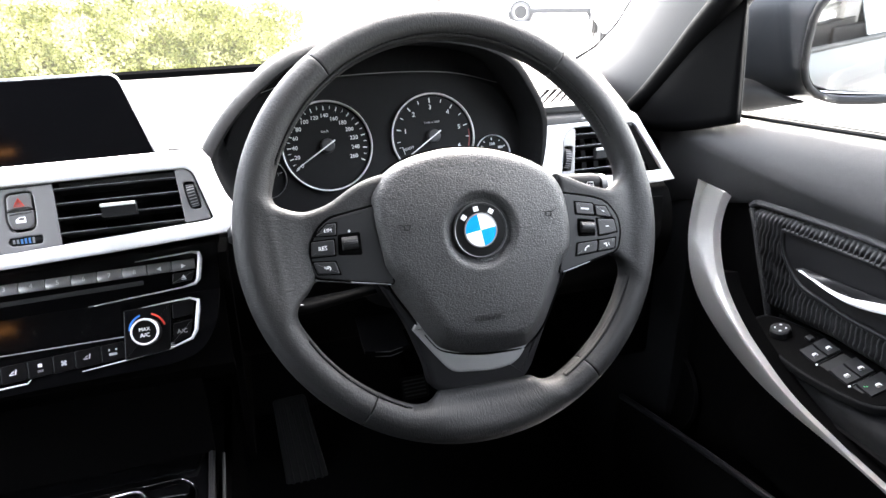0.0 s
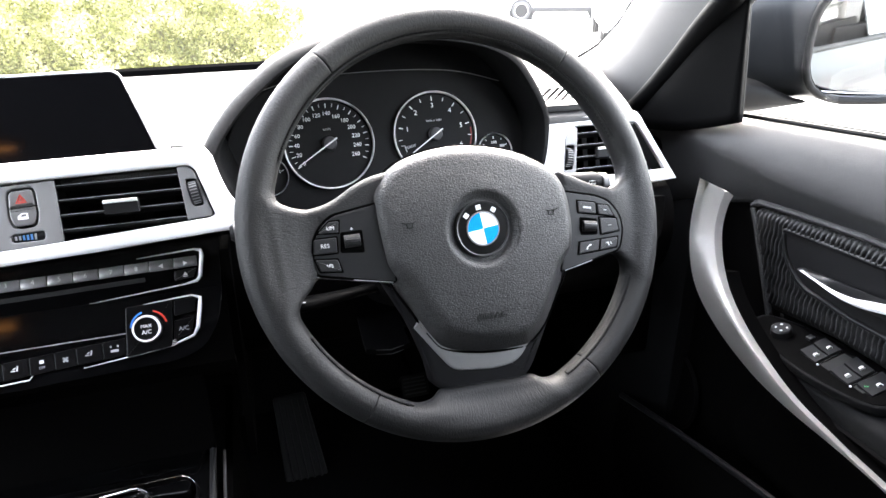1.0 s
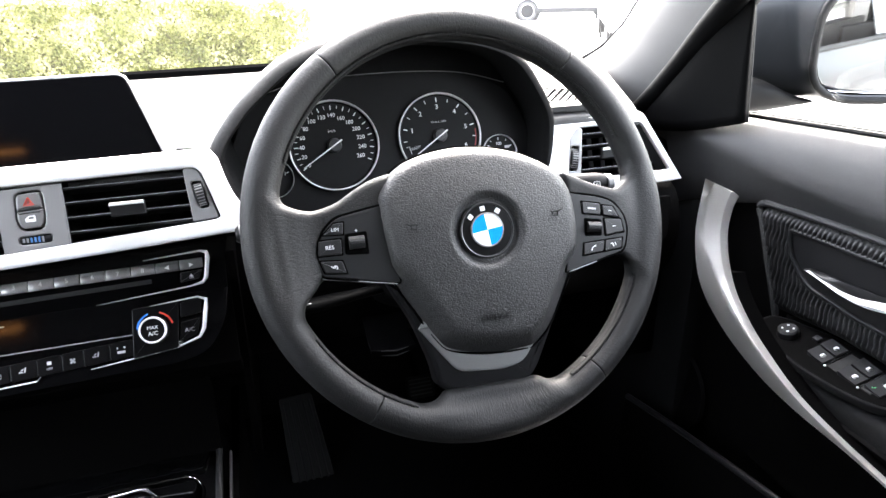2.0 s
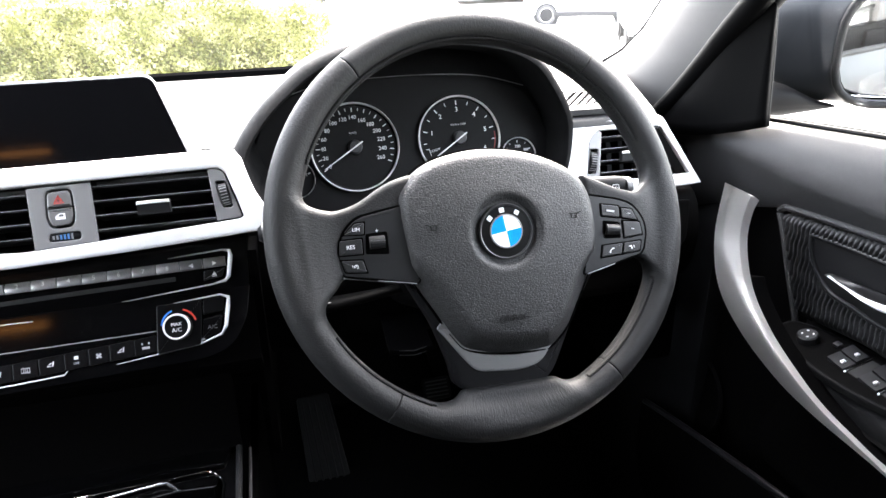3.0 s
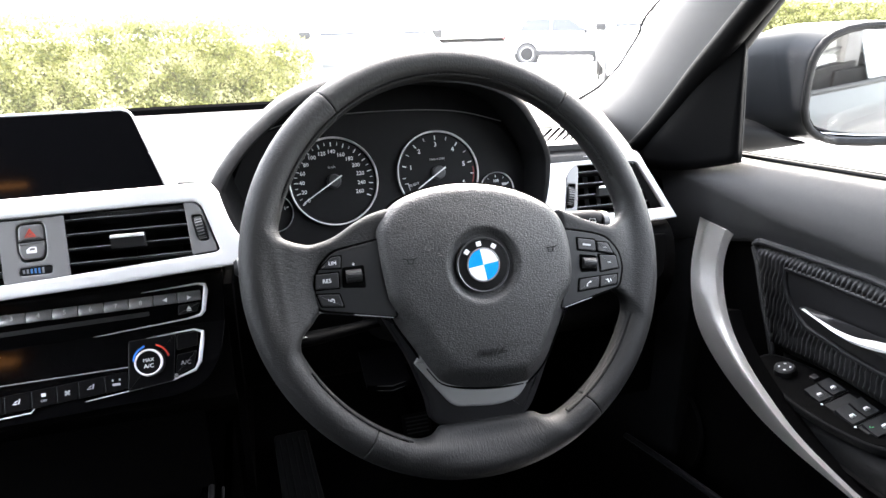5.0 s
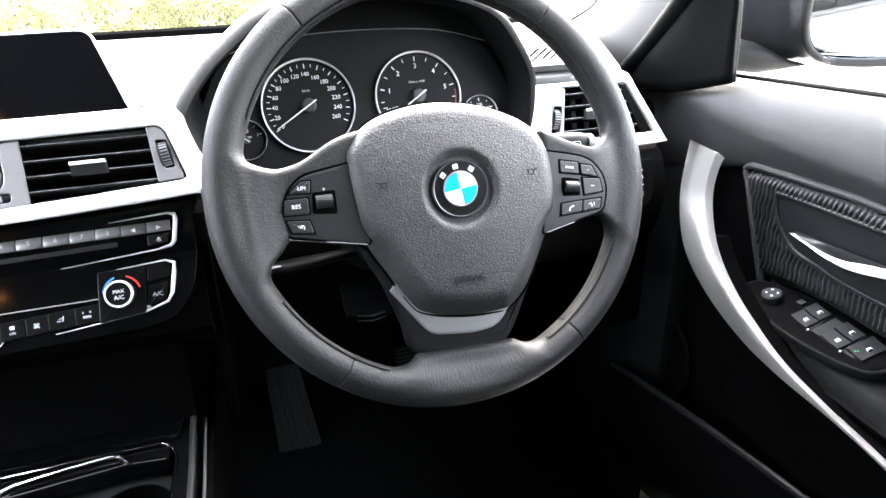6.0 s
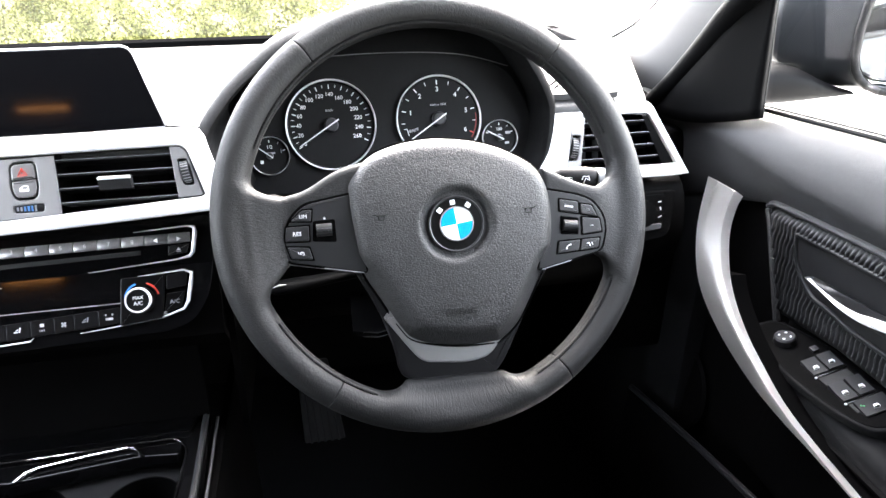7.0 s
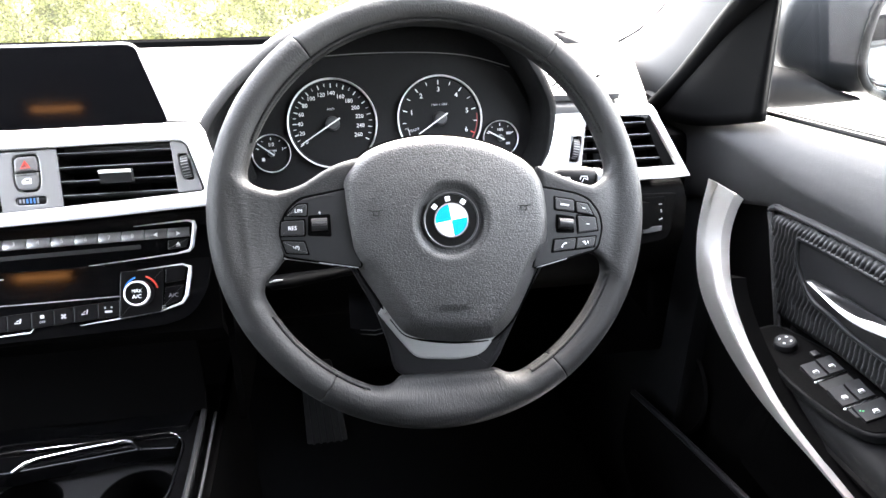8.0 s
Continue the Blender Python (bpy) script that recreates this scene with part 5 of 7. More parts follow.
def climate_unit():
    c = thing("climate_unit", CLI, "piano black climate control unit with a round knob", "climate control")
    part("panel", prism(rounded([cl_(-0.50, 0.8470), cl_(-0.50, 0.7830), cl_(-0.2600, 0.7890), cl_(-0.2330, 0.7960), cl_(-0.2170, 0.8200), cl_(-0.2110, 0.8480)], [0.002, 0.002, 0.01, 0.015, 0.01, 0.002]), -0.014, 0.0, 0.001), GLOSS, c, "piano black panel")
    part("bezel", tube([(*cl_(-0.2830, 0.8405), 0.0008), (*cl_(-0.2400, 0.8430), 0.0016), (*cl_(-0.2325, 0.8400), 0.0020), (*cl_(-0.2335, 0.8330), 0.0020), (*cl_(-0.2375, 0.8150), 0.0018), (*cl_(-0.2420, 0.8085), 0.0016), (*cl_(-0.2620, 0.8025), 0.0012), (*cl_(-0.3030, 0.7985), 0.0008), (*cl_(-0.3385, 0.7955), 0.0006)], [0.0003, 0.0009, 0.0017, 0.0020, 0.0018, 0.0014, 0.0008, 0.0006, 0.0003], 8), SILVER, c, "curved satin silver bezel line")
    part("bezel", tube([(*cl_(-0.3800, 0.7960), 0.0006), (*cl_(-0.3830, 0.7930), 0.0010), (*cl_(-0.4220, 0.7912), 0.0008), (*cl_(-0.4900, 0.7890), 0.0006)], [0.0003, 0.0008, 0.0007, 0.0004], 8), SILVER, c, "")
    part("trim_line", tube([(*cl_(-0.48, 0.8175), 0.0003), (*cl_(-0.3010, 0.8185), 0.0003)], 0.0005, 5), DARKMETAL, c)
    part("trim_line", tube([(*cl_(-0.48, 0.8420), 0.0003), (*cl_(-0.405, 0.8410), 0.0003)], 0.0006, 5), SILVER, c)
    # knob on its plate
    part("knob_plate", prism(rounded([cl_(-0.2985, 0.8400), cl_(-0.3020, 0.7985), cl_(-0.2620, 0.8020), cl_(-0.2575, 0.8410)], 0.002), 0.0, 0.0028, 0.001), CLIMATEKEY, c, "satin black knob plate")
    kx, ky = cl_(-0.2800, 0.8195)
    kn = part("knob", revolve([(0.0, 0.0), (0.0125, 0.0), (0.0118, 0.0125), (0.0108, 0.0140), (0.0, 0.0138)], 48), CLIMATEKEY, c, "round black temperature knob", m=Matrix.Translation((kx, ky, 0.0028)))
    part("knob_ring", revolve([(0.0102, 0.0130), (0.0124, 0.0122), (0.0122, 0.0145), (0.0114, 0.0152), (0.0104, 0.0148)], 56), SILVER, kn, "satin silver ring")
    writing("print", "MAX", 0.0044, (0, 0.0022, 0.0141), PRINT, kn)
    writing("print", "A/C", 0.0052, (0, -0.0032, 0.0141), PRINT, kn)
    for a0, a1, mt, lb in ((108, 172, BLUEPRINT, "blue cold arc"), (12, 72, REDPRINT, "red warm arc")):
        part("arc", revolve([(0.0150, 0.0028), (0.0166, 0.0028), (0.0166, 0.0032), (0.0150, 0.0032)], 16, a0=a0, a1=a1), mt, c, lb, m=Matrix.Translation((kx, ky + 0.001, 0)))
    part("print", bars([(kx + 0.0205, ky - 0.0155, 0.0040, 0.0006, 0), (kx + 0.0205, ky - 0.0170, 0.0040, 0.0006, 0), (kx + 0.0205, ky - 0.0140, 0.0030, 0.0006, 0)], 0.0028), SOFTPRINT, c)
    part("key", prism(rounded([cl_(-0.2560, 0.8400), cl_(-0.2572, 0.8270), cl_(-0.2385, 0.8290), cl_(-0.2365, 0.8412)], 0.0015), 0.0, 0.0022, 0.0006), CLIMATEKEY, c)
    k = part("key", prism(rounded([cl_(-0.2575, 0.8230), cl_(-0.2600, 0.8065), cl_(-0.2440, 0.8105), cl_(-0.2395, 0.8245)], 0.0015), 0.0, 0.0022, 0.0006), CLIMATEKEY, c)
    writing("print", "A/C", 0.0056, (*cl_(-0.2500, 0.8155), 0.0023), SOFTPRINT, k)
    # lower row of keys with small marks
    xs = [-0.3015, -0.3215, -0.3435, -0.3615, -0.3820, -0.4035, -0.4250, -0.4470]
    for i in range(7):
        xa, xb = xs[i + 1], xs[i]
        dz = -0.0020 * i * 0.55
        k = part("key", prism(rounded([cl_(xa + 0.0003, 0.8138 + dz), cl_(xb - 0.0003, 0.8150 + dz), cl_(xb - 0.0003, 0.8010 + dz), cl_(xa + 0.0003, 0.7995 + dz)], 0.001, 2), 0.0, 0.0016, 0.0005), CLIMATEKEY, c)
        tx, ty = cl_((xa + xb) / 2, 0.8070 + dz)
        if i == 3:
            part("print", bars([(tx, ty + 0.0026, 0.0034, 0.0030, 0)], 0.0016), PRINT, k)
            writing("print", "OFF", 0.0030, (tx, ty - 0.0026, 0.0017), SOFTPRINT, k)
        elif i == 2:
            part("print", bars([(tx, ty, 0.0054, 0.0016, 45), (tx, ty, 0.0054, 0.0016, -45)], 0.0016), SOFTPRINT, k, "grey fan mark")
        elif i == 0:
            part("print", bars([(tx, ty - 0.0014, 0.0066, 0.0022, 0), (tx - 0.003, ty + 0.0026, 0.0012, 0.0018, 0), (tx + 0.003, ty + 0.0026, 0.0014, 0.0018, 0)], 0.0016), SOFTPRINT, k, "grey air recirculation mark")
        elif i == 5:
            part("print", tube([(tx - 0.0035, ty - 0.002, 0.0017), (tx - 0.0035, ty + 0.002, 0.0017), (tx + 0.0035, ty + 0.002, 0.0017), (tx + 0.0035, ty - 0.002, 0.0017)], 0.0004, 4, closed=True), SOFTPRINT, k, "grey heated window mark")
            part("print", bars([(tx - 0.0015, ty, 0.0004, 0.0030, 0), (tx, ty, 0.0004, 0.0030, 0), (tx + 0.0015, ty, 0.0004, 0.0030, 0)], 0.0016), SOFTPRINT, k)
        else:
            part("print", bars([(tx - 0.0020, ty - 0.0006, 0.0034, 0.0009, 0), (tx + 0.0014, ty + 0.0012, 0.0010, 0.0046, -12), (tx - 0.0010, ty + 0.0014, 0.0026, 0.0008, 30)], 0.0016), PRINT if i == 4 else SOFTPRINT, k, "seat heating mark")


climate_unit()

# ---- right end of the dashboard ----
RT = lean((0.25, 0.1960, 0.9160), 17.5)
ZQ = math.cos(radians(17.5))


def rt(x, z):
    return (x - 0.25, (z - 0.916) / ZQ)


strip = thing("trim_strip", RT, "satin silver trim surrounding the driver's vent", "trim strip", kind="structure")
outer = [rt(0.1440, 0.8850), rt(0.1580, 0.8740), rt(0.3180, 0.8740), rt(0.3400, 0.8755), rt(0.2990, 0.9440)] + smooth([rt(0.2960, 0.9500), rt(0.2905, 0.9570), rt(0.2820, 0.9605)], False, 3) + [rt(0.2470, 0.9600), rt(0.1760, 0.9590)] + smooth([rt(0.1690, 0.9560), rt(0.1665, 0.9470), rt(0.1660, 0.9350), rt(0.1610, 0.9110)], False, 3)
part("strip", prism(outer, -0.012, 0.004, 0.003, [rounded([rt(0.1910, 0.9360), rt(0.1845, 0.8890), rt(0.3230, 0.8880), rt(0.2870, 0.9465), rt(0.2020, 0.9470)], [0.006, 0.003, 0.003, 0.006, 0.008])]), SILVER, strip, "brushed satin silver frame")
vent("air_vent", RT, rt(0.2020, 0)[0], rt(0.2850, 0)[0], rt(0, 0.8885)[1], rt(0, 0.9460)[1], 4, 0.006, 0.020)
vc = thing("vent_control", RT, "satin grey vent control with a ribbed thumbwheel", "vent control")
slot = rounded([rt(0.1915, 0.9270), rt(0.1860, 0.8990), rt(0.1970, 0.8985), rt(0.2030, 0.9265)], 0.003)
part("plate", prism(rounded([rt(0.1920, 0.9400), rt(0.1830, 0.8890), rt(0.2015, 0.8890), rt(0.2085, 0.9460), rt(0.2010, 0.9470)], [0.005, 0.002, 0.001, 0.003, 0.005]), -0.008, 0.0022, 0.001, [slot]), GREY, vc, "satin grey plate")
part("slot_floor", prism(slot, -0.010, -0.008), STITCH, vc)
thumbwheel(vc, (*rt(0.1945, 0.9128), 0.0), 0.0075, 0.023, -11)
part("side_plate", prism([rt(0.3040, 0.8890), rt(0.3200, 0.8890), rt(0.2860, 0.9450), rt(0.2790, 0.9450)], -0.003, 0.0016, 0.001), PLASTIC, vc, "black end plate")
# demister slots in the dashboard top
dm = thing("demister_grille", pose(0.212, 0.252, 0.9753, 6.0), "black demister grille in the dashboard top", "air vent")
part("frame", prism(rounded([(-0.052, -0.038), (0.040, -0.040), (0.052, 0.044), (-0.030, 0.044)], 0.006), -0.006, 0.0012, 0.0008), DASH, dm, "grained vinyl surround")
part("slot_line", tube([(-0.032, 0.036, 0.0014), (0.040, 0.036, 0.0014)], 0.0009, 6), VOID, dm, "thin dark line")
for i in range(5):
    x0 = -0.006 + i * 0.0108
    # Raised plate, no hole: the slot's inner shade is its colour.
    part("slot", prism([(x0, 0.030), (x0 + 0.0058, 0.030), (x0 - 0.0385, -0.022), (x0 - 0.0405, -0.021)], 0.0, 0.0018), VOID, dm, "raised black plate drawn as a dark air slot")
# light switch
ls = thing("light_switch", lean((0.295, 0.1640, 0.8300), 17.5), "black light switch panel below the driver's vent", "light switch")
part("panel", prism(rounded([(-0.060, -0.034), (0.016, -0.026), (0.026, 0.030), (-0.060, 0.032)], [0.004, 0.014, 0.004, 0.004]), -0.012, 0.0008, 0.0015), PLASTIC, ls, "black panel")
part("frame", prism(rounded([(-0.045, -0.018), (0.006, -0.014), (0.010, 0.027), (-0.045, 0.027)], 0.003), 0.0, 0.0022, 0.001), PLASTIC, ls)
part("dial", revolve([(0.0, 0.0), (0.017, 0.0), (0.016, 0.010), (0.0, 0.011)], 32), PLASTIC, ls, "round black dial", m=Matrix.Translation((-0.022, 0.006, 0.002)))
part("print", bars([(0.003, 0.018, 0.004, 0.0012, 0), (0.004, 0.010, 0.0014, 0.004, 10), (0.003, 0.000, 0.005, 0.0010, 20)], 0.0022), SOFTPRINT, ls)
part("lower_key", prism(rounded([(-0.020, -0.0165), (0.004, -0.0140), (0.005, -0.0080), (-0.020, -0.0085)], 0.001), 0.002, 0.0032, 0.0006), SWITCH, ls, "grey brightness roller")

# ---- centre console ----
con = thing("centre_console", pose(-0.37, 0.02, 0.60), "dark centre console with cup holders and chrome trim", "centre console")
wpart("body", block(0.27, 0.62, 0.03, 0.01, (-0.375, -0.16, 0.574)), PLASTIC, con, "black plastic body")
hole = rounded([(-0.47, 0.080), (-0.47, -0.035), (-0.285, -0.035), (-0.266, -0.012), (-0.2635, 0.068), (-0.275, 0.085)], [0.01, 0.01, 0.02, 0.02, 0.01, 0.012])
outer = rounded([(-0.52, 0.125), (-0.52, -0.45), (-0.245, -0.45), (-0.2435, 0.02), (-0.246, 0.125)], 0.01)
wpart("surround", prism(outer, 0.625, 0.654, 0.004, [hole]), GLOSS, con, "piano black surround")
CUPS = ((-0.303, 0.022), (-0.413, 0.026))
wpart("tray_floor", prism(inset(hole if area(hole) > 0 else hole[::-1], 0.001), 0.622, 0.630, 0.0, [[(cx_ + x, cy_ + y) for x, y in circle(0.038, 40)] for cx_, cy_ in CUPS]), SATIN_BLACK, con, "satin black tray with round cup wells")
rim = [(x, y, 0.6550) for x, y in inset(hole[::-1] if area(hole) < 0 else hole, -0.0012)]
wpart("tray_rim", tube(rim, 0.0011, 6, closed=True), CHROME, con, "thin chrome rim")
for cx_, cy_ in CUPS:
    wpart("cup_well", moved(revolve([(0.0384, 0.038), (0.037, 0.0372), (0.035, 0.0), (0.0, 0.0)], 40), Matrix.Translation((cx_, cy_, 0.592))), VOID, con, "black cup well")
wpart("lid", prism(rounded([(-0.47, 0.078), (-0.47, 0.058), (-0.430, 0.052), (-0.309, 0.066), (-0.270, 0.062), (-0.268, 0.082)], 0.004), 0.636, 0.6535, 0.002), GLOSS, con, "piano black sliding lid")
wpart("lid_trim", tube([(-0.424, 0.050, 0.655), (-0.416, 0.061, 0.656), (-0.405, 0.066, 0.6565), (-0.36, 0.0735, 0.657), (-0.325, 0.0775, 0.657), (-0.316, 0.0765, 0.6565), (-0.305, 0.064, 0.655)], [0.0022, 0.0018, 0.0013, 0.0012, 0.0016, 0.0022, 0.0016], 8), CHROME, con, "chrome lid trim")
wpart("tray_front", prism(rounded([(-0.49, 0.125), (-0.49, 0.088), (-0.262, 0.090), (-0.255, 0.125)], 0.004), 0.640, 0.6585, 0.002), GLOSS, con)
wpart("side_rail", tube([(-0.2470, -0.45, 0.653), (-0.2470, 0.03, 0.655), (-0.2485, 0.118, 0.656)], 0.0035, 8), PANEL, con, "satin graphite side rail")
wpart("side_rail", tube([(-0.2360, -0.45, 0.640), (-0.2370, 0.03, 0.645), (-0.2380, 0.12, 0.648)], 0.0016, 8), SWITCH, con, "thin grey side rail")
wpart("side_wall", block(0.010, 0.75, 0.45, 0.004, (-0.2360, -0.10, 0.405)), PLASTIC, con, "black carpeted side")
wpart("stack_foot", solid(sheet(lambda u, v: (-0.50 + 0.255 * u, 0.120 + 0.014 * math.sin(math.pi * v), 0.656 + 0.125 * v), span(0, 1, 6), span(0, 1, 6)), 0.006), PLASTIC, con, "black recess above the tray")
lever = thing("gear_lever", pose(-0.455, -0.06, 0.655), "gear lever with a pale knob", "gear lever")
part("knob", revolve([(0.0, 0.0), (0.012, 0.0), (0.016, 0.02), (0.018, 0.045), (0.012, 0.060), (0.0, 0.063)], 24), CHROME, lever, "pale satin knob")

# ---- footwell ----
fr = thing("footrest", basis((-0.148, 0.690, 0.185), (1, 0.0, 0.05), (0, -0.8, 0.6)), "ribbed black rubber footrest in the footwell", "footrest")
part("plate", prism(rounded([(-0.046, -0.10), (0.046, -0.10), (0.026, 0.10), (-0.045, 0.10)], 0.008), -0.03, 0.0, 0.004), FOOTRUBBER, fr)
for i in range(5):
    part("rib", tube([(-0.030 + 0.015 * i, -0.088, 0.001), (-0.034 + 0.013 * i, 0.088, 0.001)], 0.0028, 6), FOOTRUBBER, fr)
bp = thing("brake_pedal", basis((0.104, 0.665, 0.287), (1, 0, 0), (0, -0.8, 0.6)), "black rubber brake pedal", "pedal")
part("pad", prism(rounded([(-0.03, -0.024), (0.03, -0.024), (0.03, 0.024), (-0.03, 0.024)], 0.008), -0.008, 0.004, 0.003), RUBBER, bp, "ribbed rubber pad")
for i in range(5):
    part("rib", tube([(-0.024, -0.016 + 0.008 * i, 0.004), (0.024, -0.016 + 0.008 * i, 0.004)], 0.0014, 6), BUTTON, bp)
part("arm", tube([(0, 0.01, -0.008), (0, 0.06, -0.07), (0, 0.16, -0.12)], 0.007, 8), PLASTIC, bp, "black steel arm")
ap = thing("accelerator_pedal", basis((0.205, 0.690, 0.235), (1, 0, 0), (0, -0.85, 0.5)), "tall black accelerator pedal", "pedal")
part("pad", prism(rounded([(-0.022, -0.07), (0.022, -0.07), (0.020, 0.06), (-0.020, 0.06)], 0.006), -0.012, 0.0, 0.003), RUBBER, ap)

# ---- driver's door ----
door = thing("front_door", pose(0.44, -0.05, 0.3), "black vinyl and ribbed fabric front door, closed", "car door")


def belt(y):
    return max(0.946 + (0.168 - y) * 0.085, crease(y) + 0.012)


def crease(y):
    return 0.893 + max(0.0, y - 0.10) * 0.10


def insert_top(y):
    return 0.853 + min(0.012, max(0, 0.12 - y) * 0.09) - max(0, y - 0.12) * 0.3


def upper(y, k):
    b, c, i = belt(y), crease(y), min(insert_top(y), crease(y) - 0.03)
    nose = max(0.0, y - 0.14) * 0.09
    pts = [(0.440, b - 0.004), (0.434, b + 0.001), (0.426, b + 0.001), (0.417, b - 0.006), (0.409, b * 0.6 + c * 0.4), (0.4035, b * 0.3 + c * 0.7), (0.402, c + 0.004), (0.405, c - 0.005), (0.413, c * 0.5 + i * 0.5), (0.417, i + 0.006), (0.423, i)]
    x, z = pts[k]
    return (x - nose, y, z)


wpart("upper_pad", solid(sheet(upper, span(0.405, -0.60, 42), range(11)), 0.004), DOORPAD, door, "soft grained upper pad", 70)
back = basis((0.437, 0, 0), (0, -1, 0), (-1, 0, 0))
wpart("door_skin", moved(prism([(-0.47, 0.22), (0.62, 0.22), (0.62, 0.97), (0.0, 0.945), (-0.20, 0.92), (-0.42, 0.905), (-0.47, 0.8)], -0.03, 0.0), back), PLASTIC, door, "black door panel")
FLANK = [(0.509, 0.900), (0.527, 0.85), (0.546, 0.795), (0.542, 0.780), (0.526, 0.755), (0.530, 0.66), (0.533, 0.50), (0.520, 0.36), (0.505, 0.26)]
wpart("outer_skin", solid(sheet(lambda u, v: (FLANK[v][0] - 0.05 * max(0, u - 0.55) ** 2 - 0.03 * max(0, 0.12 - u), 0.62 - 4.0 * u, FLANK[v][1] + 0.015 * u), span(0, 1, 20), range(len(FLANK))), 0.01), BODYPAINT, shell, "dark grey painted body side", 60)
wpart("sill", block(0.05, 3.4, 0.12, 0.02, (0.50, -1.10, 0.22)), RUBBER, shell, "black sill")
wpart("waist_seal", tube([(0.507, 0.40, 0.903), (0.507, -1.0, 0.908), (0.497, -2.4, 0.915)], 0.008, 8), RUBBER, shell, "black rubber waist seal")
wpart("rear_side_glass", solid(sheet(lambda u, v: (0.490 - 0.12 * v, -0.68 - 1.7 * u, 0.915 + 0.36 * v - 0.10 * u * v), span(0, 1, 6), span(0, 1, 4)), 0.005), TINTGLASS, shell, "dark rear side window")

# ribbed fabric around the pull cup
CUP = [(-0.072, 0.832), (-0.060, 0.838), (0.05, 0.8445), (0.26, 0.856), (0.26, 0.790), (0.06, 0.776), (0.0, 0.779), (-0.034, 0.783), (-0.062, 0.806)]
CUP = smooth(CUP, True, 4)


def inside(x, z, poly):
    hit_ = False
    for i in range(len(poly)):
        (x0, z0), (x1, z1) = poly[i - 1], poly[i]
        if (z0 > z) != (z1 > z) and x < x0 + (z - z0) / (z1 - z0) * (x1 - x0):
            hit_ = not hit_
    return hit_


bm = bmesh.new()
rows = []
NU, NV = 420, 52
for i in range(NU + 1):
    col = []
    for j in range(NV + 1):
        v = j / NV
        y = 0.130 - 0.40 * i / NU - 0.055 * (1 - v) * max(0, 1 - i / 60)
        z0, z1 = 0.724 + 0.016 * min(1, i / 150), min(insert_top(y), 0.866) - 0.002
        z = z0 + (z1 - z0) * v
        wob = 0.9 * math.sin(z * 260 + 0.6 * math.sin(y * 40)) + 0.5 * noise.noise((y * 60, z * 60, 1.3))
        rib = math.sin((y / 0.0064) * math.pi + 0.45 * wob)
        edge_ = min(1, min(j, NV - j) / 5, min(i, NU - i) / 8)
        x = 0.4195 - 0.0058 * abs(rib) ** 0.7 * edge_ + 0.006 * (1 - edge_) ** 2 + 0.0010 * noise.noise((y * 30, z * 30, 5))
        col.append(bm.verts.new((x, y, z)))
    rows.append(col)
for i in range(NU):
    for j in range(NV):
        c = (rows[i][j].co + rows[i + 1][j + 1].co) / 2
        if not inside(-c.y, c.z, CUP):
            bm.faces.new((rows[i][j], rows[i + 1][j], rows[i + 1][j + 1], rows[i][j + 1]))
bmesh.ops.delete(bm, geom=[v for v in bm.verts if not v.link_faces], context="VERTS")
wpart("fabric_insert", bm, FABRIC, door, "ribbed black fabric insert", 180)
wpart("insert_frame", tube([(0.4165, y, z) for y, z in [(0.118, 0.8555), (0.06, 0.8605), (-0.03, 0.8665), (-0.27, 0.868)]], 0.004, 8), DOORPAD, door)
wpart("insert_frame", tube(smooth([(0.4165, 0.0705, 0.725), (0.4165, 0.098, 0.785), (0.4165, 0.118, 0.830), (0.4165, 0.127, 0.848), (0.4165, 0.118, 0.8555)], False, 5), 0.0042, 8), DOORPAD, door)
wpart("cup_rim", tube([(0.4165, -x, z) for x, z in CUP], 0.0030, 8, closed=True, up=(1, 0, 0)), SATIN_BLACK, door, "satin black rim of the pull cup", 60)
cupc = (-0.06, 0.815)
wpart("pull_cup", loft([[(0.4165 + d, -(x + (cupc[0] * -1 - x) * f), z + (cupc[1] - z) * f) for x, z in CUP] for f, d in ((0, 0.0), (0.03, 0.010), (0.12, 0.018), (0.4, 0.021), (0.8, 0.021))]), SATIN_BLACK, door, "smooth black pull cup", 60)
# release lever
lv = wpart("release_lever", loft([[(0.4040 + 0.3 * t_, y + 0.0005, z + h), (0.4010 + 0.3 * t_, y, z), (0.4040 + 0.3 * t_, y, z - h), (0.4120, y, z - h * 0.5), (0.4120, y, z + h * 0.5)] for y, z, h, t_ in ((0.032, 0.8060, 0.0012, 0.004), (0.01, 0.8075, 0.0035, 0.0), (-0.02, 0.8085, 0.0065, -0.004), (-0.06, 0.8100, 0.0095, -0.006), (-0.11, 0.8140, 0.0105, -0.006), (-0.14, 0.817, 0.009, 0.0))]), SATIN_BLACK, door, "black release lever with chrome edges", 50)
LT = smooth([(0.0262, 0.8082), (0.0, 0.8066), (-0.022, 0.8057), (-0.045, 0.8088), (-0.066, 0.8150), (-0.10, 0.8230), (-0.14, 0.828)], False, 4)
LB = smooth([(0.0262, 0.8076), (0.0, 0.8050), (-0.022, 0.8024), (-0.045, 0.8026), (-0.066, 0.8060), (-0.10, 0.8150), (-0.14, 0.822)], False, 4)
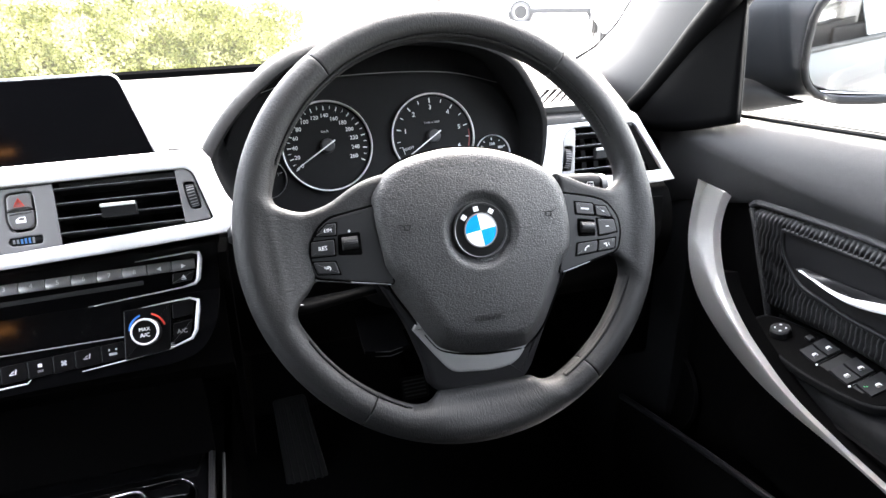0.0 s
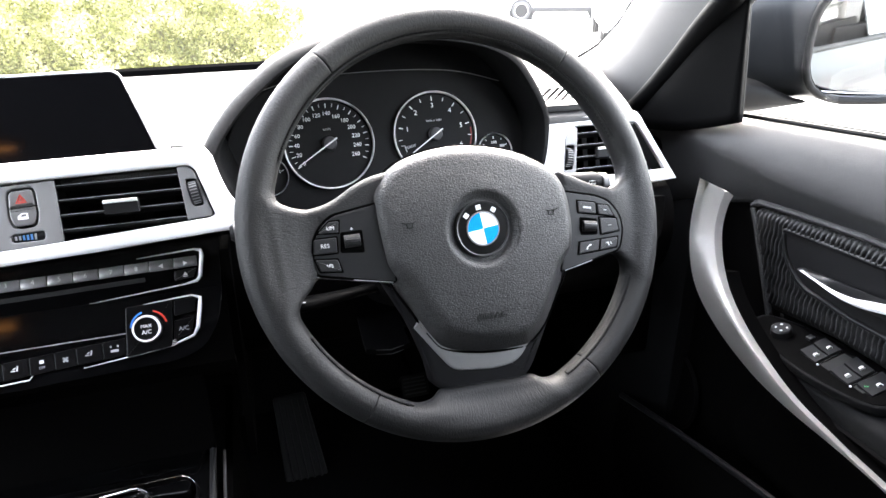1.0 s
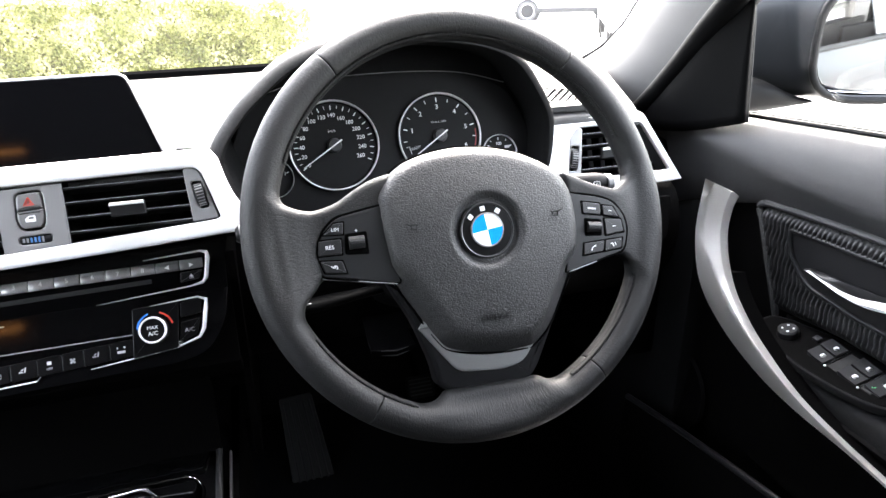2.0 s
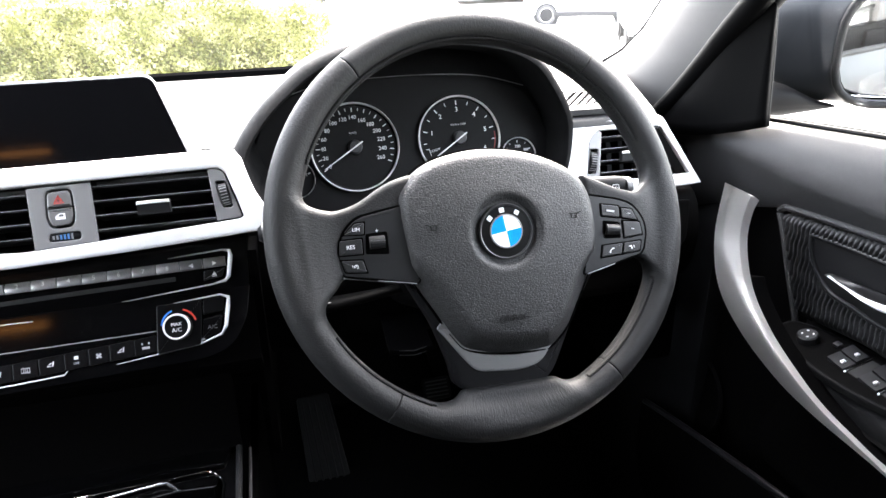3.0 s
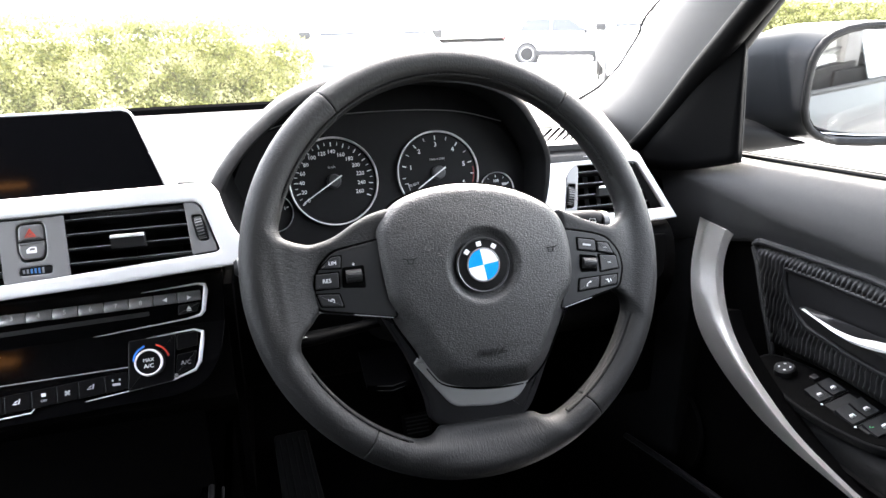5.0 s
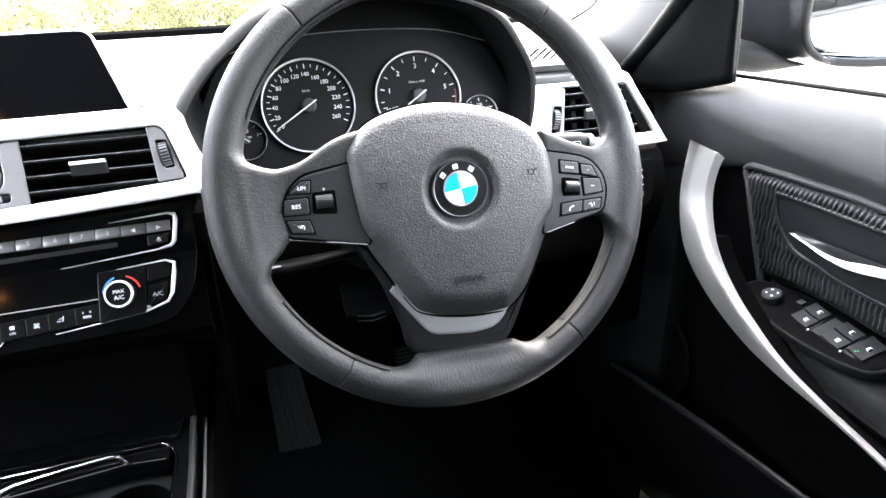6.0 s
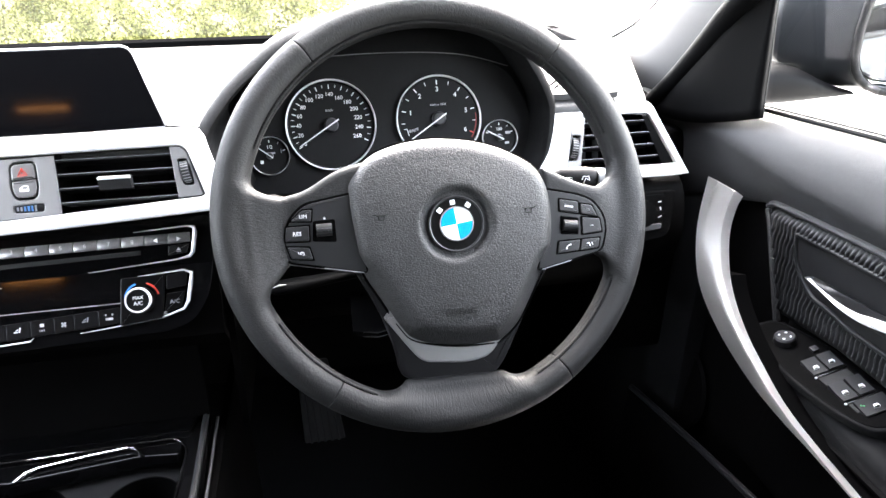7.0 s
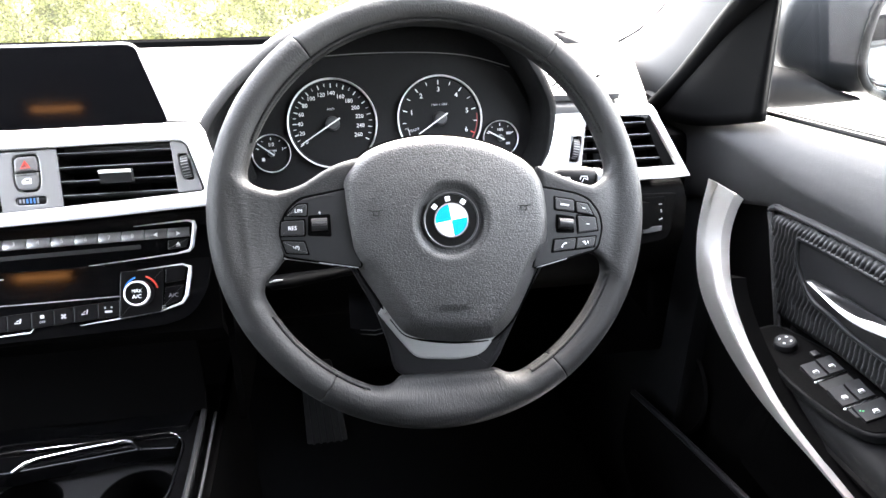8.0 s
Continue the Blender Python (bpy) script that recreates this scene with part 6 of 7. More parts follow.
wpart("lever_edge", loft([[(0.4015 - 0.06 * (0.0262 - ya) * (ya > -0.04) - 0.004 * (ya <= -0.04), ya, za), (0.3995 - 0.06 * (0.0262 - ya) * (ya > -0.04) - 0.004 * (ya <= -0.04), (ya + yb) / 2, (za * 0.35 + zb * 0.65)), (0.4005 - 0.06 * (0.0262 - ya) * (ya > -0.04) - 0.004 * (ya <= -0.04), yb, zb), (0.4075, yb, zb + 0.0005), (0.4075, ya, za - 0.0005)] for (ya, za), (yb, zb) in zip(LT, LB)]), SILVER, lv, "bright satin blade of the lever", 30)

# grab handle
HA = smooth([(0.3187, 0.1118, 0.8988), (0.3242, 0.1228, 0.8286), (0.3319, 0.1117, 0.7654), (0.3434, 0.0750, 0.7194), (0.3541, 0.0208, 0.6866), (0.3600, -0.0316, 0.6726), (0.3630, -0.0883, 0.6677), (0.3630, -0.1459, 0.6649), (0.3553, -0.2311, 0.6602)], False, 6)
HG = smooth([(0.3303, 0.1164, 0.8931), (0.3303, 0.1145, 0.8310), (0.3303, 0.0763, 0.7862), (0.3303, 0.0285, 0.7556), (0.3303, -0.0269, 0.7327), (0.3303, -0.0698, 0.7193), (0.3303, -0.1138, 0.7098), (0.3303, -0.1539, 0.7002), (0.3322, -0.2322, 0.6887)], False, 6)
HB = smooth([(0.3418, 0.0925, 0.8902), (0.3408, 0.0944, 0.8377), (0.3399, 0.0658, 0.7852), (0.3389, 0.0190, 0.7527), (0.3389, -0.0336, 0.7317), (0.3380, -0.0737, 0.7203), (0.3370, -0.1138, 0.7107), (0.3361, -0.1520, 0.6993), (0.3361, -0.2322, 0.6887)], False, 6)
rings = []
for a, g, b in zip(HA, HG, HB):
    a, g, b = Vector(a), Vector(g), Vector(b)
    slim = 0.96 - 0.67 * min(1, len(rings) / 40) ** 1.6
    g, b = a.lerp(g, slim), a.lerp(b, slim)
    b = g.lerp(b, 1 - 0.45 * min(1, len(rings) / 30))
    drop = 0.006 * max(0, 1 - len(rings) / 3)
    b = b - Vector((0, 0, drop * 0.7))
    thin = 1 - 0.4 * min(1, len(rings) / 28)
    back_a, back_b = a + Vector((0.012 * thin, 0, 0.004 - 1.8 * drop)), b + Vector((0.014 * thin, 0.002, -0.002 - drop))
    rings.append([a, a.lerp(g, 0.45) + Vector((-0.0012, 0, -0.0007)), a.lerp(g, 0.90) + Vector((-0.0006, 0, -0.0003)), g.lerp(b, 0.1), g.lerp(b, 0.5) + Vector((-0.001, 0, 0.001)), b, b + Vector((0.003 * thin, 0, -0.0006)), back_b, back_a])
wpart("grab_handle", loft(rings), HANDLE, door, "curved satin silver grab handle", 35)
wpart("handle_backing", loft([[r[7] + Vector((0.001, 0, 0)), r[8] + Vector((0.001, 0, 0)), r[8] + Vector((0.016, -0.003, 0.0)), r[7] + Vector((0.020, 0.000, -0.002))] for r in rings[11:]]), PLASTIC, door, "black carrier behind the handle", 50)

# armrest and switch panel
def arm(y, k):
    xi = 0.372 + 0.04 * max(0, (y + 0.03) / 0.11) ** 2 if y > -0.03 else 0.372
    pts = [(0.442, 0.731), (xi + 0.03, 0.7150), (xi + 0.014, 0.7110), (xi + 0.005, 0.7065), (xi + 0.001, 0.699), (xi + 0.002, 0.686), (xi + 0.016, 0.665), (xi + 0.035, 0.62), (0.41, 0.55), (0.43, 0.50)]
    x, z = pts[k]
    return (min(x, 0.442), y, z + 0.004 * max(0, -0.1 - y))
wpart("armrest", solid(sheet(arm, span(0.082, -0.60, 44), range(6)), 0.004), ARMREST, door, "grained vinyl armrest", 70)
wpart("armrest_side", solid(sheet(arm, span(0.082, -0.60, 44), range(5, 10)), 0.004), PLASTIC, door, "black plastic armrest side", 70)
SW = basis((0.395, -0.02, 0.7228), (0.97, 0, 0.25), (-0.25, 0, 0.97))
def sw(x, y):
    return ((x - 0.395) / 0.97, y + 0.02)
sp_ = thing("window_switch_panel", SW, "black window and mirror switch panel on the armrest", "switch panel")
out_ = smooth([sw(0.384, 0.062), sw(0.399, 0.0695), sw(0.414, 0.060), sw(0.428, 0.01), sw(0.437, -0.06), sw(0.436, -0.108), sw(0.412, -0.120), sw(0.384, -0.110), sw(0.370, -0.055), sw(0.369, 0.005)], True, 4)
part("rim", prism(out_, -0.006, 0.0032, 0.002), ARMREST, sp_, "satin black raised rim", 60)
inner_ = [(x * 0.90, (y + 0.0) * 0.95) for x, y in out_]
part("plate", prism(inner_, 0.0, 0.0040, 0.0008), PLASTIC, sp_, "black plate", 60)
kx, ky = sw(0.3965, 0.0275)
kb = part("mirror_knob", revolve([(0.0, 0.0), (0.0118, 0.0), (0.0112, 0.007), (0.0095, 0.0085), (0.0, 0.0078)], 32), BUTTON, sp_, "round black mirror knob", m=Matrix.Translation((kx, ky, 0.004)))
for a in (45, 135, 225, 315):
    part("mark", bars([(0.0058 * math.cos(radians(a)), 0.0058 * math.sin(radians(a)), 0.0026, 0.0018, a + 90)], 0.0084), PRINT, kb, "white mark")
part("fold_key", moved(block(0.008, 0.008, 0.004, 0.0012), Matrix.Translation((*sw(0.4125, 0.002), 0.005))), BUTTON, sp_, "small black key")
def window_key(x0, x1, y0, y1, icon=True):
    a, b = sw(x0, y0), sw(x1, y1)
    k = part("window_key", loft([[(a[0], a[1], 0.004), (b[0], a[1], 0.004), (b[0], a[1], 0.0060), (a[0], a[1], 0.0060)], [(a[0], (a[1] + b[1]) / 2, 0.004), (b[0], (a[1] + b[1]) / 2, 0.004), (b[0], (a[1] + b[1]) / 2, 0.0068), (a[0], (a[1] + b[1]) / 2, 0.0068)], [(a[0], b[1], 0.004), (b[0], b[1], 0.004), (b[0], b[1], 0.0092), (a[0], b[1], 0.0092)]]), BUTTON, sp_, "black rocker key", 20)
    cx_, cy_ = (a[0] + b[0]) / 2, a[1] * 0.62 + b[1] * 0.38
    o = rounded([(cx_ - 0.0030, cy_ - 0.0022), (cx_ + 0.0030, cy_ - 0.0022), (cx_ + 0.0030, cy_ + 0.0024), (cx_ - 0.0018, cy_ + 0.0024)], 0.0007)
    part("mark", prism(o, 0.0066, 0.0072, 0, [inset(o if area(o) > 0 else o[::-1], 0.0008)]), PRINT, k, "white window mark")
    return k
for y0, y1 in ((-0.032, -0.011), (-0.074, -0.052)):
    window_key(0.3875, 0.4030, y0, y1)
    window_key(0.4055, 0.4210, y0 + 0.001, y1 + 0.001)
    part("light_line", tube([(*sw(0.3870, y0 - 0.0035), 0.0052), (*sw(0.4215, y0 - 0.0022), 0.0052)], 0.0006, 6), CHROME, sp_, "thin bright line")
    part("light_dot", revolve([(0.0, 0.0), (0.0013, 0.0), (0.0010, 0.001), (0.0, 0.0012)], 10), PRINT, sp_, m=Matrix.Translation((*sw(0.3870, y0 - 0.0035), 0.0050)))
    part("well", moved(block(0.032, 0.012, 0.001, 0.0), Matrix.Translation((*sw(0.4045, y0 - 0.0105), 0.0041))), STITCH, sp_)
k = window_key(0.3920, 0.4220, -0.0985, -0.0805)
part("mark", bars([(*sw(0.3955, -0.0860), 0.0030, 0.0010, 60), (*sw(0.3970, -0.0880), 0.0020, 0.0010, -30)], 0.0075), surface("green_print", (0.05, 0.35, 0.12), 0.5), sp_, "green child lock mark")

# lower door: pocket and speaker
wpart("pocket", solid(sheet(lambda u, v: (0.380 + 0.040 * v ** 2 - 0.01 * math.sin(3 * v), 0.30 - 0.75 * u, 0.452 + 0.20 * u * (1 - 0.3 * u) - 0.24 * v), span(0, 1, 14), span(0, 1, 6)), 0.006), PLASTIC, door, "black door pocket", 60)
wpart("pocket_edge", tube([(0.377, 0.30 - 0.75 * u, 0.454 + 0.20 * u * (1 - 0.3 * u)) for u in span(0, 1, 14)], 0.005, 8), SATIN_BLACK, door, "rounded pocket edge")
wpart("speaker", moved(revolve([(0.0, 0.0), (0.062, 0.0), (0.068, 0.004), (0.072, 0.0)], 32), basis((0.425, 0.245, 0.50), (0, -1, 0), (-1, 0, 0.1))), PLASTIC, door, "round black speaker cover")

# corner panel, window and seals
def corner(u, v):
    """A softly rounded triangle: u from the pillar to the window, v from the door's top to its tip."""
    a = Vector((0.402, 0.385, 0.905)).lerp(Vector((0.402, 0.187, 1.092)), v)
    b = Vector((0.409, 0.164, 0.944)).lerp(Vector((0.409, 0.181, 1.092)), v)
    p = a.lerp(b, u)
    p.z -= 0.012 * math.sin(math.pi * u) * (1 - v) ** 3
    p.x -= 0.020 * math.sin(math.pi * u ** 0.6) * (1 - v) ** 0.5
    return p
wpart("corner_panel", solid(sheet(corner, span(0, 1, 16), span(0, 1, 12)), 0.008), CORNERBLACK, door, "satin black window corner panel", 180)
wpart("frame_upper", tube([(0.409, 0.262, 1.012), (0.409, 0.200, 1.075), (0.402, 0.13, 1.15), (0.38, -0.02, 1.30), (0.36, -0.15, 1.36), (0.36, -0.6, 1.37)], [0.004, 0.012, 0.014, 0.014, 0.014, 0.014], 10), RUBBER, door, "black upper window frame")
wpart("window_seal", tube([(0.4105, 0.1675, 0.944), (0.4110, 0.1750, 1.007), (0.4115, 0.1840, 1.070), (0.411, 0.190, 1.10)], 0.0030, 8), RUBBER, door, "black rubber seal")
wpart("window_seal", tube([(0.4300, 0.200, belt(0.200) + 0.003), (0.4300, 0.0, belt(0.0) + 0.003), (0.4300, -0.60, belt(-0.6) + 0.003)], 0.0032, 8), RUBBER, door)
wpart("window_seal", tube([(0.4400, 0.215, belt(0.215) + 0.004), (0.4400, 0.0, belt(0.0) + 0.004), (0.4400, -0.60, belt(-0.6) + 0.004)], 0.0022, 8), RUBBER, door)
wg = wpart("window_pane", sheet(lambda u, v: (0.444 - 0.06 * max(0, v) ** 1.5, 0.20 - 0.80 * u, 0.93 + 0.43 * v), span(0, 1, 4), span(0, 1, 6)), SIDEPANE, door, "clear side window")
wg.visible_shadow = False

# ---- door mirror ----
mir = thing("door_mirror", pose(0.60, 0.44, 0.93), "dark grey door mirror outside the driver's window", "wing mirror")
def ringm(y, cx_, cz_, hw, hh, n=28, e=0.62, up=0.0, slant=0.30):
    out = []
    for j in range(n):
        t = 2 * math.pi * j / n
        dx, dz = hw * math.copysign(abs(math.cos(t)) ** e, math.cos(t)), hh * math.copysign(abs(math.sin(t)) ** e, math.sin(t))
        out.append((cx_ + dx, y - slant * dx + up * dz, cz_ + dz))
    return out
MX, MZ = 0.838, 0.999
wpart("housing", loft([ringm(0.372, MX, MZ, 0.110, 0.088), ringm(0.360, MX, MZ, 0.114, 0.093), ringm(0.372, MX, MZ, 0.119, 0.098), ringm(0.41, MX - 0.004, MZ, 0.128, 0.101), ringm(0.45, MX - 0.032, MZ, 0.145, 0.098), ringm(0.49, MX - 0.050, MZ - 0.004, 0.135, 0.082), ringm(0.53, MX - 0.06, MZ - 0.008, 0.08, 0.05), ringm(0.545, MX - 0.06, MZ - 0.008, 0.002, 0.002)], True, False), SHELLGREY, mir, "dark grey housing", 180)
wpart("housing_lip", loft([ringm(0.3595, MX, MZ, 0.1135, 0.0925), ringm(0.3590, MX, MZ, 0.110, 0.089)], True, False), RUBBER, mir, "black inner lip", 70)
wpart("housing_frame", tube(ringm(0.3600, MX, MZ, 0.1165, 0.0955), 0.0062, 10, closed=True, up=(0, 1, 0)), FOOT, mir, "thick black frame round the glass", 60)
wpart("mirror_glass", loft([ringm(0.3900, MX, MZ, 0.109, 0.087, up=0.004, slant=0.66), ringm(0.3920, MX, MZ, 0.109, 0.087, up=0.004, slant=0.66)]), MIRROR, mir, "mirror glass", 20)
wpart("glass_edge", tube(ringm(0.3885, MX, MZ, 0.1095, 0.0875, up=0.004, slant=0.66), 0.0014, 6, closed=True, up=(0, 1, 0)), CHROME, mir, "thin bright glass edge")
foot = []
for x, y0, y1, z0, z1 in ((0.45, 0.37, 0.52, 0.888, 0.966), (0.53, 0.375, 0.51, 0.888, 0.962), (0.60, 0.38, 0.50, 0.889, 0.955), (0.65, 0.385, 0.49, 0.890, 0.943), (0.69, 0.395, 0.48, 0.892, 0.925), (0.73, 0.405, 0.47, 0.894, 0.909), (0.755, 0.41, 0.46, 0.896, 0.903)):
    foot.append([(x, (y0 + y1) / 2 + (y1 - y0) / 2 * math.copysign(abs(math.cos(t)) ** 0.75, math.cos(t)), (z0 + z1) / 2 + (z1 - z0) / 2 * math.copysign(abs(math.sin(t)) ** 0.75, math.sin(t))) for t in (2 * math.pi * j / 24 for j in range(24))])
wpart("foot", loft(foot), MIRRORFOOT, mir, "black mirror foot", 60)

# ---- outside: ground, hedge, parked cars ----
CONCRETE = surface("pale_concrete", (0.42, 0.41, 0.39), 0.85, grain=25, depth=0.004, wear=0.15, spots=0.6)
WHITEPAINT = surface("white_car_paint", (0.78, 0.79, 0.8), 0.2, coat=1.0, wear=0.02)
CLADDING = surface("black_cladding", (0.028, 0.028, 0.028), 0.6, spec=0.2)
CARGLASS = surface("dark_car_glass", (0.05, 0.053, 0.057), 0.1, spec=0.3)
TYRE = surface("grey_black_tyre", (0.045, 0.045, 0.045), 0.8)
FARGLASS = surface("pale_far_glass", (0.25, 0.27, 0.29), 0.3)
ALLOY = surface("silver_alloy", (0.55, 0.55, 0.56), 0.45, metal=0.1)
LAMPRED = surface("red_lamp_plastic", (0.4, 0.02, 0.02), 0.2)
LAMPCLEAR = surface("clear_lamp_plastic", (0.10, 0.105, 0.11), 0.1, metal=0.3)


def ground_z(y):
    return -0.033 * min(max(0, y - 1.5), 60)


ys = [-800, -60, -20, -5, 1.5, 5, 10, 20, 40, 61.5, 200, 900]
gr = part("ground", sheet(lambda u, v: (u, ys[v], ground_z(ys[v])), [-900, -100, -20, 0, 20, 100, 900], range(len(ys))), CONCRETE, None, "pale concrete car park surface", 180)
tagged(gr, category="ground", kind="structure")

# hedge of many small leaves over a dark twiggy core
def leaf_material():
    m = bpy.data.materials.new("yellow_green_leaves")
    m.use_nodes = True
    n, l = m.node_tree.nodes, m.node_tree.links
    p = n["Principled BSDF"]
    geo, ramp = n.new("ShaderNodeNewGeometry"), n.new("ShaderNodeValToRGB")
    el = ramp.color_ramp.elements
    el[0].color, el[1].color = (0.044, 0.050, 0.015, 1), (0.60, 0.57, 0.32, 1)
    mid = el.new(0.5)
    mid.color = (0.195, 0.20, 0.060, 1)
    co, clump, sum_ = n.new("ShaderNodeTexCoord"), n.new("ShaderNodeTexNoise"), n.new("ShaderNodeMath")
    clump.inputs["Scale"].default_value, clump.inputs["Detail"].default_value = 5.0, 4
    wide = n.new("ShaderNodeMapRange")
    wide.inputs["From Min"].default_value, wide.inputs["From Max"].default_value = 0.32, 0.68
    sum_.operation = "MULTIPLY_ADD"
    sum_.inputs[1].default_value = 0.28
    half = n.new("ShaderNodeMath")
    half.operation = "MULTIPLY"
    half.inputs[1].default_value = 0.72
    l.new(co.outputs["Object"], clump.inputs["Vector"])
    l.new(clump.outputs["Fac"], wide.inputs["Value"])
    l.new(wide.outputs[0], half.inputs[0])
    l.new(geo.outputs["Random Per Island"], sum_.inputs[0])
    l.new(half.outputs[0], sum_.inputs[2])
    l.new(sum_.outputs[0], ramp.inputs[0])
    l.new(ramp.outputs[0], p.inputs["Base Color"])
    p.inputs["Roughness"].default_value = 0.55
    tr, mix = n.new("ShaderNodeBsdfTranslucent"), n.new("ShaderNodeMixShader")
    mix.inputs[0].default_value = 0.3
    l.new(ramp.outputs[0], tr.inputs["Color"])
    l.new(p.outputs[0], mix.inputs[1])
    l.new(tr.outputs[0], mix.inputs[2])
    l.new(mix.outputs[0], n["Material Output"].inputs["Surface"])
    return m


LEAF = leaf_material()
TWIG = surface("dark_twigs", (0.09, 0.085, 0.035), 0.9, grain=60, depth=0.003)


def leaves(count, place, size, seed):
    """One mesh of folded leaves; place() gives a spot and a way out of the bush."""
    rng = random.Random(seed)
    vs, fs = [], []
    for _ in range(count):
        p, out = place(rng)
        d = Vector((rng.gauss(0, 1), rng.gauss(0, 1), rng.gauss(0, 1) + 0.4)).normalized()
        d = (d + out * 0.7).normalized()
        s = d.cross(Vector((rng.gauss(0, 1), rng.gauss(0, 1), rng.gauss(0, 1)))).normalized()
        nrm = s.cross(d)
        ln, w = size * rng.uniform(0.6, 1.3), size * rng.uniform(0.22, 0.40)
        k = len(vs)
        vs += [p, p + d * ln * 0.5 + s * w + nrm * w * 0.4, p + d * ln, p + d * ln * 0.5 - s * w + nrm * w * 0.4]
        fs += [(k, k + 1, k + 2), (k, k + 2, k + 3)]
    me = bpy.data.meshes.new("leaves")
    me.from_pydata([tuple(v) for v in vs], [], fs)
    me.materials.append(LEAF)
    return me


def hedge(name, x0, x1, y0, depth, top, count, seed, label, leaf=0.046):
    h = thing(name, pose((x0 + x1) / 2, y0 + depth / 2, ground_z(y0)), label, "hedge")
    base = ground_z(y0)
    def bump(x, z):
        return 0.26 * noise.noise((x * 1.3, z * 1.6, seed)) + 0.16 * noise.noise((x * 3.2, z * 3.2, seed + 4))
    def topz(x):
        return top + 0.10 * noise.noise((x * 0.9, 3.0, seed)) + 0.07 * noise.noise((x * 2.7, 9.0, seed)) - 0.22 * max(0.0, min(x, 0.5) + 0.4)
    core = sheet(lambda u, v: (x0 + (x1 - x0) * u, y0 + 0.30 - bump(x0 + (x1 - x0) * u, v) + 0.15 * v ** 3, base + (topz(x0 + (x1 - x0) * u) - 0.10 - base) * v), span(0, 1, 60), span(0, 1, 12))
    wpart("core", solid(core, -0.02), TWIG, h, "dark twiggy core", 180)
    inv = placed(h).inverted()
    def place(rng):
        x = rng.uniform(x0, x1)
        t = topz(x)
        z = base + (t - base) * (rng.random() ** 0.75) * 1.02
        if rng.random() < 0.18:
            return inv @ Vector((x, y0 + rng.uniform(0, depth), t + rng.uniform(-0.06, 0.08))), Vector((0, -0.2, 1))
        y = y0 - bump(x, (z - base) / (t - base)) + 0.16 * abs(rng.gauss(0, 0.7)) - 0.06 * rng.random()
        return inv @ Vector((x, y, z)), Vector((0, -1, 0.35))
    me = leaves(count, place, leaf, seed)
    lf = new("leaves", me)
    lf.parent = h
    tagged(lf, "yellow-green leaves", kind="stuff")
    return h


hedge("hedge", -5.5, 0.34, 4.7, 1.2, 1.02, 95000, 3, "clipped yellow-green hedge in front of the car", 0.031)
hedge("hedge", 11.6, 18.5, 14.0, 1.5, 1.45, 14000, 8, "tall yellow-green hedge across the car park", 0.08)


def car_wheel(parent, x, y, z, r, side):
    m = basis((x, y, z), (1, 0, 0), (0, side, 0))
    w = part("wheel", revolve([(r * 0.66, -0.02), (r * 0.70, 0.0), (r * 0.92, 0.004), (r, -0.03), (r, -0.19), (r * 0.9, -0.22), (r * 0.6, -0.22)], 32), TYRE, parent, "black tyre", 50, m=m)
    part("rim", revolve([(r * 0.60, -0.05), (r * 0.66, -0.004), (r * 0.69, -0.004), (r * 0.69, -0.03)], 32), ALLOY, w, "silver alloy rim")
    for i in range(5):
        part("rim_spoke", loft([[(0.02, -0.035, -0.03), (0.02, 0.035, -0.03), (0.02, 0.035, -0.012), (0.02, -0.035, -0.012)], [(r * 0.64, -0.028, -0.03), (r * 0.64, 0.028, -0.03), (r * 0.64, 0.028, -0.008), (r * 0.64, -0.028, -0.008)]]), ALLOY, w, m=pose(0, 0, 0, 0, 0, 72 * i + 18))
    part("rim_back", revolve([(0.0, -0.045), (r * 0.2, -0.045), (r * 0.62, -0.06)], 24), ALLOY, w)
    return w


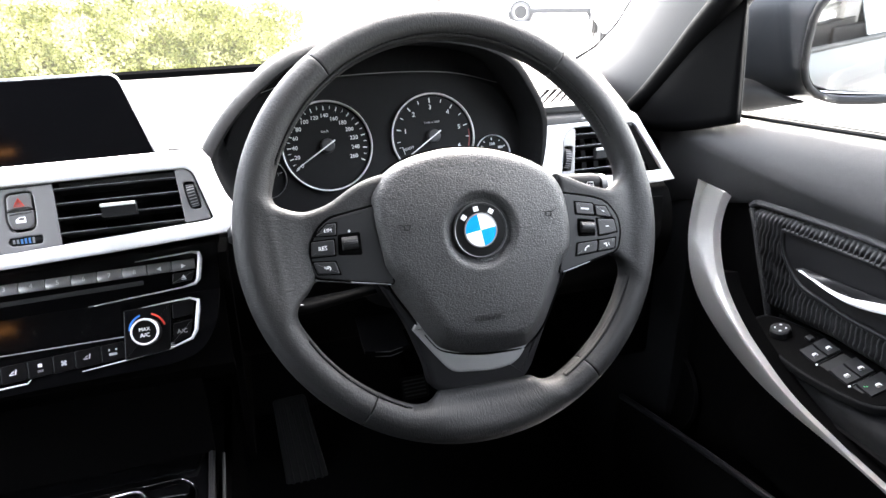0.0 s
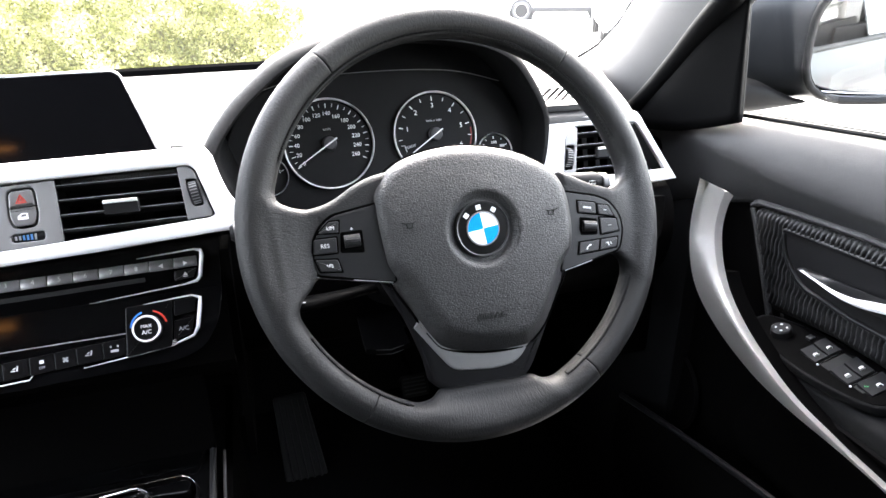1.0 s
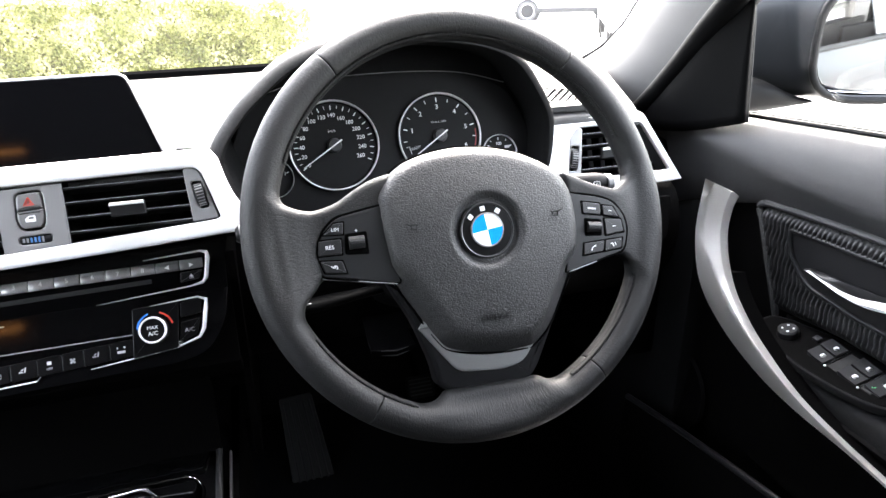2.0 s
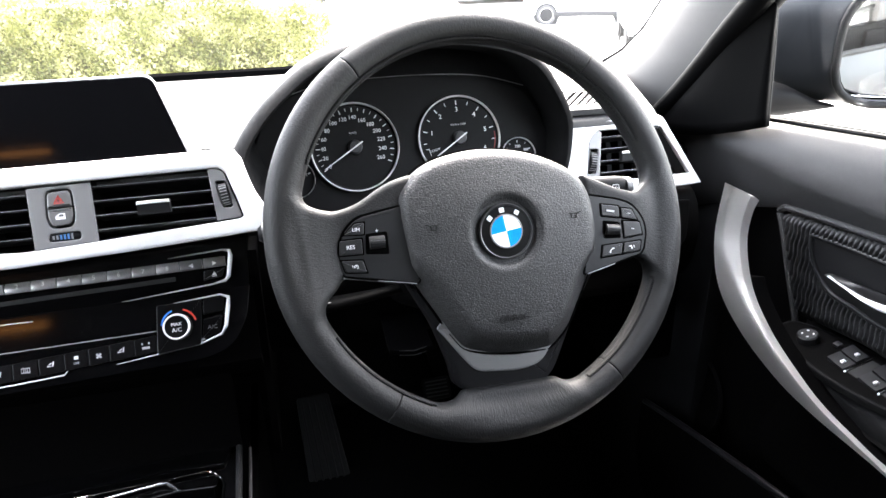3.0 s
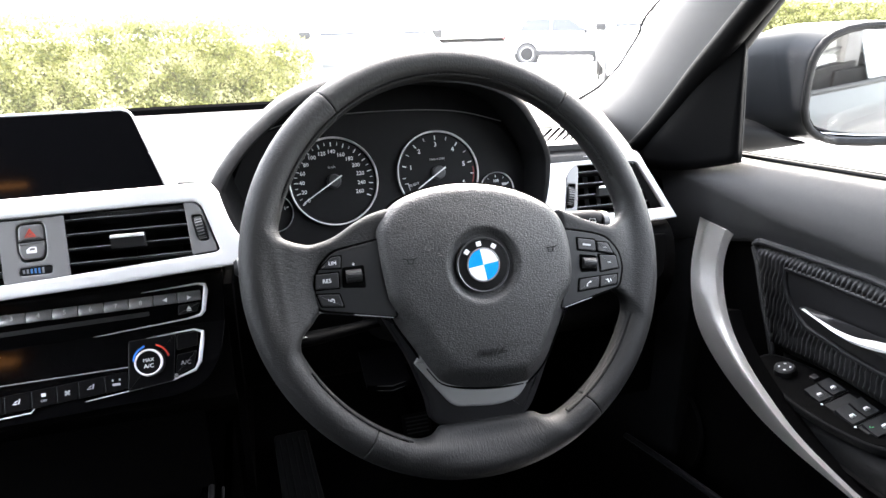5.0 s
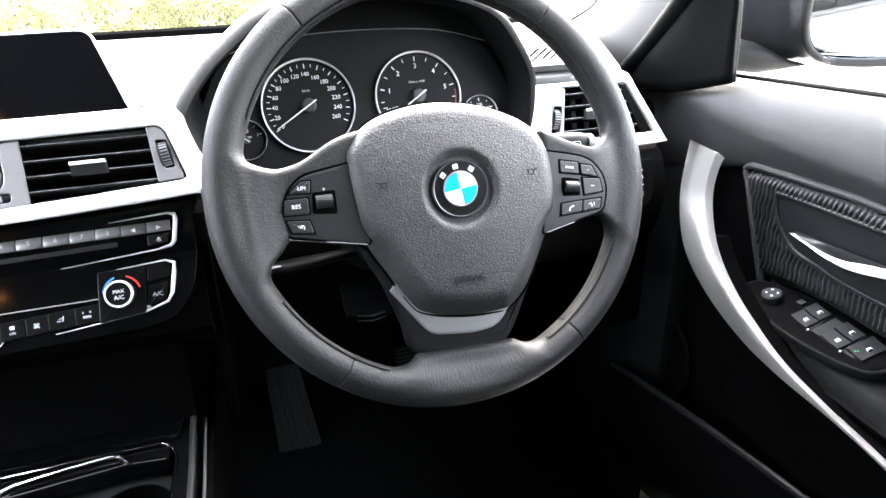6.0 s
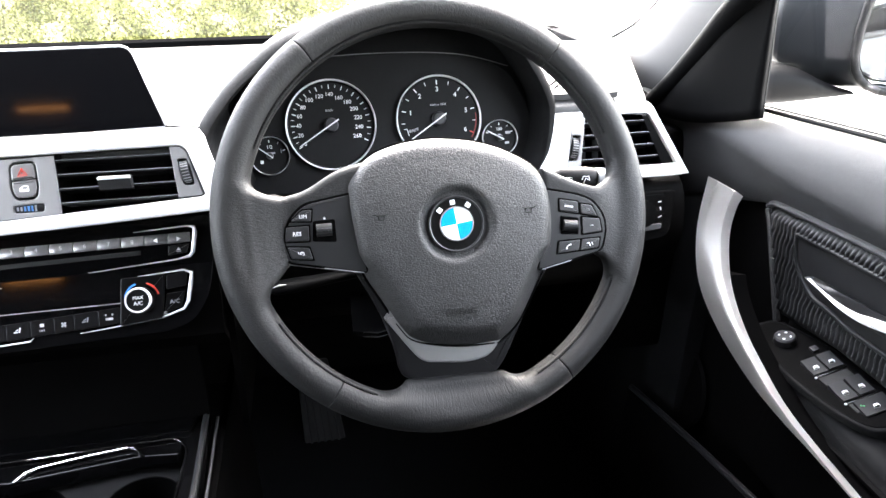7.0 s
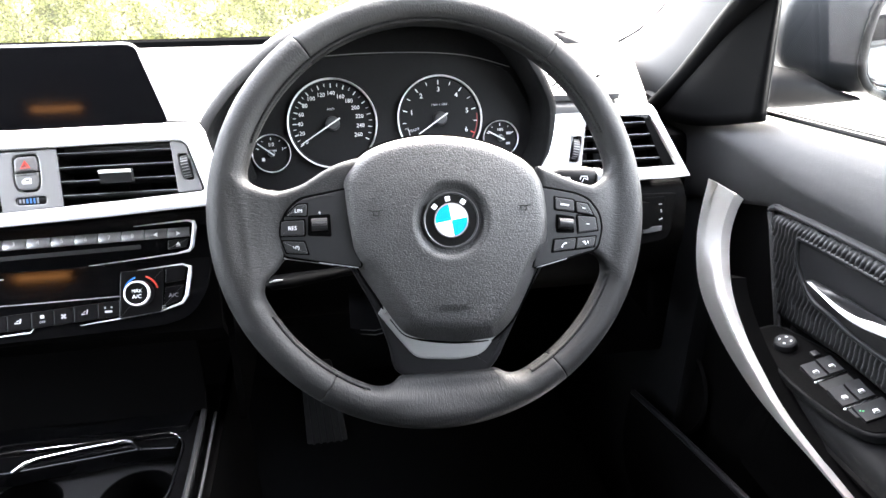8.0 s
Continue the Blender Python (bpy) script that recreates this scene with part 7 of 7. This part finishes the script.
def parked_car(name, m, label, paint, cladding=True):
    """A hatchback, 4.3 m long, along its own x; the near side is -y."""
    c = thing(name, m, label, "car", "parked cars")
    half = 0.90
    prof = [(-2.12, 0.35), (-2.15, 0.62), (-2.08, 0.95), (-1.95, 1.05), (-1.70, 1.35), (-1.35, 1.56), (-0.6, 1.62), (0.2, 1.58), (0.75, 1.35), (1.15, 1.08), (1.75, 0.98), (2.05, 0.80), (2.15, 0.55), (2.12, 0.32)]
    rings = []
    for y in (-half, -half * 0.98, -half * 0.80, 0, half * 0.80, half * 0.98, half):
        f = abs(y) / half
        rings.append([(x * (1 - 0.05 * f ** 4), y * (1 - (0.22 * max(0, (z - 0.98) / 0.64) if z > 0.98 else 0)), z - 0.05 * f ** 4 * (z > 0.9)) for x, z in prof])
    body = part("body", loft(rings), paint, c, "", 40)
    for s in (-1, 1):
        for x0, x1 in ((-1.55, -0.55), (-0.48, 0.42)):
            ya = s * (half * (1 - 0.22 * 0.12 / 0.64) + 0.006)
            yb = s * (half * (1 - 0.22 * 0.48 / 0.64) + 0.006)
            xt0, xt1 = (x0 + 0.22 if x0 < -1 else x0, x1 if x0 < -1 else x1 - 0.35)
            part("side_window", loft([[(x0, ya, 1.06), (x1 + (0.25 if x0 > -1 else 0), ya, 1.06), (xt1, yb, 1.44), (xt0, yb, 1.44)], [(x0, ya - s * 0.02, 1.06), (x1 + (0.25 if x0 > -1 else 0), ya - s * 0.02, 1.06), (xt1, yb - s * 0.02, 1.44), (xt0, yb - s * 0.02, 1.44)]]), CARGLASS, body, "dark side window")
        if cladding:
            part("sill", block(2.1, 0.06, 0.16, 0.02, (0.0, s * (half - 0.005), 0.36)), CLADDING, body, "black sill cladding")
        for wx in (-1.30, 1.32):
            part("wheel_arch", moved(revolve([(0.36, 0.0), (0.43, 0.0), (0.43, 0.03), (0.36, 0.03)], 24, a0=-8, a1=188), basis((wx, s * (half - 0.015), 0.33), (1, 0, 0), (0, -1, 0)) @ pose(0, 0, -0.015) @ pose(0, 0, 0, 180, 0, 0)), CLADDING, body, "black wheel arch")
            part("arch_shadow", moved(revolve([(0.0, 0.0), (0.37, 0.0)], 24), basis((wx, s * (half + 0.004), 0.34), (1, 0, 0), (0, s, 0))), STITCH, body)
            car_wheel(c, wx, s * (half + 0.012), 0.33, 0.33, s)
    part("windscreen", loft([[(0.30, -0.62, 1.54), (0.30, 0.62, 1.54), (1.12, 0.76, 1.12), (1.12, -0.76, 1.12)], [(0.28, -0.62, 1.50), (0.28, 0.62, 1.50), (1.10, 0.76, 1.08), (1.10, -0.76, 1.08)]]), CARGLASS, body, "dark windscreen")
    for s in (-1, 1):
        part("headlight", block(0.16, 0.34, 0.13, 0.03, (2.02, s * 0.62, 0.74)), LAMPCLEAR, body, "clear headlight")
        part("tail_light", block(0.10, 0.26, 0.14, 0.03, (-2.08, s * 0.70, 0.88)), LAMPRED, body, "red tail light")
        part("door_mirror", block(0.10, 0.18, 0.13, 0.03, (0.62, s * 0.98, 1.06)), CLADDING, body, "black door mirror")
    part("grille", block(0.08, 0.9, 0.12, 0.02, (2.10, 0, 0.50)), CLADDING, body, "black lower grille")
    part("bumper_lip", block(0.16, 1.66, 0.12, 0.03, (2.07, 0, 0.30)), CLADDING, body, "black bumper lip")
    part("plate", block(0.02, 0.5, 0.11, 0.005, (2.155, 0, 0.60)), PRINT, body, "blank white plate")
    return c


parked_car("parked_car", pose(10.60, 21.1, ground_z(21.1) - 0.03, 0, 0, -26.4), "white parked hatchback with black sill cladding", WHITEPAINT)
parked_car("parked_car", pose(7.40, 11.1, ground_z(10), 0, 0, -116), "small white parked car seen from its nose", WHITEPAINT, False)
parked_car("parked_car", pose(1.72, 10.2, ground_z(10), 0, 0, -95), "white parked car beside the hedge", WHITEPAINT)

# pale low building far behind the car park
FACADE = surface("pale_render", (0.7, 0.69, 0.66), 0.9, grain=20, depth=0.004, spots=0.5)
bld = thing("building", pose(6, 70, -1.6), "low pale commercial building beyond the car park", "building")
part("wall", block(70, 14, 7, 0.05, (0, 0, 3.5)), FACADE, bld, "pale rendered wall")
part("roof", block(71, 15, 0.4, 0.05, (0, 0, 7.2)), CONCRETE, bld)
for i in range(12):
    w = part("window", block(3.2, 0.2, 2.2, 0.02, (-27.5 + 5 * i, -7.02, 3.2)), FARGLASS, bld, "wide dark window")
    part("frame", block(3.4, 0.1, 0.12, 0.01, (-27.5 + 5 * i, -7.08, 2.05)), WHITEPAINT, w)
